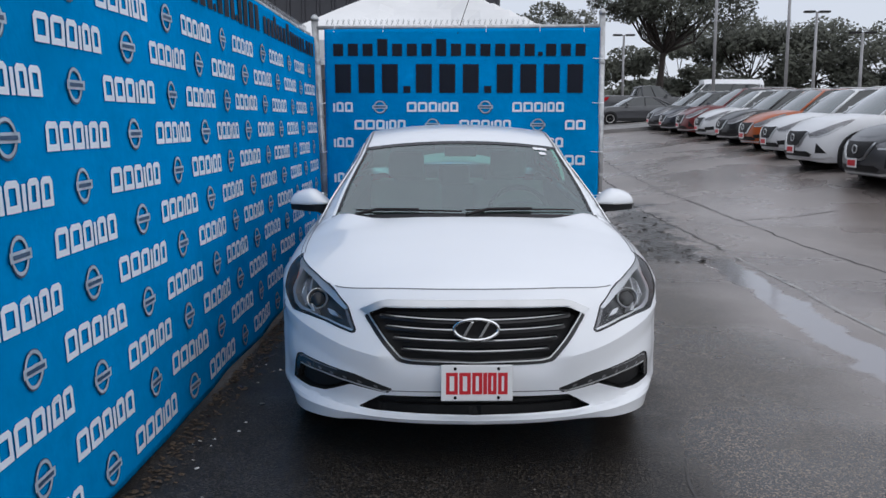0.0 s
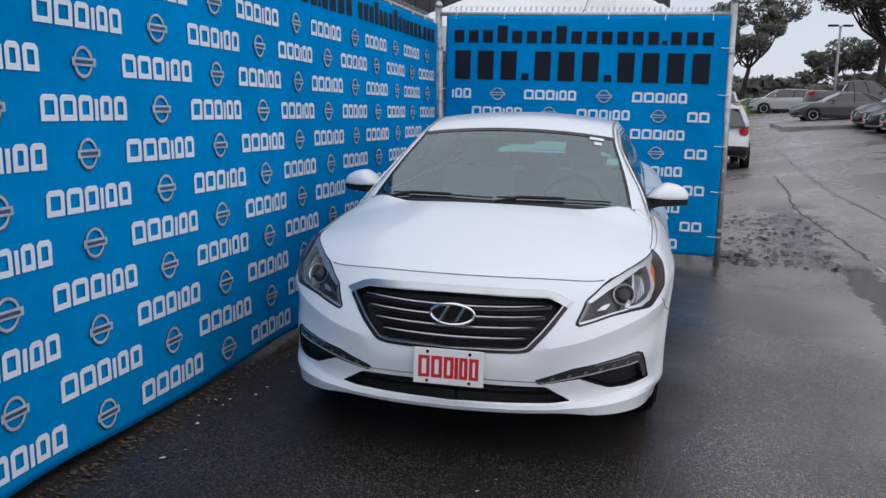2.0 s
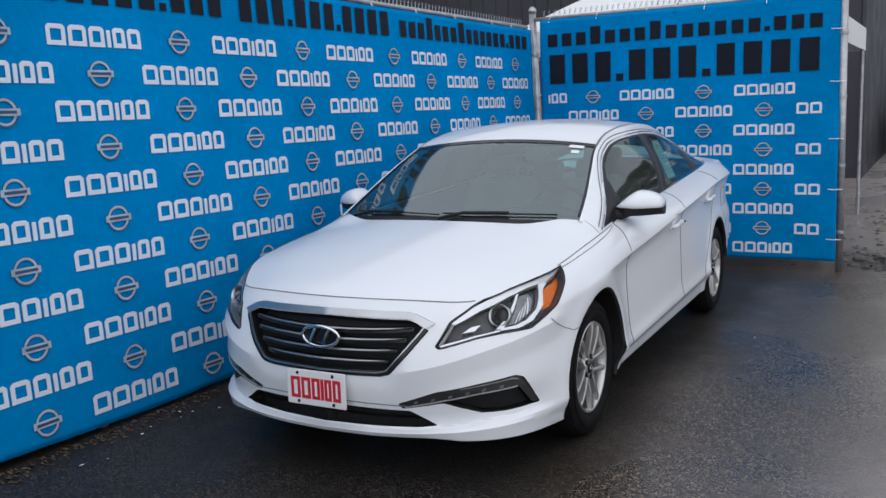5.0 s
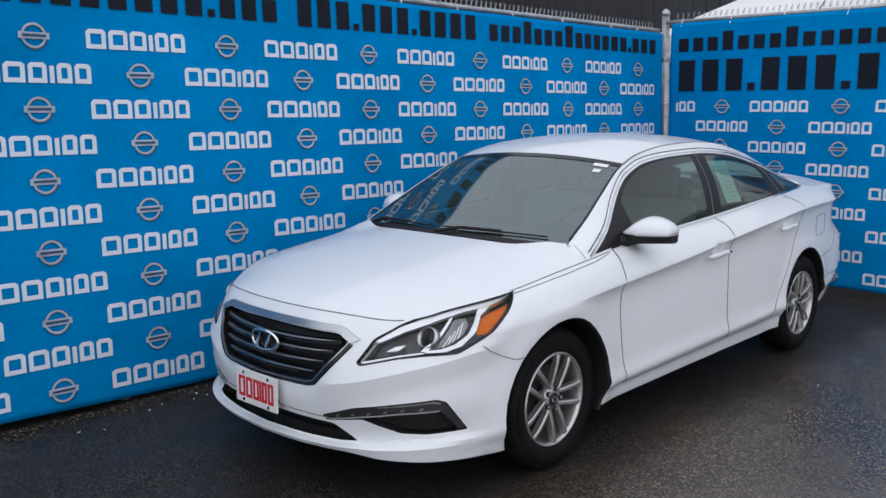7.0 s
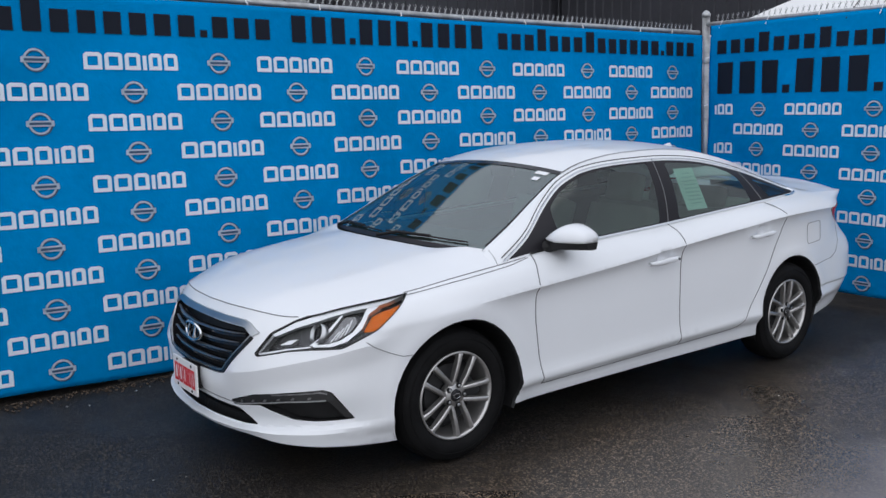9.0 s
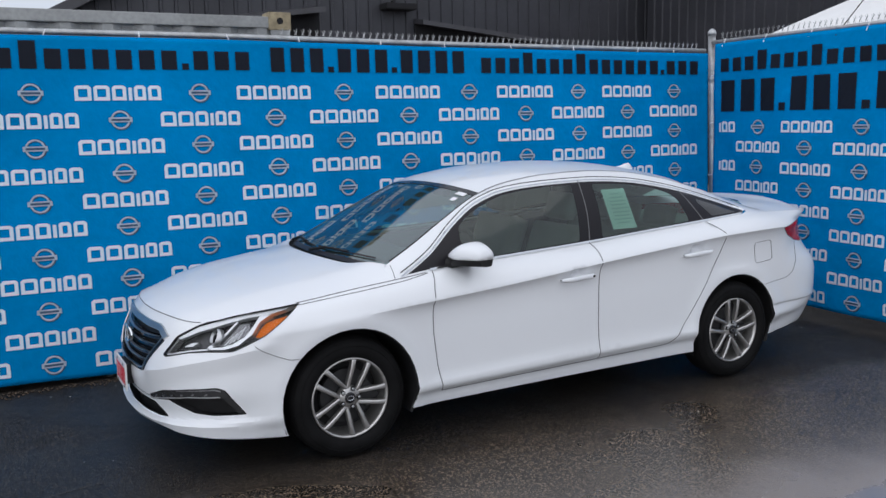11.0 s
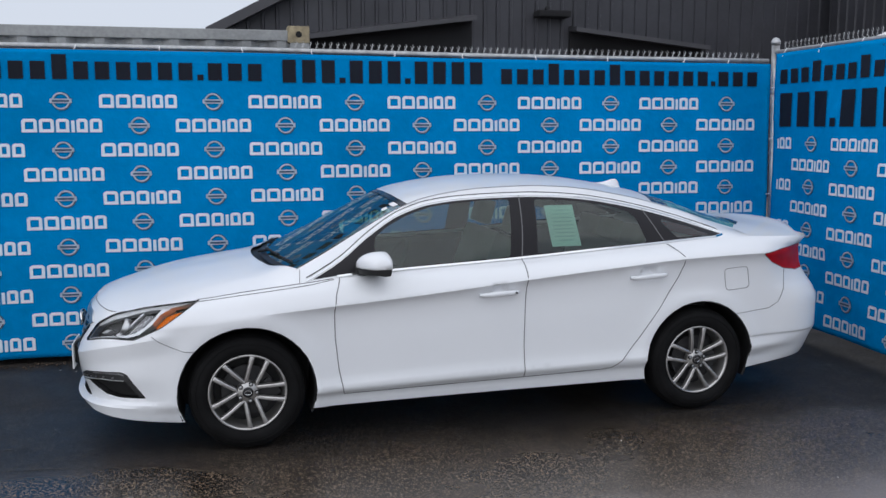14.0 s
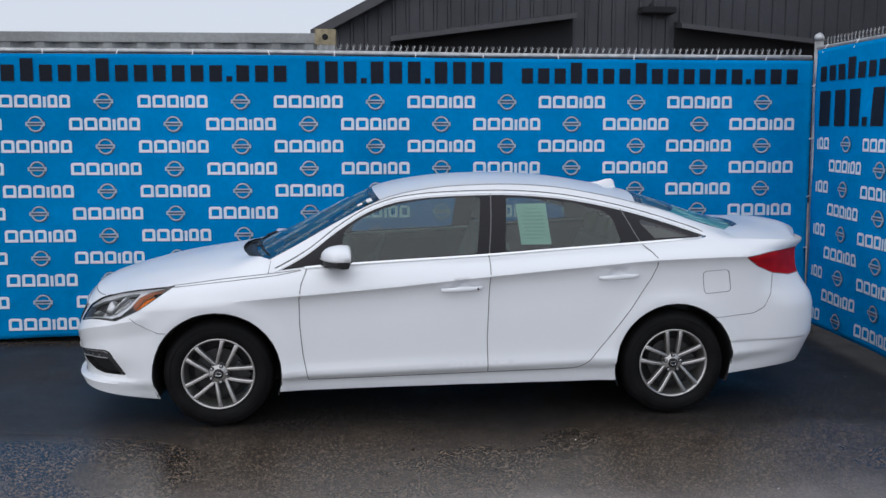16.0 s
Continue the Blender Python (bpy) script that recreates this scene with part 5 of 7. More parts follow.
def bowl_at(s, z, r, deep):
    p, n = on_body([(s, z)])
    c, n = p[0], (n[0] + Vector((-0.5, -1.0, 0.1))).normalized()

    def ring_part(bm):
        q = n.to_track_quat("Z", "Y")
        prof = [(r, -0.016), (r * 1.06, -0.016), (r * 1.06, -deep), (r * 0.9, -deep)]
        rings = [[bm.verts.new(c + q @ Vector((rr * math.cos(a), rr * math.sin(a), h))) for a in (2 * math.pi * k / 24 for k in range(24))] for rr, h in prof]
        rings.append([bm.verts.new(c + q @ Vector((r * 0.86 * math.cos(a), r * 0.86 * math.sin(a), -0.03))) for a in (2 * math.pi * k / 24 for k in range(24))])
        loop = [rings[-1], rings[0], rings[1], rings[2]]
        for u, v in zip(loop, loop[1:]):
            for k in range(24):
                bm.faces.new((u[k], u[(k + 1) % 24], v[(k + 1) % 24], v[k]))

    def dome(bm):
        q = n.to_track_quat("Z", "Y")
        prev = None
        for j in range(6):
            a0 = j / 6 * math.pi / 2
            rr, h = r * 0.84 * math.cos(a0), -0.034 + r * 0.35 * math.sin(a0)
            cur = [bm.verts.new(c + q @ Vector((rr * math.cos(a), rr * math.sin(a), h))) for a in (2 * math.pi * k / 24 for k in range(24))]
            if prev:
                for k in range(24):
                    bm.faces.new((prev[k], prev[(k + 1) % 24], cur[(k + 1) % 24], cur[k]))
            prev = cur
        bm.faces.new(prev)
    sides("projector_ring", ring_part, SATIN, parent=lamps, smooth=True)
    sides("projector_lens", dome, GLOSS_BLACK, parent=lamps, smooth=True)


bowl_at(s_of_y(-0.715), 0.722, 0.044, 0.05)
tails = [skin("tail_lamp", BODY_V, groups["tail"], BODY_N, RED_LENS, sedan, "red tail lamp", mirror=m) for m in (False, True)]
gap(LAMP + LAMP[:1], 0.0055, GLOSS_BLACK, name="lamp_gap")
gap(TAIL + TAIL[:1], 0.004, name="lamp_gap")


# --- roof arch: windscreen, roof and rear window between the two edge lines ---
EDGE_X = smooth_curve([(0.14, 0.752), (0.24, 0.737), (0.5, 0.698), (0.7, 0.654), (0.95, 0.601), (1.2, 0.583), (1.6, 0.588), (2.0, 0.58), (2.4, 0.567), (2.75, 0.555), (3.2, 0.57), (3.42, 0.585)])
EDGE_Z = smooth_curve([(0.14, 0.892), (0.24, 0.955), (0.5, 1.095), (0.7, 1.205), (0.95, 1.328), (1.07, 1.370), (1.2, 1.398), (1.45, 1.428), (1.75, 1.437), (2.0, 1.425), (2.4, 1.362), (2.75, 1.272), (3.1, 1.155), (3.3, 1.105), (3.42, 1.095)])
BOW = smooth_curve([(0.24, 0.145), (0.95, 0.05), (1.3, 0.022), (1.9, 0.0), (2.4, -0.04), (2.8, -0.09), (3.42, -0.13)])
CROWN = smooth_curve([(0.24, 0.025), (0.6, 0.029), (0.95, 0.042), (1.8, 0.047), (2.6, 0.055), (3.1, 0.05), (3.42, 0.042)])


def arch_at(y, u, off=0.0):
    w = 1 - abs(u) ** 2.1
    # the roof sheet turns down towards its edges
    p = Vector((EDGE_X(y) * u, y - BOW(y) * w, EDGE_Z(y) + CROWN(y) * w))
    return p + Vector((0, 0, off))


def arch_normal(y, u):
    du, dy = arch_at(y, u + 0.02) - arch_at(y, u - 0.02), arch_at(y + 0.02, u) - arch_at(y - 0.02, u)
    n = du.cross(dy).normalized()
    return n if n.z > 0 else -n


def arch_patch(name, y0, y1, mat, u0=-1.0, u1=1.0, nu=28, ny=24, off=0.0, label="", parent=None, thick=0.0, dip=0.0):
    verts, norms, faces = [], [], []
    u0, u1 = min(u0, u1), max(u0, u1)
    for j in range(ny + 1):
        for i in range(nu + 1):
            u = u0 + (u1 - u0) * i / nu
            y = y0 + (y1 - y0) * j / ny + dip * abs(u) ** 7 * (1 - j / ny)
            n = arch_normal(y, u)
            verts.append(arch_at(y, u) + n * off)
            norms.append(n)
    for j in range(ny):
        for i in range(nu):
            a = j * (nu + 1) + i
            faces.append((a, a + 1, a + nu + 2, a + nu + 1))
    if thick:
        m = len(verts)
        rim = list(range(nu + 1)) + [j * (nu + 1) + nu for j in range(1, ny + 1)] + [ny * (nu + 1) + i for i in range(nu - 1, -1, -1)] + [j * (nu + 1) for j in range(ny - 1, 0, -1)]
        for k in rim:
            verts.append(verts[k] - norms[k] * thick)
            norms.append(norms[k])
        for k in range(len(rim)):
            j = (k + 1) % len(rim)
            faces.append((rim[j], rim[k], m + k, m + j))
    me = bpy.data.meshes.new(name)
    me.from_pydata([tuple(v) for v in verts], [], faces)
    me.materials.append(mat)
    for p in me.polygons:
        p.use_smooth = True
    me.normals_split_custom_set_from_vertices([tuple(n) for n in norms])
    ob = new(name, me)
    ob.parent = parent or sedan
    return tagged(ob, label)


WS0, WS1, RW0, RW1 = 0.30, 0.985, 2.62, 3.30
arch_patch("roof", WS1, RW0, PAINT)
screen = arch_patch("windscreen", WS0 - 0.03, WS1, SCREEN, -0.98, 0.98, off=-0.004, dip=0.045)
screen.visible_shadow = False
rear_glass = arch_patch("rear_window", RW0, RW1, SCREEN, -0.93, 0.93, off=-0.004)
rear_glass.visible_shadow = False
for sg in (-1, 1):
    arch_patch("pillar", 0.30, WS1, PAINT, sg, sg * 0.978, nu=3)
    arch_patch("windscreen_seal", 0.335, WS1, GLOSS_BLACK, sg * 0.979, sg * 0.957, nu=3, off=-0.001)
    arch_patch("pillar", RW0, 3.42, PAINT, sg, sg * 0.93, nu=3)
    arch_patch("roof_ditch", WS1 - 0.02, 2.75, GAP, sg * 0.985, sg * 0.962, nu=2, off=0.0012)
arch_patch("windscreen_band", 0.27, 0.300, PILLAR_BLACK, -0.978, 0.978, ny=4, off=-0.002, dip=0.045)
arch_patch("windscreen_band", WS1 - 0.035, WS1 + 0.004, GLOSS_BLACK, -0.975, 0.975, ny=3, off=-0.001)
arch_patch("rear_window_band", RW0 - 0.004, RW0 + 0.05, GLOSS_BLACK, -0.94, 0.94, ny=3, off=-0.001)
arch_patch("rear_window_band", RW1 - 0.03, RW1 + 0.03, GLOSS_BLACK, -0.94, 0.94, ny=3, off=-0.001)


# --- side of the cabin, a skin x(y, z) from the waist up to the roof edge ---
def waist(y):
    p = body(s_of_y(min(max(y, -0.5), 3.42)), Z_TOP(y))
    return p.x


def cabin_x(y, z, off=0.0):
    zb, ze = Z_TOP(y), EDGE_Z(max(y, 0.14))
    v = (z - zb) / max(ze - zb, 0.02)
    v = min(max(v, -0.2), 1.2)
    x = waist(y) + (EDGE_X(max(y, 0.14)) - waist(y)) * v + 0.036 * math.sin(math.pi * min(max(v, 0), 1)) * min(1.0, (ze - zb) / 0.25)
    return Vector((x + off, y, z))


side_top = [(y, EDGE_Z(y)) for y in np.linspace(0.19, 3.40, 72)]
side_low = [(y, Z_TOP(y)) for y in np.linspace(3.40, 0.19, 72)]
side_low = [(y, min(z, EDGE_Z(y) - 0.002)) for y, z in side_low]
side_outline = [(float(a), float(b)) for a, b in side_top + side_low]


chrome_z = smooth_curve([(0.335, 0.936), (0.40, 0.968), (0.536, 1.044), (0.727, 1.182), (0.91, 1.288), (1.0, 1.322), (1.079, 1.345), (1.3, 1.374), (1.5, 1.384), (1.72, 1.388), (1.9, 1.381), (2.09, 1.364), (2.3, 1.330), (2.52, 1.282), (2.7, 1.233), (2.89, 1.173), (3.0, 1.135), (3.04, 1.115)])


DLO = [(float(y), Z_TOP(float(y)) + 0.012) for y in np.linspace(0.372, 2.96, 40)] + [(3.02, 1.118)] + [(float(y), chrome_z(float(y)) - 0.012) for y in np.linspace(2.98, 0.372, 46)]
def sill_z(y):
    return Z_TOP(y) + 0.022


WIN_F = rounded([(0.775, sill_z(0.775)), (1.57, sill_z(1.57)), (1.605, 1.363), (1.45, 1.361), (1.25, 1.346), (1.10, 1.324), (0.98, 1.288), (0.86, 1.234), (0.765, 1.172), (0.745, 1.11)], 0.02, 3)
WIN_R = rounded([(1.745, sill_z(1.745)), (2.475, sill_z(2.475)), (2.43, 1.235), (2.38, 1.272), (2.25, 1.312), (2.05, 1.343), (1.9, 1.355), (1.765, 1.36)], 0.02, 3)
WIN_Q = rounded([(2.69, 1.106), (2.93, 1.115), (2.80, 1.165), (2.62, 1.218), (2.61, 1.20)], 0.012, 3)
_cv, _ct = patch(side_outline, [refine(p, 0.03, True) for p in (WIN_F, WIN_R, WIN_Q, DLO)], [], 0.045)
CAB_V = [cabin_x(y, z) for y, z in _cv]
_ct = facing(_ct, CAB_V)


def cabin_normal(y, z):
    n = (cabin_x(y + 0.01, z) - cabin_x(y - 0.01, z)).cross(cabin_x(y, z + 0.008) - cabin_x(y, z - 0.008)).normalized()
    return n if n.x > 0 else -n


CAB_N = [cabin_normal(y, z) for y, z in _cv]
cab = {"frame": [], "black": [], "win_f": [], "win_r": [], "win_q": []}
for t, c in _ct:
    k = "win_f" if inside(c, WIN_F) else "win_r" if inside(c, WIN_R) else "win_q" if inside(c, WIN_Q) else "black" if inside(c, DLO) else "frame"
    cab[k].append(t)
for m in (False, True):
    skin("cabin_side", CAB_V, cab["frame"], CAB_N, PAINT, sedan, mirror=m)
    skin("window_surround", CAB_V, cab["black"], CAB_N, PILLAR_BLACK, sedan, "black window pillars", mirror=m)
    for k, nm in (("win_f", "front_window"), ("win_r", "rear_side_window"), ("win_q", "quarter_window")):
        ob = skin(nm, CAB_V, cab[k], CAB_N, DARK_GLASS if k == "win_q" else GLASS, sedan, "tinted glass", mirror=m)
        ob.visible_shadow = False


def cabin_strip(line, width, lift, mat, name, label=""):
    seq = refine(line, 0.03)
    pts = [cabin_x(y, z) for y, z in seq]
    ns = [Vector((0.95, 0, 0.32))] * len(pts)
    sides(name, lambda bm: ribbon(bm, pts, ns, width, lift), mat, label)


cabin_strip([(float(y), chrome_z(float(y))) for y in np.linspace(0.345, 3.03, 90)], 0.009, 0.006, CHROME, "chrome_strip", "thin chrome window strip")
cabin_strip([(float(y), chrome_z(float(y)) + 0.016) for y in np.linspace(0.345, 3.03, 64)], 0.006, 0.0015, PILLAR_BLACK, "window_seal")
cabin_strip([(float(y), Z_TOP(float(y)) + 0.010) for y in np.linspace(0.52, 2.97, 50)] + [(3.03, 1.113)], 0.016, 0.006, CHROME, "chrome_strip", "thin chrome window strip")
cabin_strip([(0.305, Z_TOP(0.305) + 0.002), (0.315, EDGE_Z(0.315) - 0.004)], 0.004, 0.0012, GAP, "panel_gap")
cabin_strip([(1.643, 1.013), (1.66, 1.2), (1.672, 1.386)], 0.006, 0.002, GAP, "door_gap")
cabin_strip([(2.60, 1.079), (2.56, 1.15), (2.50, 1.283)], 0.006, 0.002, GAP, "door_gap")

# --- bonnet ---
HOOD_C = smooth_curve([(-0.86, 0.795), (-0.80, 0.824), (-0.70, 0.857), (-0.5, 0.908), (-0.25, 0.957), (0.0, 0.995), (0.2, 1.018), (0.45, 1.03)])
_edge = [body(p[0], p[1]) for p in top_line if _py(p[0]) < 0.50]
_ex, _ey, _ez = [p.x for p in _edge], [p.y for p in _edge], [p.z for p in _edge]


def hood_at(x, y):
    xe = float(np.interp(y, _ey, _ex))
    ze = float(np.interp(y, _ey, _ez))
    u = min(abs(x) / max(xe, 0.05), 1.0)
    zc = HOOD_C(y)
    # a soft ridge runs back on each side
    ridge = 0.003 * math.exp(-((abs(x) - (0.44 + 0.22 * (y + 0.8))) / 0.12) ** 2) * ease(-0.8, -0.4, y)
    # its rear corners climb to the foot of the pillars
    climb = 0.055 * ease(0.02, 0.30, y) * ease(0.40, 0.68, abs(x))
    return Vector((x, y, ze + (zc - ze) * (1 - u ** 2.3) + (ridge + climb) * (1 - u ** 7)))


cowl = [(0.722, 0.335), (0.69, 0.295), (0.64, 0.248), (0.58, 0.203), (0.5, 0.162), (0.3, 0.102), (0.15, 0.078), (0.0, 0.072)]
half = [(p.x, p.y) for p in _edge if p.y < 0.40]
half[0] = (0.0, half[0][1])
hood_half = half + [(0.745, 0.405)] + cowl
hood_out = refine([p for p in hood_half], 0.035) + refine([hood_half[-1], hood_half[0]], 0.035)[1:-1]
hood_out = [p for k, p in enumerate(hood_out) if k == 0 or math.dist(p, hood_out[k - 1]) > 1e-4]
_hv, _ht = patch(hood_out, [], [], 0.045)
HOOD_V = [hood_at(x, y) for x, y in _hv]
_ht2 = []
for t, c in _ht:
    a, b, d = (HOOD_V[k] for k in t)
    _ht2.append(t if (b - a).cross(d - a).z > 0 else t[::-1])
skin("bonnet", HOOD_V, _ht2, normals_of(HOOD_V, _ht2), PAINT, sedan, both=True)
front_line = [(p[0], p[1]) for p in top_line if p[0] <= s_of_y(-0.775)]
band(front_line, 0.0055, 0.0015, GAP, "bonnet_gap", sedan, False)

# cowl, wipers and dark tray below the windscreen
bm = bmesh.new()
rows = []
for k in range(-20, 21):
    x = 0.70 * k / 20
    yh = float(np.interp(abs(x), [q[0] for q in cowl[::-1]], [q[1] for q in cowl[::-1]]))
    base = arch_at(0.34, max(-1, min(1, x / EDGE_X(0.34))))
    zh = hood_at(x, yh).z
    rows.append([bm.verts.new((x, yh - 0.05, zh - 0.022)), bm.verts.new((x, (yh + base.y) / 2, zh - 0.02)), bm.verts.new((x, base.y + 0.05, base.z - 0.01))])
for a, b in zip(rows, rows[1:]):
    for j in range(2):
        bm.faces.new((a[j], b[j], b[j + 1], a[j + 1]))
part("cowl_tray", bm, PLASTIC, sedan, smooth=True)


def wiper(x0, y0, x1, y1):
    ob = new("wiper")
    ob.parent = sedan
    bm = bmesh.new()
    n = 10
    pts = []
    for k in range(n + 1):
        x = x0 + (x1 - x0) * k / n
        y = y0 + (y1 - y0) * k / n
        pts.append(arch_at(y, x / EDGE_X(y)) + Vector((0, -0.004, 0.0045)))
    tube(bm, pts, 0.0045, 6)
    part("blade", bm, PLASTIC, ob)
    bm = bmesh.new()
    tube(bm, [pts[0] + Vector((0, -0.06, -0.02)), pts[2] + Vector((0, -0.01, 0.004)), pts[6] + Vector((0, 0, 0.004))], 0.009, 6)
    part("arm", bm, PLASTIC, ob)


wiper(-0.60, 0.335, -0.02, 0.31)
wiper(0.0, 0.32, 0.60, 0.335)

# --- boot lid ---
DECK = smooth_curve([(3.25, 1.14), (3.4, 1.138), (3.55, 1.134), (3.68, 1.134), (3.77, 1.128), (3.82, 1.10)])
bm = bmesh.new()
ny, nx = 16, 24
grid = []
for j in range(ny + 1):
    y0 = 3.22 + (3.80 - 3.22) * j / ny
    xe = float(np.interp(y0, [body(s_of_y(y), Z_TOP(y)).y for y in np.linspace(3.0, 3.85, 30)], [body(s_of_y(y), Z_TOP(y)).x for y in np.linspace(3.0, 3.85, 30)]))
    row = []
    for i in range(nx + 1):
        u = -1 + 2 * i / nx
        y = y0 - 0.06 * abs(u) ** 3 * ease(3.5, 3.8, y0) + 0.04 * (1 - u * u) * ease(3.6, 3.8, y0)
        ze = Z_TOP(min(y0, 3.7))
        row.append(bm.verts.new((xe * u, y, ze + (DECK(y0) - ze) * (1 - abs(u) ** 3) + 0.012 * ease(3.62, 3.76, y0) * (1 - abs(u) ** 4))))
    grid.append(row)
for a, b in zip(grid, grid[1:]):
    for i in range(nx):
        bm.faces.new((a[i], a[i + 1], b[i + 1], b[i]))
down = [bm.verts.new((v.co.x, v.co.y - 0.012, v.co.z - 0.05)) for v in grid[-1]]
for i in range(nx):
    bm.faces.new((grid[-1][i], grid[-1][i + 1], down[i + 1], down[i]))
part("boot_lid", bm, PAINT, sedan, smooth=True)

# shark-fin aerial
bm = bmesh.new()
prof = [(2.46, 0.0, 0.028), (2.52, 0.018, 0.026), (2.58, 0.05, 0.018), (2.615, 0.062, 0.008), (2.635, 0.05, 0.008), (2.65, 0.0, 0.02)]
rows = []
for y, h, w in prof:
    z = arch_at(y - 0.03, 0).z - 0.012
    rows.append([bm.verts.new((-w, y, z)), bm.verts.new((-w * 0.35, y, z + h * 0.85 + 0.012)), bm.verts.new((0, y, z + h + 0.014)), bm.verts.new((w * 0.35, y, z + h * 0.85 + 0.012)), bm.verts.new((w, y, z))])
for a, b in zip(rows, rows[1:]):
    for j in range(4):
        bm.faces.new((a[j], b[j], b[j + 1], a[j + 1]))
part("roof_aerial", bm, PAINT, sedan, "white fin aerial", True)


# --- door handles ---
def handle(y0, y1, z):
    def grip(bm):
        rows = []
        n = 14
        for k in range(n + 1):
            u = k / n
            y = y0 + (y1 - y0) * u
            out = 0.012 + 0.028 * math.sin(math.pi * min(1, max(0, u))) ** 0.5
            hz = 0.0165 * (0.55 + 0.45 * math.sin(math.pi * u) ** 0.6)
            zz = z + 0.012 * (u - 0.5)
            c = body(s_of_y(y), zz)
            ring_ = [bm.verts.new((c.x + out + 0.011 * math.cos(a), y, zz + hz * math.sin(a))) for a in (2 * math.pi * j / 10 for j in range(10))]
            rows.append(ring_)
        for a, b in zip(rows, rows[1:]):
            for j in range(10):
                bm.faces.new((a[j], a[(j + 1) % 10], b[(j + 1) % 10], b[j]))
        for end, yy in ((rows[0], y0), (rows[-1], y1)):
            bm.faces.new(end)
    return grip


for (y0, y1, z), nm in (((1.335, 1.585, 0.833), "front_door"), ((2.30, 2.55, 0.893), "rear_door")):
    sides("door_handle", handle(y0, y1, z), PAINT, parent=panels[nm], smooth=True)


def keyhole(bm):
    p = body(s_of_y(1.56), 0.853)
    tube(bm, [(p.x + 0.02, 1.556, 0.838), (p.x + 0.0455, 1.556, 0.838)], 0.006, 10)


sides("keyhole", keyhole, PLASTIC, parent=panels["front_door"])


# --- door mirrors ---
def mirror_rows(u):
    """Reach and height of the mirror cap, from its inner end (0) to its outer end (1)."""
    x = 0.788 + 0.234 * u
    bulge = math.sin(math.pi * (0.05 + 0.90 * u)) ** 0.62
    rise_ = lerp([(0, 0.06), (0.1, 0.34), (0.25, 0.72), (0.4, 0.96), (0.5, 1.0), (0.65, 0.95), (0.8, 0.82), (0.93, 0.62), (1, 0.38)], u)
    return x, 1.042 + 0.087 * rise_, 0.772 - (0.185 - 0.085 * u) * (0.45 + 0.55 * bulge), 0.786 + 0.014 * u


def ring_skin(bm, rows):
    for a, b in zip(rows, rows[1:]):
        for j in range(len(a)):
            bm.faces.new((a[j], a[(j + 1) % len(a)], b[(j + 1) % len(a)], b[j]))
    bm.faces.new(rows[0][::-1])
    bm.faces.new(rows[-1])
    bmesh.ops.recalc_face_normals(bm, faces=bm.faces[:])


def mirror_shell(bm):
    rows = []
    for k in range(15):
        x, top, fore, back = mirror_rows(k / 14)
        pts = []
        for j in range(13):
            a = math.pi / 2 * j / 12
            pts.append((0.758 + (fore - 0.758) * math.sin(a) ** 0.8, 1.048 + (top - 1.048) * math.cos(a) ** 0.8))
        pts += [(fore + 0.004, 1.043), ((fore + back) / 2, 1.040), (back - 0.006, 1.040), (back, 1.045)]
        pts += [(back + 0.002, 1.048 + (top - 1.048) * q) for q in (0.3, 0.6, 0.85)] + [(back - 0.012, 1.048 + (top - 1.048) * 0.985)]
        rows.append([bm.verts.new((x, y, z)) for y, z in pts])
    ring_skin(bm, rows)


mirrors = sides("door_mirror", mirror_shell, PAINT, "white mirror on a black foot", True)


def mirror_foot(bm):
    rows = []
    for k in range(11):
        x, top, fore, back = mirror_rows(k / 10)
        low = 0.990 + 0.016 * abs(k / 10 - 0.3)
        fore += 0.006
        pts = [(fore, 1.042), (fore + 0.012, low + 0.008), ((fore + back) / 2, low), (back - 0.01, low + 0.003), (back, 1.042)]
        rows.append([bm.verts.new((x, y, z)) for y, z in pts])
    ring_skin(bm, rows)
    tube(bm, [(0.735, 0.615, 0.992), (0.78, 0.650, 1.004), (0.85, 0.69, 1.010)], [0.044, 0.036, 0.022], 10)


def mirror_glass(bm):
    box(bm, (0.83, 0.792, 1.046), (0.965, 0.803, 1.100), 0.004)


def mirror_signal(bm):
    rows = []
    for k in range(9):
        x, top, fore, back = mirror_rows(0.40 + 0.57 * k / 8)
        for_out = fore - 0.005
        rows.append([bm.verts.new(p) for p in ((x + 0.001, for_out, 1.041), (x + 0.001, for_out - 0.001, 1.049), (x, for_out + 0.02, 1.049), (x, for_out + 0.02, 1.041))])
    ring_skin(bm, rows)
    x, top, fore, back = mirror_rows(0.97)
    box(bm, (x + 0.002, fore + 0.005, 1.041), (x + 0.0075, 0.765, 1.049), 0.001)


for ob in mirrors:
    ob.location.z = -0.022
sides("mirror_foot", mirror_foot, PLASTIC, parent=mirrors, smooth="edges")
sides("mirror_glass", mirror_glass, CHROME, parent=mirrors)
sides("turn_signal", mirror_signal, BRIGHT, parent=mirrors)


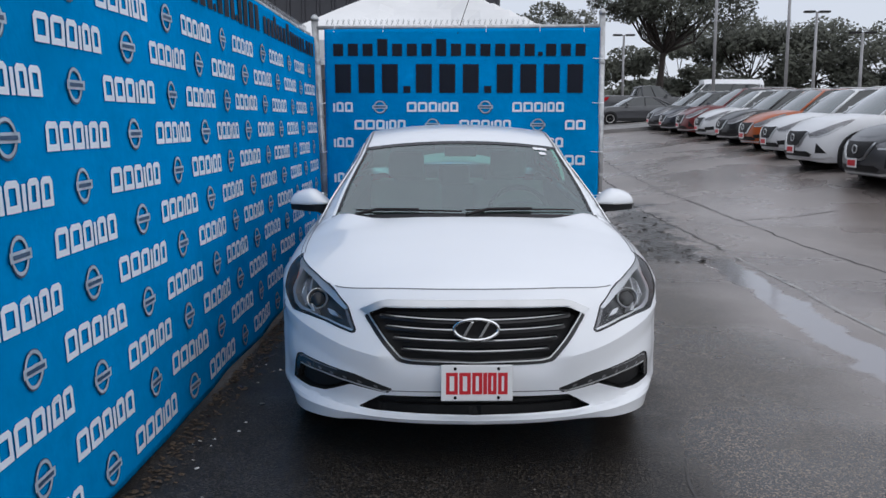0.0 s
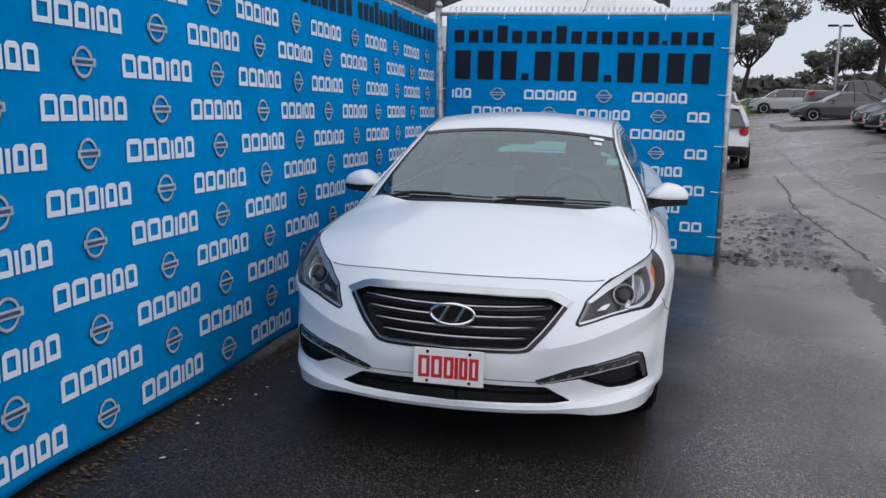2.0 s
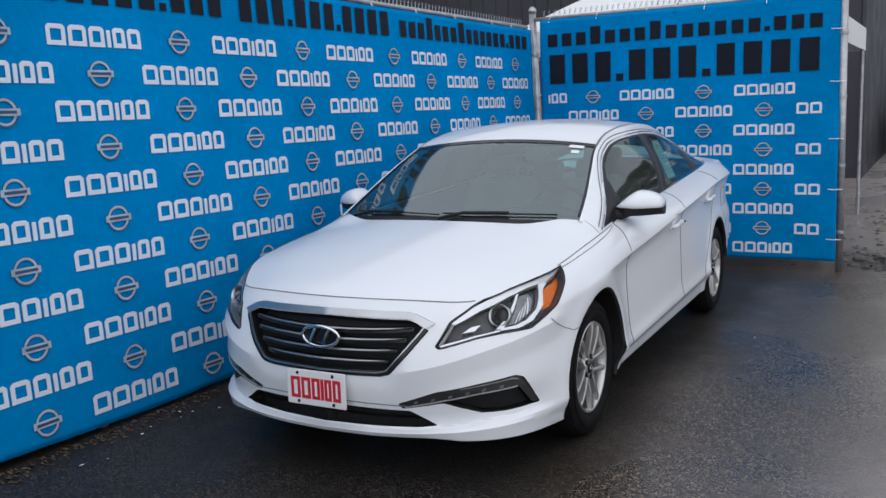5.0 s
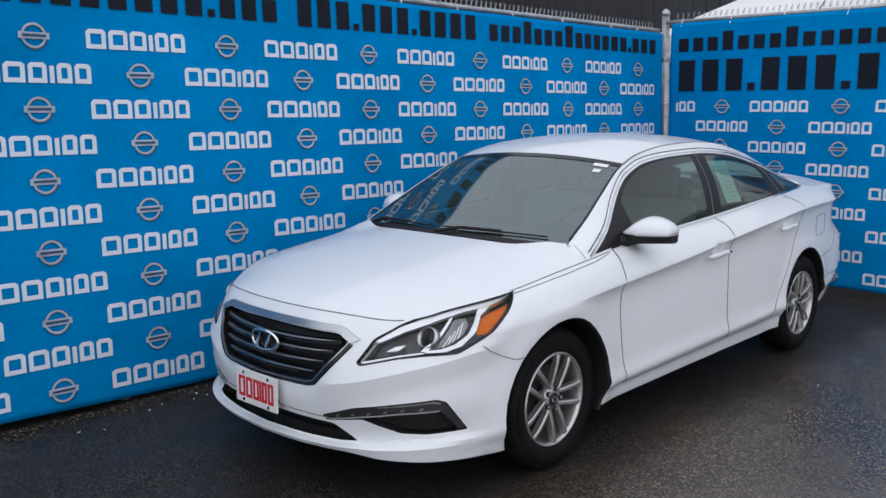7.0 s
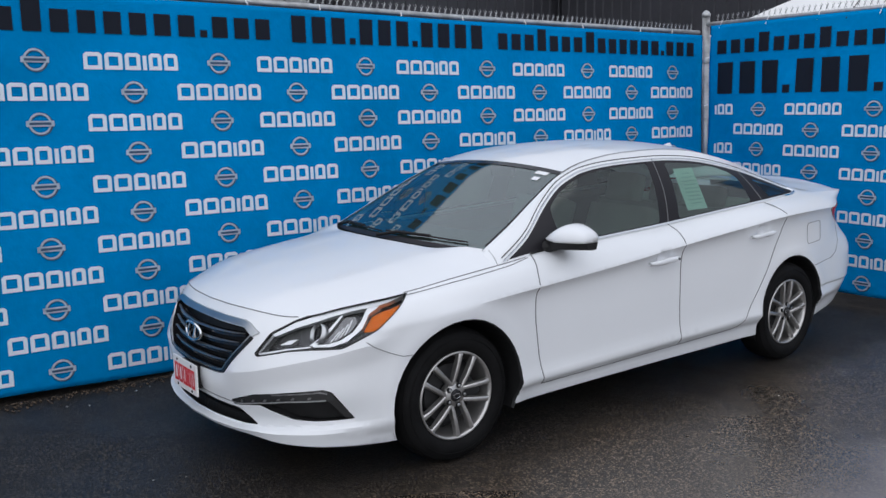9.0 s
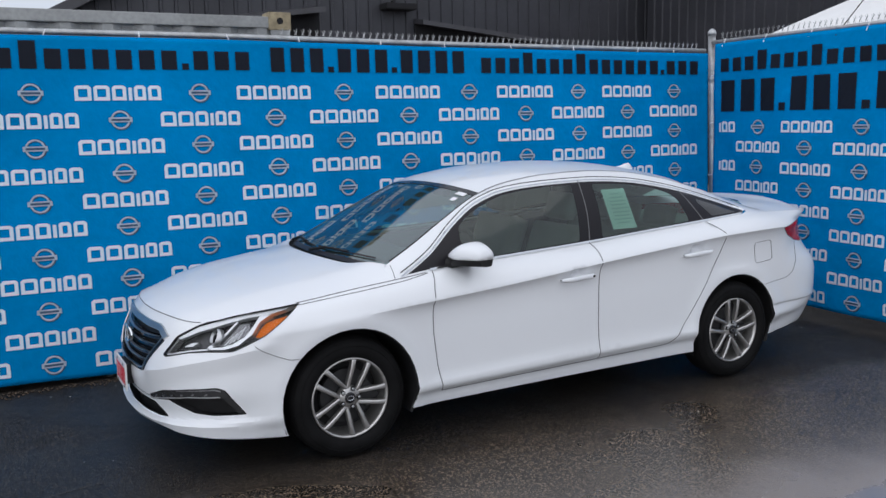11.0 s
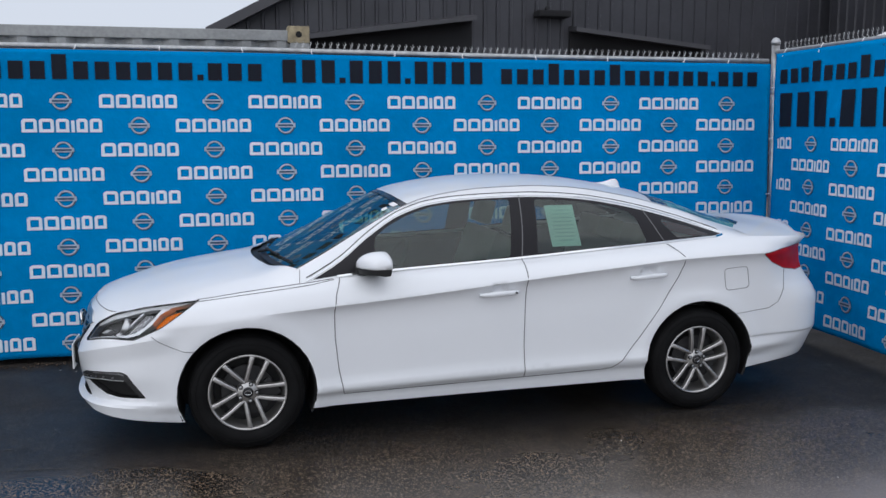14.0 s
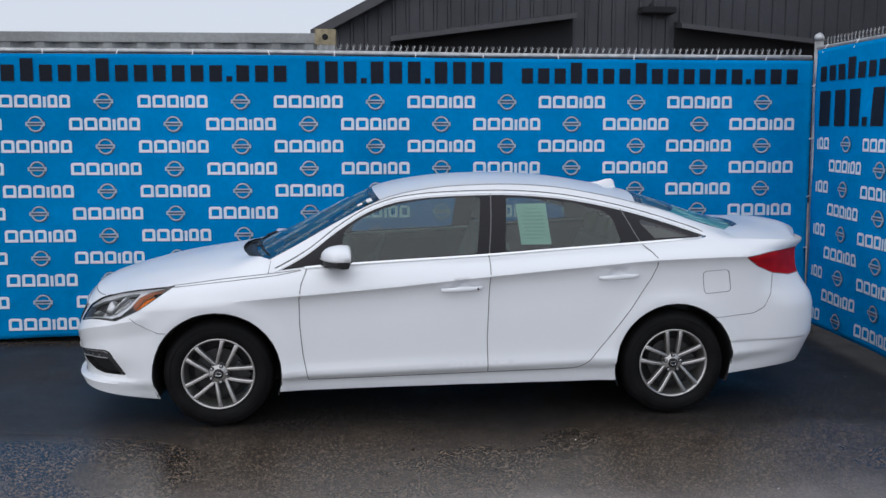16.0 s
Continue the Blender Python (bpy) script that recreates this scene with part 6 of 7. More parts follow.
# --- wheels ---
def wheel(x, y, side, turn=0.0):
    ob = new("wheel")
    ob.parent = sedan
    ob.matrix_basis = Matrix.Translation((x, y, 0.331)) @ Matrix.Diagonal((side, 1, 1, 1)) if side > 0 else Matrix.Translation((x, y, 0.331)) @ pose(0, 0, 0, 0, 0, 180)

    def lathe(prof, n=56):
        bm = bmesh.new()
        rings = [[bm.verts.new((h, r * math.cos(a), r * math.sin(a))) for a in (2 * math.pi * k / n for k in range(n))] for r, h in prof]
        for u, v in zip(rings, rings[1:]):
            for k in range(n):
                bm.faces.new((u[k], u[(k + 1) % n], v[(k + 1) % n], v[k]))
        bmesh.ops.recalc_face_normals(bm, faces=bm.faces[:])
        return bm
    # x = 0 is the outer face of the hub
    bm = lathe([(0.205, -0.17), (0.25, -0.185), (0.30, -0.178), (0.322, -0.155), (0.330, -0.12), (0.331, -0.09), (0.330, -0.045), (0.320, -0.008), (0.302, 0.012), (0.27, 0.022), (0.245, 0.02), (0.222, 0.006), (0.212, -0.008)])
    tyre = part("tyre", bm, RUBBER, ob, "", True)
    bm = bmesh.new()
    for r, h in ((0.314, 0.003), (0.283, 0.0205)):
        tube(bm, [(h, r * math.cos(a), r * math.sin(a)) for a in (2 * math.pi * k / 40 for k in range(41))], 0.0022, 5, cap=False)
    part("tyre_rib", bm, RUBBER, tyre, "", True)
    bm = lathe([(0.219, 0.004), (0.2165, 0.011), (0.209, 0.010), (0.203, -0.004), (0.198, -0.03), (0.192, -0.06), (0.19, -0.16)])
    rim = part("rim", bm, ALLOY, ob, "", True)
    bm = lathe([(0.06, -0.055), (0.145, -0.06), (0.148, -0.07), (0.148, -0.085)], 40)
    part("brake_disc", bm, BRAKE, ob)
    # an added dark disc stands for the shade behind the spokes
    bm = lathe([(0.0, -0.105), (0.19, -0.11)], 32)
    part("dark_backing", bm, PLASTIC, ob)
    bm = bmesh.new()
    box(bm, (-0.085, 0.03, -0.14), (-0.045, 0.135, -0.02), 0.012)
    bmesh.ops.rotate(bm, cent=(0, 0, 0), matrix=Matrix.Rotation(radians(40), 3, "X"), verts=bm.verts[:])
    part("brake_caliper", bm, BRAKE, ob)
    # five pairs of spokes
    for k in range(5):
        for d in (-1, 1):
            bm = bmesh.new()
            a0 = 2 * math.pi * k / 5 + math.pi / 2 + turn
            rows = []
            for r, w, h, t, aside in ((0.050, 0.0125, -0.006, 0.02, 0.028), (0.078, 0.0125, -0.001, 0.026, 0.031), (0.12, 0.0128, 0.005, 0.028, 0.036), (0.17, 0.0135, 0.008, 0.026, 0.041), (0.200, 0.016, 0.007, 0.02, 0.044), (0.210, 0.021, 0.004, 0.016, 0.0455)):
                a = a0 + d * math.asin(aside / r)
                c, s = math.cos(a), math.sin(a)
                q = []
                for e, hh in ((-1, h - t), (-0.8, h - 0.002), (-0.35, h + 0.002), (0.35, h + 0.002), (0.8, h - 0.002), (1, h - t)):
                    q.append(bm.verts.new((hh, r * c - s * w * e, r * s + c * w * e)))
                rows.append(q)
            for p, q in zip(rows, rows[1:]):
                for j in range(5):
                    bm.faces.new((p[j], q[j], q[j + 1], p[j + 1]))
            bm.faces.new(rows[-1])
            bmesh.ops.recalc_face_normals(bm, faces=bm.faces[:])
            part("spoke", bm, ALLOY, rim)
    bm = lathe([(0.0, -0.001), (0.052, -0.003), (0.060, -0.010), (0.062, -0.045)], 32)
    hub = part("hub", bm, ALLOY, ob, "", True)
    bm = lathe([(0.0, 0.008), (0.024, 0.007), (0.0295, 0.004), (0.0305, -0.003)], 24)
    part("hub_cap", bm, GLOSS_BLACK, hub)
    bm = bmesh.new()
    tube(bm, [(0.008, 0.019 * math.cos(a), 0.012 * math.sin(a)) for a in (2 * math.pi * j / 16 for j in range(17))], 0.0018, 5, cap=False)
    part("hub_mark", bm, CHROME, hub)
    for k in range(5):
        a = 2 * math.pi * k / 5 + math.pi / 2 + turn
        # a dark disc round each nut stands for the shade of its recess
        bm = bmesh.new()
        tube(bm, [(-0.006, 0.05 * math.cos(a), 0.05 * math.sin(a)), (0.0045, 0.05 * math.cos(a), 0.05 * math.sin(a))], 0.0125, 12)
        part("nut_well", bm, PLASTIC, hub)
        bm = bmesh.new()
        tube(bm, [(0.004, 0.05 * math.cos(a), 0.05 * math.sin(a)), (0.0075, 0.05 * math.cos(a), 0.05 * math.sin(a)), (0.009, 0.05 * math.cos(a), 0.05 * math.sin(a))], [0.0085, 0.0085, 0.005], 6)
        part("wheel_nut", bm, SATIN, hub)
    return ob


for y in (0.0, 2.80):
    wheel(0.862, y, 1, radians(-21) if y < 1 else 0.0)
    wheel(-0.862, y, -1)


# wheel housings, arch lips and the underside
def housing(cy):
    def make(bm):
        n = 28
        rows = []
        for k in range(n + 1):
            a = math.pi * (-0.12 + 1.24 * k / n)
            y, z = cy + 0.385 * math.cos(a), 0.335 + 0.385 * math.sin(a)
            xo = body(s_of_y(y), max(z, 0.23)).x - 0.002
            rows.append([bm.verts.new((xo, y, z)), bm.verts.new((xo - 0.012, cy + 0.374 * math.cos(a), 0.335 + 0.374 * math.sin(a))), bm.verts.new((0.55, cy + 0.374 * math.cos(a), 0.335 + 0.374 * math.sin(a)))])
        for p, q in zip(rows, rows[1:]):
            for j in range(2):
                bm.faces.new((p[j], p[j + 1], q[j + 1], q[j]))
        bm.faces.new([r[2] for r in rows])
    return make


for cy in (0.0, 2.80):
    sides("wheel_housing", housing(cy), PLASTIC)
bm = bmesh.new()
box(bm, (-0.5, -0.80, 0.20), (0.5, 3.55, 0.27), 0.01)
box(bm, (-0.84, 0.44, 0.235), (0.84, 2.32, 0.30), 0.01)
box(bm, (-0.54, -0.62, 0.26), (0.54, 3.5, 0.6))
part("underbody", bm, PLASTIC, sedan)

# --- cabin inside ---
def dash_top():
    bm = bmesh.new()
    rows = []
    for k in range(-12, 13):
        x = 0.66 * k / 12
        hump = 0.05 * math.exp(-((x - 0.36) / 0.16) ** 2)
        rows.append([bm.verts.new(p) for p in ((x, 0.30, 0.95), (x, 0.45, 0.985), (x, 0.72, 0.985 + hump), (x, 0.80, 0.95 + hump), (x, 0.82, 0.70), (x, 0.78, 0.40))])
    for a, b in zip(rows, rows[1:]):
        for j in range(5):
            bm.faces.new((a[j], b[j], b[j + 1], a[j + 1]))
    part("dashboard", bm, DASH, sedan, "", True)


dash_top()
bm = bmesh.new()
c, ax = Vector((0.36, 0.93, 0.93)), Vector((0, 0.88, -0.45)).normalized()
q = ax.to_track_quat("Z", "Y")
tube(bm, [c + q @ Vector((0.185 * math.cos(a), 0.185 * math.sin(a), 0)) for a in (2 * math.pi * k / 28 for k in range(29))], 0.015, 8, cap=False)
box(bm, (0.30, 0.905, 0.88), (0.42, 0.945, 0.97), 0.02)
for a in (0.1, math.pi - 0.1, -math.pi / 2):
    tube(bm, [c, c + q @ Vector((0.18 * math.cos(a), 0.18 * math.sin(a), 0))], 0.014, 6)
part("steering_wheel", bm, DASH, sedan, "", True)


def seat(x, y, rear=False):
    ob = new("rear_seat" if rear else "front_seat")
    ob.parent = sedan
    w = 0.62 if rear else 0.25
    bm = bmesh.new()
    box(bm, (x - w, y - 0.25, 0.42), (x + w, y + 0.25, 0.58), 0.06)
    part("cushion", bm, SEAT, ob, "", True)
    bm = bmesh.new()
    box(bm, (x - w, -0.07, 0.0), (x + w, 0.07, 0.60 if not rear else 0.50), 0.055)
    bmesh.ops.transform(bm, matrix=pose(0, y + 0.27, 0.52, -20), verts=bm.verts[:])
    part("backrest", bm, SEAT, ob, "", True)
    for hx in ([x] if not rear else [-0.36, 0.0, 0.36]):
        bm = bmesh.new()
        box(bm, (hx - 0.125, -0.05, 0.62 if not rear else 0.51), (hx + 0.125, 0.05, 0.80 if not rear else 0.66), 0.045)
        bmesh.ops.transform(bm, matrix=pose(0, y + 0.27, 0.52, -16), verts=bm.verts[:])
        part("headrest", bm, SEAT, ob, "", True)


seat(0.36, 1.28)
seat(-0.36, 1.28)
seat(0.0, 2.16, True)
bm = bmesh.new()
box(bm, (-0.62, 2.55, 0.98), (0.62, 3.2, 1.02), 0.01)
part("parcel_shelf", bm, SEAT, sedan)
arch_patch("headliner", WS1 + 0.03, RW0 - 0.02, LINER, -0.96, 0.96, off=-0.035)


def inner_door(bm):
    rows = []
    for y in np.linspace(0.55, 2.95, 14):
        y = float(y)
        rows.append([bm.verts.new((waist(y) - 0.05, y, Z_TOP(y) - 0.004)), bm.verts.new((waist(y) - 0.09, y, Z_TOP(y) - 0.05)), bm.verts.new((waist(y) - 0.08, y, 0.4))])
    for a, b in zip(rows, rows[1:]):
        for j in range(2):
            bm.faces.new((a[j], b[j], b[j + 1], a[j + 1]))


sides("door_lining", inner_door, DASH)
bm = bmesh.new()
box(bm, (-0.1, -0.02, -0.03), (0.1, 0.01, 0.03), 0.012)
bmesh.ops.transform(bm, matrix=Matrix.Translation((0.0, 1.05, 1.315)), verts=bm.verts[:])
part("inner_mirror", bm, PLASTIC, sedan, "", True)
for sg in (-1, 1):
    bm = bmesh.new()
    box(bm, (sg * 0.35 - 0.19, 1.0, 1.335), (sg * 0.35 + 0.19, 1.16, 1.35), 0.006)
    part("sun_visor", bm, LINER, sedan)


# --- papers on the glass ---
def on_cabin(y, z, off):
    return cabin_x(y, z, off)


def sheet_on_window(y0, y1, z0, z1, slope):
    ob = pieces("window_sheet", [on_cabin(y + slope * (z1 - z), z, -0.006) for z in (z0, z1) for y in (y0, y1)], [(0, 1, 3, 2)], PAPER, sedan, "pale green sheet stuck inside the rear side window")
    for k, w in enumerate((0.4, 0.55, 0.7, 0.65, 0.75, 0.7, 0.6, 0.72, 0.5)):
        z = z1 - 0.03 - 0.022 * k
        m = (y0 + y1) / 2 + slope * (z1 - z)
        h = (y1 - y0) / 2 * w
        pieces("printed_line", [on_cabin(y, zz, -0.0048) for zz in (z - 0.004, z + 0.004) for y in (m - h, m + h)], [(0, 1, 3, 2)], GREY_INK, ob)


sheet_on_window(1.825, 2.015, 1.078, 1.322, 0.08)


def on_screen(u0, u1, y0, y1, mat, name):
    n = 4
    vs = []
    for y in (y0, y1):
        for k in range(n + 1):
            u = u0 + (u1 - u0) * k / n
            vs.append(arch_at(y, u) - arch_normal(y, u) * 0.0005)
    pieces(name, vs, [(k, k + 1, n + 2 + k, n + 1 + k) for k in range(n)], mat, sedan)


on_screen(0.73, 0.87, 0.918, 0.948, STICKER, "windscreen_sticker")
on_screen(0.77, 0.84, 0.862, 0.892, STICKER, "windscreen_sticker")


# ---- ground details ----
def strip_on_ground(name, line, width, mat, lift=0.004, label="", kind="structure"):
    pts = refine(line, 0.4)
    verts, faces = [], []
    for k, (x, y) in enumerate(pts):
        a, b = pts[max(k - 1, 0)], pts[min(k + 1, len(pts) - 1)]
        d = Vector((b[0] - a[0], b[1] - a[1])).normalized()
        w = width * (0.7 + 0.6 * random.random()) / 2
        for sg in (-1, 1):
            px, py = x - d.y * w * sg, y + d.x * w * sg
            verts.append((px, py, rise(px, py) + lift))
        if k:
            faces.append((2 * k - 2, 2 * k - 1, 2 * k + 1, 2 * k))
    tagged(pieces(name, verts, faces, mat), label, "crack", kind=kind)


JOINT = material("tar_joint", (0.05, 0.046, 0.044), 0.6, var=0.2, scale=6)
SILT = material("wet_silt", (0.045, 0.042, 0.04), 0.35, var=0.35, scale=4, bump=0.01, bump_scale=14, rvar=0.2)
OLD_LINE = material("worn_white_line", (0.30, 0.295, 0.29), 0.6, var=0.4, scale=7)


def wobble(x0, y0, x1, y1, n, amp):
    return [(x0 + (x1 - x0) * k / n + amp * (random.random() - 0.5), y0 + (y1 - y0) * k / n) for k in range(n + 1)]


def ragged(line, amp):
    """A line broken into short, slightly shaken steps."""
    return [(x + amp * (random.random() - 0.5), y + 0.5 * amp * (random.random() - 0.5)) for x, y in refine(line, 0.22)]


strip_on_ground("pavement_joint", ragged([(4.3, 2.6), (4.26, 4.4), (4.23, 5.84), (4.2, 7.6), (3.92, 9.34), (3.74, 11.5), (3.9, 16), (4.4, 27)], 0.05), 0.022, JOINT, 0.004, "dark tarred pavement joint")
strip_on_ground("pavement_joint", ragged([(3.13, 5.8), (3.13, 7.08), (3.02, 8.47), (2.93, 10.1), (3.1, 12.2), (3.3, 16)], 0.06), 0.03, JOINT, 0.004, "dark tarred pavement joint")
strip_on_ground("pavement_joint", ragged([(4.1, 8.36), (4.87, 8.44), (5.6, 8.7)], 0.05), 0.018, JOINT, 0.004, "dark tarred pavement joint")
strip_on_ground("worn_line", ragged([(3.02, 0.9), (3.01, 1.65), (3.0, 2.26), (3.06, 3.32), (3.09, 5.37)], 0.012), 0.04, OLD_LINE, 0.004, "worn white painted line")
strip_on_ground("asphalt_crack", wobble(0.98, -0.75, 0.80, -1.7, 9, 0.05), 0.011, JOINT, 0.003, "fine dark crack in asphalt")
strip_on_ground("asphalt_crack", wobble(0.55, -1.2, 0.62, -2.4, 9, 0.06), 0.012, JOINT, 0.003, "fine dark crack in asphalt")


def scatter(name, count, place, size, mat, label, category):
    """Small flat crumbs strewn about, past counting."""
    verts, faces = [], []
    for _ in range(count):
        x, y = place()
        z = rise(x, y)
        r = size * (0.4 + random.random())
        a = random.random() * 6.28
        tilt = random.random() * 0.7
        b = len(verts)
        for k in range(5):
            t = a + 2 * math.pi * k / 5
            verts.append((x + r * math.cos(t), y + r * 0.6 * math.sin(t), z + 0.004 + r * tilt * (0.5 + 0.5 * math.cos(t - a))))
        verts.append((x, y, z + 0.004 + r * 0.5))
        faces += [(b + k, b + (k + 1) % 5, b + 5) for k in range(5)]
    tagged(pieces(name, verts, faces, mat), label, category, kind="stuff")


scatter("leaf_litter", 1500, lambda: (-1.40 + abs(random.gauss(0, 0.075)), random.uniform(-4, 4.6)), 0.013, GRIT, "brown leaf litter along the foot of the banner", "leaf litter")
scatter("pale_litter", 46, lambda: (-1.33 + abs(random.gauss(0, 0.14)), random.uniform(-3, 4.4)), 0.013, LITTER, "pale scraps along the foot of the banner", "litter")
scatter("pale_litter", 30, lambda: (random.uniform(-1.2, 6), random.uniform(-3.2, 4.6)), 0.007, LITTER, "tiny pale specks on the asphalt", "litter")
scatter("mud_crumbs", 420, lambda: (random.gauss(2.1, 0.42), random.uniform(4.9, 9.5)), 0.03, SILT, "crumbs of wet mud beside the fence", "mud")
scatter("mud_crumbs", 40, lambda: (random.gauss(1.7, 0.16), random.uniform(4.95, 5.8)), 0.05, SILT, "crumbs of wet mud beside the fence", "mud")


def kerb_island():
    """A low island whose kerb follows the slope of the lot."""
    ob = thing("kerb_island", "low pale concrete kerb island", "kerb", kind="structure")

    def slab(name, x0, x1, y0, y1, up, nx, ny):
        bm = bmesh.new()
        grid = [[(x0 + (x1 - x0) * i / nx, y0 + (y1 - y0) * j / ny) for j in range(ny + 1)] for i in range(nx + 1)]
        top = [[bm.verts.new((x, y, rise(x, y) + up)) for x, y in row] for row in grid]
        low = [[bm.verts.new((x, y, rise(x, y) - 0.3)) for x, y in row] for row in grid]
        for i in range(nx):
            for j in range(ny):
                bm.faces.new((top[i][j], top[i + 1][j], top[i + 1][j + 1], top[i][j + 1]))
        for i in range(nx):
            for j in (0, ny):
                bm.faces.new((top[i][j], low[i][j], low[i + 1][j], top[i + 1][j]))
        for j in range(ny):
            for i in (0, nx):
                bm.faces.new((top[i][j], low[i][j], low[i][j + 1], top[i][j + 1]))
        bmesh.ops.recalc_face_normals(bm, faces=bm.faces[:])
        part(name, bm, CONCRETE, ob)

    slab("kerb", 5.6, 10.5, 33.2, 33.5, 0.15, 10, 1)
    slab("kerb", 5.6, 5.9, 33.5, 37.5, 0.15, 1, 6)
    slab("kerb", 5.6, 10.5, 37.5, 37.8, 0.15, 10, 1)
    slab("island_top", 5.9, 10.5, 33.5, 37.5, 0.12, 8, 6)


kerb_island()


# ---- bollard ----
bollard = thing("bollard", "yellow painted steel bollard with a domed top", "bollard", (1.47, 12.6, rise(1.47, 12.6)))
bm = bmesh.new()
tube(bm, [(0, 0, -0.05), (0, 0, 1.32), (0, 0, 1.39), (0, 0, 1.43), (0, 0, 1.445)], [0.085, 0.085, 0.075, 0.045, 0.01], 18)
part("pipe", bm, YELLOW, bollard, "", True)
bm = bmesh.new()
tube(bm, [(0, 0, -0.02), (0, 0, 0.02)], 0.16, 16)
part("footing", bm, CONCRETE, bollard)


# ---- parked cars ----
def coat(name, color):
    return material(name, color, 0.3, coat=0.5, var=0.03, scale=2)


FAR_GLASS = material("dark_car_glass", (0.03, 0.036, 0.038), 0.05, spec=0.8)
# screens get a paler base than side glass, part of the mirrored sky
FAR_SCREEN = material("sky_lit_car_glass", (0.10, 0.12, 0.12), 0.06, spec=1.0, coat=1.0)
LAMP_PALE = material("pale_lamp", (0.55, 0.57, 0.6), 0.12, coat=1.0)


def loft(bm, rings, close=True):
    rows = [[bm.verts.new(p) for p in r] for r in rings]
    n = len(rows[0])
    for a, b in zip(rows, rows[1:]):
        for j in range(n if close else n - 1):
            bm.faces.new((a[j], a[(j + 1) % n], b[(j + 1) % n], b[j]))
    if close:
        bm.faces.new(rows[0][::-1])
        bm.faces.new(rows[-1])
    bmesh.ops.recalc_face_normals(bm, faces=bm.faces[:])


FAR_WHEEL = {}


def far_wheel(parent, x, y, r):
    ob = new("wheel")
    ob.parent = parent
    ob.matrix_basis = Matrix.Translation((x, y, r)) @ pose(0, 0, 0, 0, 0, 0 if x > 0 else 180)
    if r not in FAR_WHEEL:
        def spun(prof, n=20):
            bm = bmesh.new()
            rings = [[(h, q * math.cos(a), q * math.sin(a)) for a in (2 * math.pi * k / n for k in range(n))] for q, h in prof]
            loft(bm, rings)
            me = bpy.data.meshes.new("wheel_part")
            bm.to_mesh(me)
            bm.free()
            return me
        tyre = spun([(r * 0.62, -0.2), (r * 0.97, -0.19), (r, -0.1), (r * 0.97, -0.02), (r * 0.66, 0.0)])
        tyre.materials.append(RUBBER)
        rim = spun([(r * 0.66, -0.1), (r * 0.66, 0.004), (r * 0.58, 0.002), (r * 0.5, -0.03), (r * 0.2, -0.02), (r * 0.12, 0.0)])
        rim.materials.append(ALLOY)
        FAR_WHEEL[r] = (tyre, rim)
    for nm, me in zip(("tyre", "rim"), FAR_WHEEL[r]):
        o = new(nm, me)
        o.parent = ob


STYLES = {
    # height, length, half width, wheel radius, nose edge, cowl height, cowl place, belt, glass end, roof start, roof end
    "suv": (1.69, 4.7, 0.945, 0.37, 0.84, 1.08, 1.18, 1.10, 0.10, 0.80, 0.62),
    "crossover": (1.59, 4.3, 0.88, 0.34, 0.80, 1.02, 1.02, 1.06, 0.10, 0.72, 0.50),
    "sedan": (1.45, 4.85, 0.91, 0.325, 0.70, 0.93, 1.28, 0.98, 0.70, 0.85, 0.85),
    "pickup": (1.86, 5.6, 0.97, 0.38, 1.02, 1.18, 1.40, 1.22, 2.0, 0.75, 0.25),
    "van": (2.35, 5.6, 0.99, 0.35, 0.95, 1.30, 0.85, 1.45, 0.08, 0.75, 0.12),
}


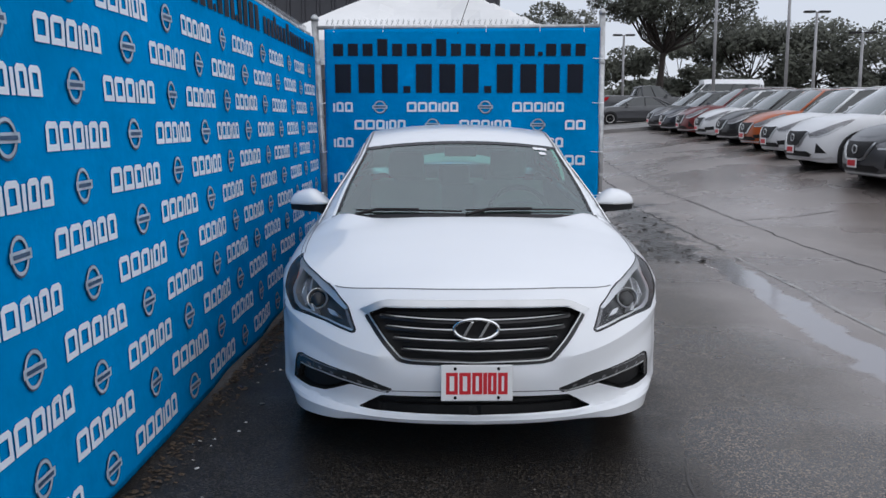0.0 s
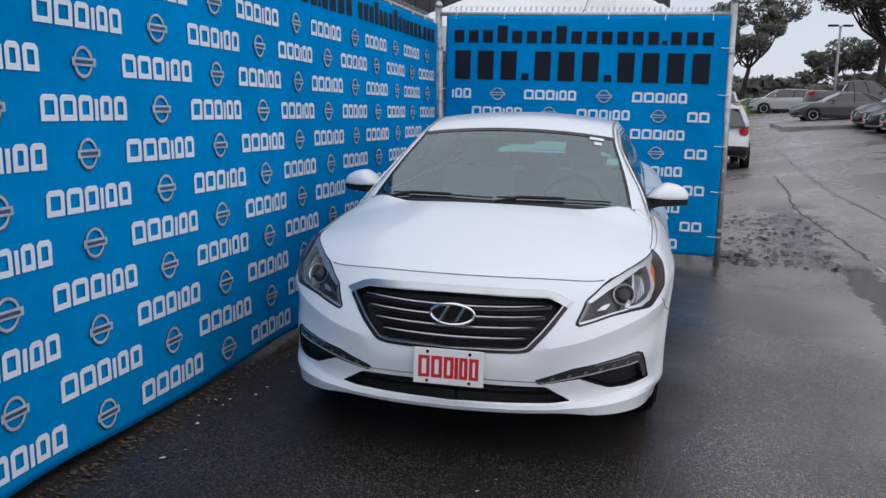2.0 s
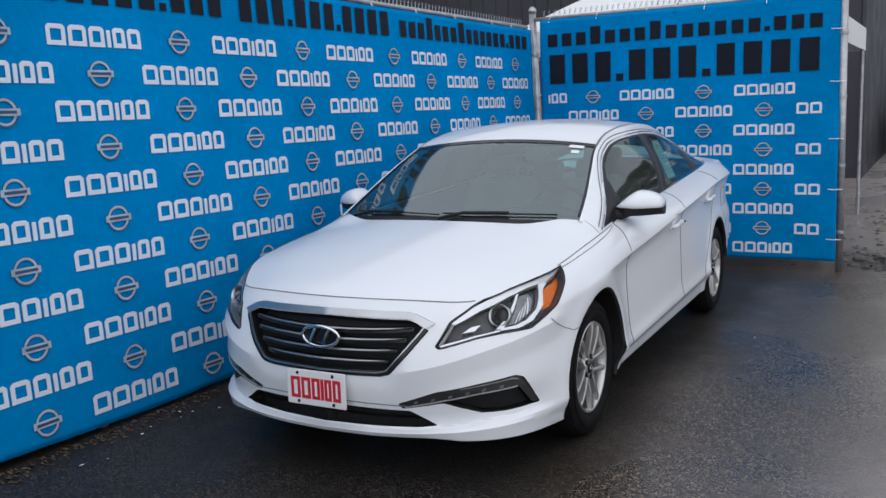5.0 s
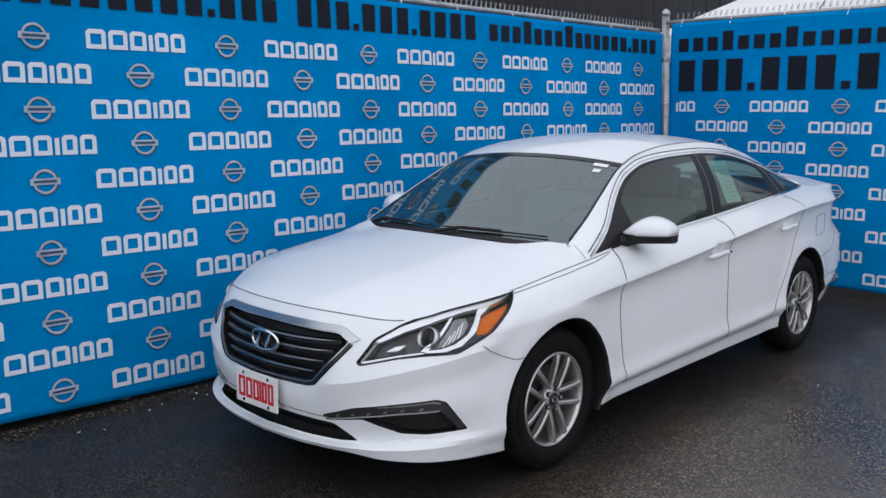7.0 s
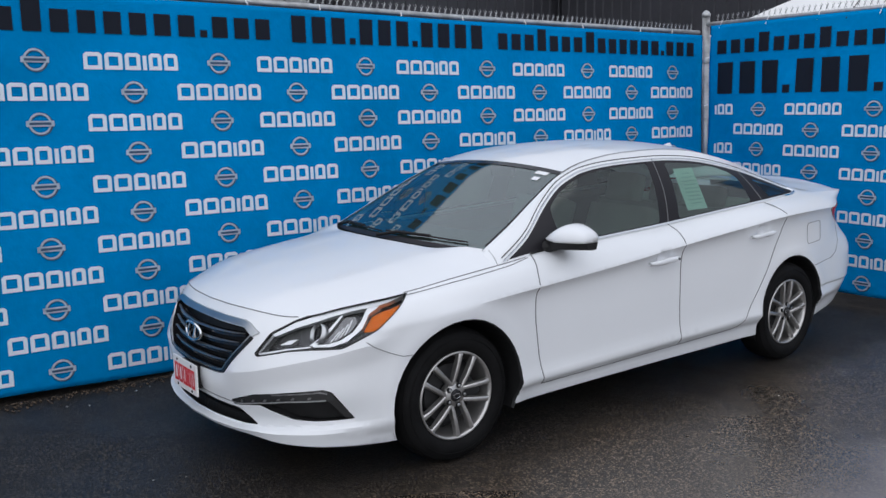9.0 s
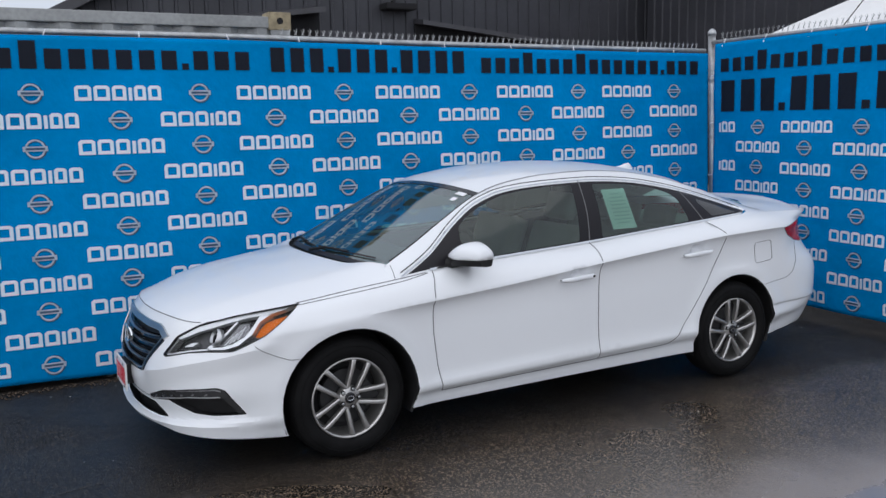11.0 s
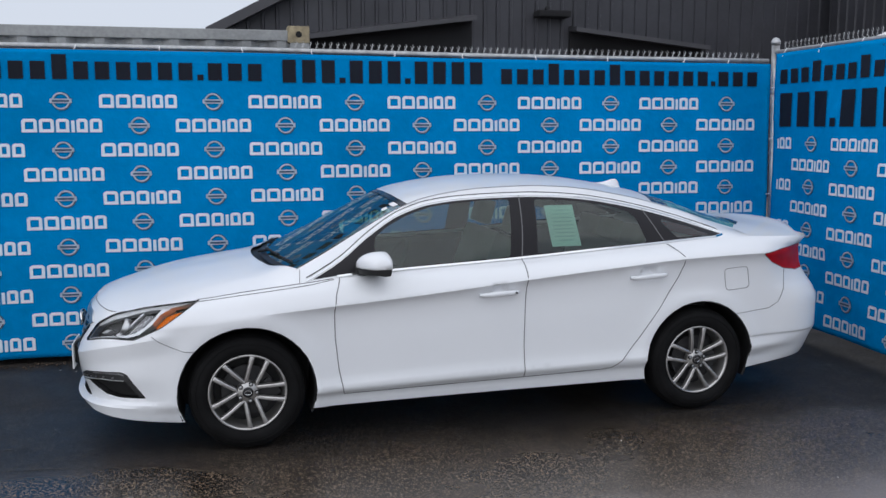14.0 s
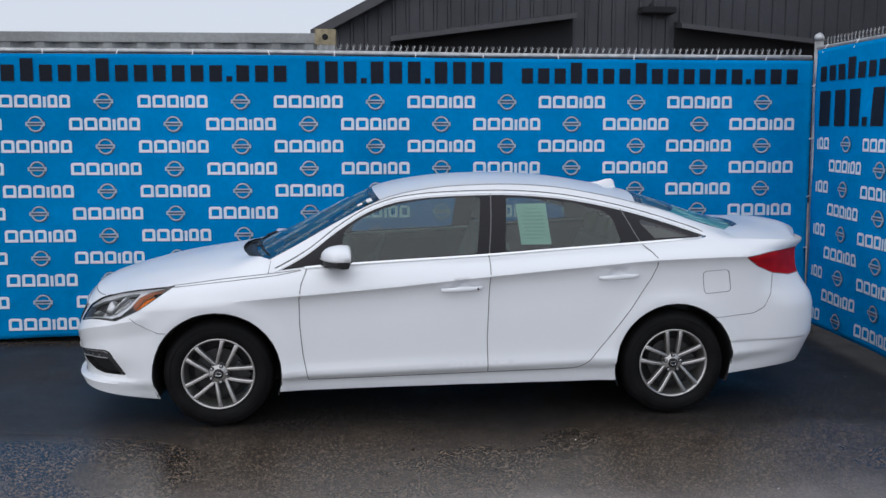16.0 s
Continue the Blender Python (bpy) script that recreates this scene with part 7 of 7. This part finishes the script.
def parked_car(name, label, mat, at, rz, style, group="parked cars", dealer=True):
    """A parked car, its nose at the origin facing -y before it is turned."""
    tall, L, W, wr, edge, hood, cowl, belt, glass_end, rake, fall = STYLES[style]
    x, y = at
    ob = thing(name, label, "car" if style not in ("pickup", "van") else style, (x, y, rise(x, y)), rz, group)
    fa, ra = 0.93, L - (0.85 if style != "pickup" else 1.2)
    outline_ = smooth_curve([(0, 0.0), (0.12, 0.02), (0.26, 0.09), (0.36, 0.2), (0.46, 0.36), (0.6, 0.62), (0.8, 0.95), (1.1, 1.6), (2.0, L - 1.3), (2.4, L - 0.5), (2.6, L - 0.16), (2.75, L - 0.04), (3.0, L)])
    half_ = smooth_curve([(0, 0.0), (0.12, 0.30), (0.26, 0.62), (0.36, 0.78), (0.46, 0.89), (0.6, 0.955), (0.8, 0.985), (1.1, 1.0), (2.0, 1.0), (2.4, 0.97), (2.6, 0.86), (2.75, 0.62), (3.0, 0.0)])
    top_ = smooth_curve([(0.0, edge), (0.2, edge + 0.25 * (hood - edge)), (0.6, edge + 0.72 * (hood - edge)), (cowl, hood), (cowl + 0.6, belt), (L * 0.6, belt + 0.02), (L - 0.4, belt + 0.03), (L, belt - 0.05)])
    low_ = smooth_curve([(0.0, 0.24), (0.3, 0.20), (L - 0.6, 0.22), (L, 0.34)])
    nose_ = smooth_curve([(0.0, 0.10), (0.12, 0.045), (0.3, 0.0), (0.55, 0.005), (0.75, 0.035), (0.9, 0.085), (1.0, 0.17)])
    flank_ = smooth_curve([(0.0, 0.08), (0.1, 0.03), (0.22, 0.012), (0.45, 0.018), (0.62, 0.0), (0.8, 0.012), (0.93, 0.045), (1.0, 0.09)])
    tail_ = smooth_curve([(0.0, 0.12), (0.2, 0.0), (0.5, 0.02), (0.8, 0.09), (1.0, 0.16)])

    def shell_at(p, v, off=0.0):
        """A place on the shell: p round the outline from the nose (0) to the tail (3), v from foot (0) to top (1)."""
        yy, xx = outline_(p), half_(p) * W
        a, b = max(p - 0.02, 0.0), min(p + 0.02, 3.0)
        tx, ty = (half_(b) - half_(a)) * W, outline_(b) - outline_(a)
        n = math.hypot(tx, ty) or 1.0
        nx, ny = ty / n, -tx / n
        f, r = 1 - ease(0.30, 0.72, p), ease(2.35, 2.65, p)
        inset = nose_(v) * f + flank_(v) * (1 - f) * (1 - r) + tail_(v) * r - off
        lo, hi = low_(yy), top_(yy)
        return Vector((max(xx - nx * inset, 0.0) if 0 < p < 3 else 0.0, yy - ny * inset, lo + (hi - lo) * v))

    ps = [0, 0.05, 0.12, 0.19, 0.26, 0.31, 0.36, 0.41, 0.46, 0.53, 0.6, 0.7, 0.8, 1.1, 1.6, 2.0, 2.2, 2.4, 2.5, 2.6, 2.7, 2.8, 3.0]
    vs = [0, 0.06, 0.12, 0.22, 0.35, 0.5, 0.62, 0.72, 0.8, 0.88, 0.94, 1.0]
    bm = bmesh.new()
    rows = {sg: [[bm.verts.new((sg * q.x, q.y, q.z)) for q in (shell_at(p, v) for v in vs)] for p in ps] for sg in (1, -1)}
    for sg in (1, -1):
        for p, q in zip(rows[sg], rows[sg][1:]):
            for j in range(len(vs) - 1):
                bm.faces.new((p[j], q[j], q[j + 1], p[j + 1]))
    cap = []
    for i in range(len(ps)):
        e, e2 = rows[1][i][-1], rows[-1][i][-1]
        line = [e]
        for u in (0.75, 0.45, 0.0, -0.45, -0.75):
            line.append(bm.verts.new((e.co.x * u, e.co.y, e.co.z + 0.05 * min(1.0, e.co.x / W * 1.4) * (1 - u * u))))
        cap.append(line + [e2])
    for p, q in zip(cap, cap[1:]):
        for j in range(6):
            bm.faces.new((p[j], p[j + 1], q[j + 1], q[j]))
    bmesh.ops.remove_doubles(bm, verts=bm.verts[:], dist=1e-4)
    bmesh.ops.recalc_face_normals(bm, faces=bm.faces[:])
    part("body", bm, mat, ob, "", "edges")

    def on_shell(nm, poly, lift, material_, parent, label_="", sg=1, step=0.06):
        """A thin piece that follows the shell inside an outline of (p, v)."""
        m = bmesh.new()
        lp = refine(poly, step, True)
        v2, tri = patch(lp, [], [], step)
        hi = [m.verts.new(shell_at(p, v, lift)) for p, v in v2]
        for t, c in tri:
            m.faces.new([hi[k] for k in t])
        made = bmesh.ops.extrude_face_region(m, geom=m.faces[:])
        for w in made["geom"]:
            if isinstance(w, bmesh.types.BMVert):
                w.co += Vector((-0.02 * (1 if w.co.x > 0.05 else 0), 0.03, 0.0))
        for w in m.verts:
            w.co.x *= sg
        bmesh.ops.recalc_face_normals(m, faces=m.faces[:])
        return part(nm, m, material_, parent, label_)

    # cabin: a raked screen, side glass, painted roof and slim posts
    end = L - glass_end
    r0, r1 = cowl + rake, end - fall
    wb, wt, top, zb = W * 0.93, W * (0.70 if style != "van" else 0.84), tall - (0.04 if style != "van" else 0.32), belt - 0.05
    screen_low = [(wb * 0.93, cowl + 0.10, hood), (wb * 0.60, cowl - 0.03, hood + 0.02), (0.0, cowl - 0.08, hood + 0.03)]
    screen_top = [(wt * 0.92, r0 + 0.05, top - 0.03), (wt * 0.60, r0 - 0.01, top), (0.0, r0 - 0.03, top + 0.01)]
    full = lambda q: q + [(-a, b, c) for a, b, c in q[-2::-1]]
    mids = [tuple((np.array(a) + np.array(b)) / 2 + np.array((0.0, -0.02, 0.025))) for a, b in zip(screen_low, screen_top)]
    bm = bmesh.new()
    loft(bm, [full(screen_low), full(mids), full(screen_top)], False)
    part("windscreen", bm, FAR_SCREEN, ob, "sky-reflecting windscreen", True)
    side_low = [(wb * 0.93, cowl + 0.10, hood - 0.02), (wb, cowl + 0.6, zb), (wb, (cowl + end) / 2, zb), (wb * 0.975, end - 0.35, zb + 0.02), (wb * 0.86, end, zb + 0.04)]
    side_top = [(wt * 0.92, r0 + 0.05, top - 0.03), (wt, r0 + 0.3, top), (wt, (r0 + r1) / 2, top + 0.005), (wt * 0.98, r1 - 0.15, top - 0.01), (wt * 0.88, r1, top - 0.05)]
    for sg in (1, -1):
        bm = bmesh.new()
        loft(bm, [[(sg * a, b, c) for a, b, c in side_low], [(sg * a, b, c) for a, b, c in side_top]], False)
        part("side_glass", bm, FAR_GLASS, ob, "dark tinted glass")
        for k, r, m_ in ((0, 0.030, mat), (2, 0.022, PILLAR_BLACK), (3, 0.035, mat), (4, 0.045, mat)):
            (a, b, c), (d, e, f) = side_low[k], side_top[k]
            bm = bmesh.new()
            tube(bm, [(sg * a, b, c), (sg * (a + d) / 2 * 1.012, (b + e) / 2, (c + f) / 2 + 0.01), (sg * d, e, f)], r, 6)
            part("pillar", bm, m_, ob, "", True)
        bm = bmesh.new()
        box(bm, (sg * (W + 0.07) - 0.10, cowl + 0.42, belt - 0.01), (sg * (W + 0.07) + 0.10, cowl + 0.56, belt + 0.13), 0.045)
        part("door_mirror", bm, mat, ob, "", True)
        # lamps sweep back along the wings
        lamp = on_shell("headlamp", [(0.21, 0.80), (0.30, 0.86), (0.44, 0.915), (0.66, 0.965), (0.70, 0.95), (0.60, 0.86), (0.46, 0.73), (0.34, 0.66), (0.25, 0.68)], 0.008, SMOKED, ob, "", sg)
        on_shell("lamp_strip", [(0.24, 0.69), (0.34, 0.665), (0.46, 0.735), (0.58, 0.84), (0.56, 0.86), (0.45, 0.77), (0.34, 0.70), (0.26, 0.725)], 0.014, LAMP_PALE, lamp, "", sg)
        on_shell("fog_pocket", [(0.33, 0.52), (0.43, 0.24), (0.32, 0.24)] if style == "suv" else [(0.24, 0.36), (0.42, 0.40), (0.42, 0.24), (0.26, 0.22)], 0.006, PLASTIC, ob, "", sg)
        on_shell("tail_lamp", [(2.44, 0.94), (2.60, 0.95), (2.72, 0.92), (2.70, 0.74), (2.60, 0.70), (2.50, 0.76)], 0.01, RED_LENS, ob, "", sg)
        bm = bmesh.new()
        box(bm, (sg * (W - 0.02) - 0.012, fa + 0.4, 0.20), (sg * (W - 0.02) + 0.012, ra - 0.4, 0.36), 0.01)
        part("sill_cladding", bm, PLASTIC, ob)
        for yy in (fa, ra):
            bm = bmesh.new()
            tube(bm, [(sg * (W - 0.14), yy, wr), (sg * (W - 0.004), yy, wr)], wr * 1.17, 24)
            part("wheel_arch", bm, PLASTIC, ob)
        if style in ("suv", "crossover"):
            bm = bmesh.new()
            tube(bm, [(sg * wt * 0.92, r0 + 0.2, top + 0.01), (sg * wt * 0.94, r0 + 0.5, top + 0.05), (sg * wt * 0.93, r1 - 0.35, top + 0.04), (sg * wt * 0.9, r1 - 0.1, top - 0.01)], 0.014, 6)
            part("roof_rail", bm, SATIN, ob, "", True)
    bm = bmesh.new()
    back_low, back_top = [side_low[4], (wb * 0.5, end + 0.05, zb + 0.04), (0, end + 0.07, zb + 0.04)], [side_top[4], (wt * 0.5, r1 + 0.04, top - 0.03), (0, r1 + 0.05, top - 0.03)]
    loft(bm, [full(back_low), full(back_top)], False)
    part("rear_window", bm, FAR_GLASS, ob, "dark tinted glass", True)
    bm = bmesh.new()
    loft(bm, [[(a, b, z) for a, z in ((-w, top - 0.035 - d), (w, top - 0.035 - d), (w * 0.96, top - d), (w * 0.6, tall - 0.012 - d), (0.0, tall - d), (-w * 0.6, tall - 0.012 - d), (-w * 0.96, top - d))] for w, b, d in ((wt * 0.90, r0 - 0.0, 0.03), (wt * 1.0, r0 + 0.3, 0.0), (wt * 1.01, (r0 + r1) / 2, -0.005), (wt, r1 - 0.15, 0.015), (wt * 0.92, r1 + (0.12 if style != "sedan" else 0.0), 0.06))])
    part("roof", bm, mat, ob, "", "edges")
    for sx_ in (-1, 1):
        for yy in (fa, ra):
            far_wheel(ob, sx_ * (W + 0.012), yy, wr)
    # nose: dark shield with a bright surround, dark lower mouth, lip
    grille_ = new("grille")
    grille_.parent = ob
    for sg in (1, -1):
        on_shell("shield", [(0.0, 0.90), (0.17, 0.90), (0.20, 0.84), (0.13, 0.46), (0.0, 0.44)], 0.010, PLASTIC, grille_, "", sg)
        on_shell("bright_surround", [(0.19, 0.87), (0.215, 0.86), (0.145, 0.46), (0.10, 0.40), (0.0, 0.39), (0.0, 0.44), (0.085, 0.45), (0.12, 0.50)], 0.020, SATIN, grille_, "", sg)
        on_shell("lower_mouth", [(0.0, 0.28), (0.22, 0.28), (0.28, 0.20), (0.24, 0.12), (0.0, 0.12)], 0.008, PLASTIC, ob, "", sg)
        on_shell("bumper_lip", [(0.0, 0.085), (0.26, 0.085), (0.48, 0.16), (0.5, 0.12), (0.28, 0.035), (0.0, 0.035)], 0.014, BRIGHT, ob, "", sg)
        if style in ("suv", "crossover"):
            on_shell("tail_cladding", [(2.5, 0.34), (2.7, 0.36), (3.0, 0.36), (3.0, 0.02), (2.7, 0.02), (2.5, 0.02)], 0.008, PLASTIC, ob, "", sg)
    bm = bmesh.new()
    bz = shell_at(0.0, 0.70).z
    tube(bm, [(0.075 * math.cos(a), -0.005 + shell_at(0.0, 0.70).y - 0.02, bz + 0.065 * math.sin(a)) for a in (2 * math.pi * k / 14 for k in range(15))], 0.010, 5, cap=False)
    part("badge", bm, BRIGHT, grille_)
    if dealer:
        for p, v, sy in ((0.0, 0.33, -1), (3.0, 0.62, 1)):
            q = shell_at(p, v)
            yy, zz = q.y + sy * 0.03, q.z
            bm = bmesh.new()
            box(bm, (-0.15, yy - 0.008, zz - 0.075), (0.15, yy + 0.008, zz + 0.075), 0.005)
            pl = part("plate", bm, PLATE_WHITE, ob)
            bm = bmesh.new()
            box(bm, (-0.125, yy + sy * 0.010 - 0.002, zz - 0.045), (0.125, yy + sy * 0.010 + 0.002, zz + 0.045))
            part("red_bar", bm, PLATE_RED, pl)
    return ob


WHITE_CAR, BLACK_CAR, GREY_CAR = coat("white_paint", (0.72, 0.73, 0.75)), coat("black_paint", (0.014, 0.015, 0.018)), coat("grey_paint", (0.05, 0.052, 0.058))
ORANGE_CAR, RED_CAR, NAVY_CAR, SILVER_CAR, LIME_CAR = coat("orange_paint", (0.42, 0.09, 0.02)), coat("red_paint", (0.14, 0.012, 0.015)), coat("navy_paint", (0.015, 0.018, 0.03)), coat("silver_paint", (0.35, 0.36, 0.37)), coat("lime_paint", (0.28, 0.42, 0.05))
ROW = [("dark grey crossover parked in the display row", GREY_CAR, 6.42, 10.0, "suv"), ("white crossover with black grille in the display row", WHITE_CAR, 6.5, 12.9, "suv"), ("white small crossover in the display row", WHITE_CAR, 6.95, 15.75, "crossover"),
       ("orange small crossover in the display row", ORANGE_CAR, 7.3, 18.4, "crossover"), ("black small crossover in the display row", BLACK_CAR, 7.5, 21.2, "crossover"), ("white small crossover in the display row", WHITE_CAR, 7.65, 24.0, "crossover"),
       ("dark red crossover in the display row", RED_CAR, 7.75, 26.8, "suv"), ("navy crossover in the display row", NAVY_CAR, 7.8, 29.6, "crossover"), ("grey crossover in the display row", GREY_CAR, 7.95, 32.5, "crossover")]
for label, mat, x, y, style in ROW:
    parked_car("parked_crossover", label, mat, (x, y), -88, style, "display row of crossovers")
# a second row stands behind the first
for k, (mat, style) in enumerate(((WHITE_CAR, "suv"), (SILVER_CAR, "suv"), (WHITE_CAR, "crossover"), (GREY_CAR, "suv"), (WHITE_CAR, "suv"), (SILVER_CAR, "crossover"))):
    parked_car("parked_crossover", "pale crossover parked behind the display row", mat, (12.6 + 0.1 * k, 13.5 + 3.1 * k), -88, style, "second row of crossovers", False)
parked_car("parked_sedan", "dark grey sedan parked by the kerb island", GREY_CAR, (7.0, 42.3), -90, "sedan", dealer=False)
parked_car("parked_pickup", "dark grey pickup truck with crew cab", GREY_CAR, (14.0, 48.3), 92, "pickup", dealer=False)
parked_car("parked_van", "white passenger van with dark windows", WHITE_CAR, (14.9, 56.0), -90, "van", dealer=False)
parked_car("parked_crossover", "white crossover seen from behind, near the bollard", WHITE_CAR, (2.06, 22.2), 181, "crossover", "")
parked_car("parked_car", "white hatchback far across the lot", WHITE_CAR, (0.5, 41.5), -90, "crossover", "cars across the lot", False)
parked_car("parked_car", "white crossover far across the lot", WHITE_CAR, (4.2, 53.0), 180, "suv", "cars across the lot", False)
parked_car("parked_car", "lime green hatchback far across the lot", LIME_CAR, (4.0, 57.0), -90, "sedan", "cars across the lot", False)
parked_car("parked_car", "silver sedan far across the lot", SILVER_CAR, (6.2, 56.0), -90, "crossover", "cars across the lot", False)


# ---- lamp posts ----
def lamp_post(x, y, h):
    ob = thing("street_lamp", "tall grey lot light pole with flat lamp head", "street lamp", (x, y, rise(x, y)), group="lot lamps")
    bm = bmesh.new()
    tube(bm, [(0, 0, 0), (0, 0, h)], [0.11, 0.075], 10)
    part("pole", bm, STEEL_POLE, ob, "", True)
    bm = bmesh.new()
    tube(bm, [(0, 0, 0), (0, 0, 0.7)], 0.28, 12)
    part("base", bm, CONCRETE, ob)
    for sg in (-1, 1):
        bm = bmesh.new()
        box(bm, (sg * 0.45 - 0.32, -0.18, h - 0.06), (sg * 0.45 + 0.32, 0.18, h + 0.06), 0.03)
        part("lamp_head", bm, PLASTIC, ob)


for x, y, h in ((16.45, 53.1, 11.5), (20.5, 51.7, 12.5), (22.0, 51.2, 6.3), (24.4, 50.2, 5.0), (12.0, 60.0, 5.5)):
    lamp_post(x, y, h)


# ---- trees ----
def tree(x, y, h, spread, seed, lobes, lean=0.0, leaves=2600, low=0.52, label="dark evergreen oak with a spreading crown", size=0.17):
    rnd = random.Random(seed)
    ob = thing("oak_tree", label, "tree", (x, y, rise(x, y)), group="oaks round the lot")
    bm = bmesh.new()
    fork = Vector((lean * h * 0.5, 0, h * 0.34))
    tube(bm, [(0, 0, -0.1), (lean * h * 0.1, 0, h * 0.1), (lean * h * 0.3, 0, h * 0.22), tuple(fork)], [h * 0.030, h * 0.023, h * 0.019, h * 0.016], 9)
    centres = []
    for k in range(lobes):
        a = 2 * math.pi * k / lobes + rnd.uniform(-0.4, 0.4)
        r = spread * rnd.uniform(0.35, 0.85)
        c = Vector((lean * h * 0.7 + r * math.cos(a), r * math.sin(a) * 0.8, h * rnd.uniform(low, 0.86)))
        centres.append((c, spread * rnd.uniform(0.26, 0.44)))
        mid = fork.lerp(c, 0.5) + Vector((rnd.uniform(-0.3, 0.3), rnd.uniform(-0.3, 0.3), -0.06 * h))
        tube(bm, [fork, mid, c], [h * 0.010, h * 0.006, h * 0.0025], 6)
        for _ in range(2):
            tip = c + Vector((rnd.uniform(-1, 1), rnd.uniform(-1, 1), rnd.uniform(-0.2, 0.8))) * spread * 0.28
            tube(bm, [mid, mid.lerp(tip, 0.5) + Vector((0, 0, 0.2)), tip], [h * 0.004, h * 0.003, h * 0.0012], 5)
    centres.append((Vector((lean * h * 0.7, 0, h * 0.86)), spread * 0.42))
    part("trunk", bm, BARK, ob, "", True)
    verts, faces = [], []
    for k in range(leaves):
        c, r = centres[k % len(centres)]
        d = Vector((rnd.gauss(0, 1), rnd.gauss(0, 1), rnd.gauss(0, 1))).normalized()
        p = c + Vector((d.x, d.y, d.z * 0.58)) * r * (0.35 + 0.75 * rnd.random() ** 0.6)
        if noise.noise(p * 0.9 + Vector((seed, 0, 0))) < -0.18:
            continue
        u = Vector((rnd.gauss(0, 1), rnd.gauss(0, 1), rnd.gauss(0, 0.6))).normalized()
        v = u.orthogonal().normalized()
        s = size * rnd.uniform(0.5, 1.25)
        b = len(verts)
        verts += [p - u * s, p + v * s * 0.55, p + u * s, p - v * s * 0.55 + Vector((0, 0, -0.3 * s))]
        faces += [(b, b + 1, b + 2), (b, b + 2, b + 3)]
    tagged(pieces("crown", verts, faces, LEAF, ob), kind="stuff")
    return ob


tree(15.3, 63.5, 13.0, 6.4, 3, 18, 0.05, 52000, 0.42, size=0.145)
tree(6.0, 59.5, 8.6, 2.9, 5, 8, 0.10, 9000, 0.5, size=0.14)
tree(3.6, 56.0, 8.0, 2.4, 8, 5, 0.16, 3600, 0.6, size=0.14)
tree(1.0, 68.0, 8.0, 3.4, 12, 6, 0.0, 5500, 0.4)
for k, (x, y, h, w) in enumerate(((24, 90, 8.0, 5.5), (30, 88, 9.5, 6), (36, 86, 9.0, 6), (42, 83, 8.5, 6), (48, 80, 8.5, 6), (55, 78, 9, 6), (19, 95, 7, 5), (63, 72, 9, 6), (72, 66, 9, 6))):
    tree(x, y, h, w, 20 + k, 13, 0.0, 13000, 0.18, size=0.24)

# low far buildings and scrub
bldg = thing("low_building", "low beige building far across the lot", "building", (1.6, 90, rise(1.6, 72)))
bm = bmesh.new()
box(bm, (-6, 0, -0.2), (6, 8, 3.6), 0.05)
part("wall", bm, material("beige_stucco", (0.42, 0.38, 0.33), 0.9, var=0.1, scale=1), bldg)
bm = bmesh.new()
box(bm, (-6.3, -0.4, 3.6), (6.3, 8.3, 3.9), 0.05)
part("roof", bm, material("pale_roof", (0.5, 0.47, 0.42), 0.9, var=0.1, scale=1), bldg)
for k in range(5):
    bm = bmesh.new()
    box(bm, (-5 + 2.3 * k, -0.06, 0.9), (-3.8 + 2.3 * k, 0.04, 2.3))
    part("window", bm, FAR_GLASS, bldg)


def hedge(name, x0, x1, y, h, seed):
    rnd = random.Random(seed)
    verts, faces = [], []
    n = int((x1 - x0) * 70)
    for _ in range(n):
        x = rnd.uniform(x0, x1)
        top = h * (0.7 + 0.4 * noise.noise((x * 0.25, seed, 0)) + 0.15 * noise.noise((x, seed, 3)))
        p = Vector((x, y + rnd.uniform(-1.5, 1.5), rise(x, y) + top * rnd.random() ** 0.6))
        u = Vector((rnd.gauss(0, 1), rnd.gauss(0, 1), rnd.gauss(0, 0.7))).normalized()
        v = u.orthogonal().normalized()
        s = rnd.uniform(0.25, 0.6)
        b = len(verts)
        verts += [p - u * s, p + v * s * 0.6, p + u * s, p - v * s * 0.6]
        faces += [(b, b + 1, b + 2, b + 3)]
    tagged(pieces(name, verts, faces, LEAF), "dark far tree belt behind the lot", "woods", kind="stuff")


hedge("far_woods", -12, 90, 100, 4.2, 4)
hedge("far_woods", -6, 16, 80, 3.0, 9)


# a thin guy rope from the top of the short banner up to the tent
bm = bmesh.new()
tube(bm, [(-0.037, 4.715, 2.40), (-0.03, 4.74, 2.43), (0.09, 5.0, 2.80), (0.2, 5.45, 3.0)], 0.0045, 6)
tagged(part("guy_rope", bm, BARK), "thin dark guy rope tied to the banner hem", "rope")
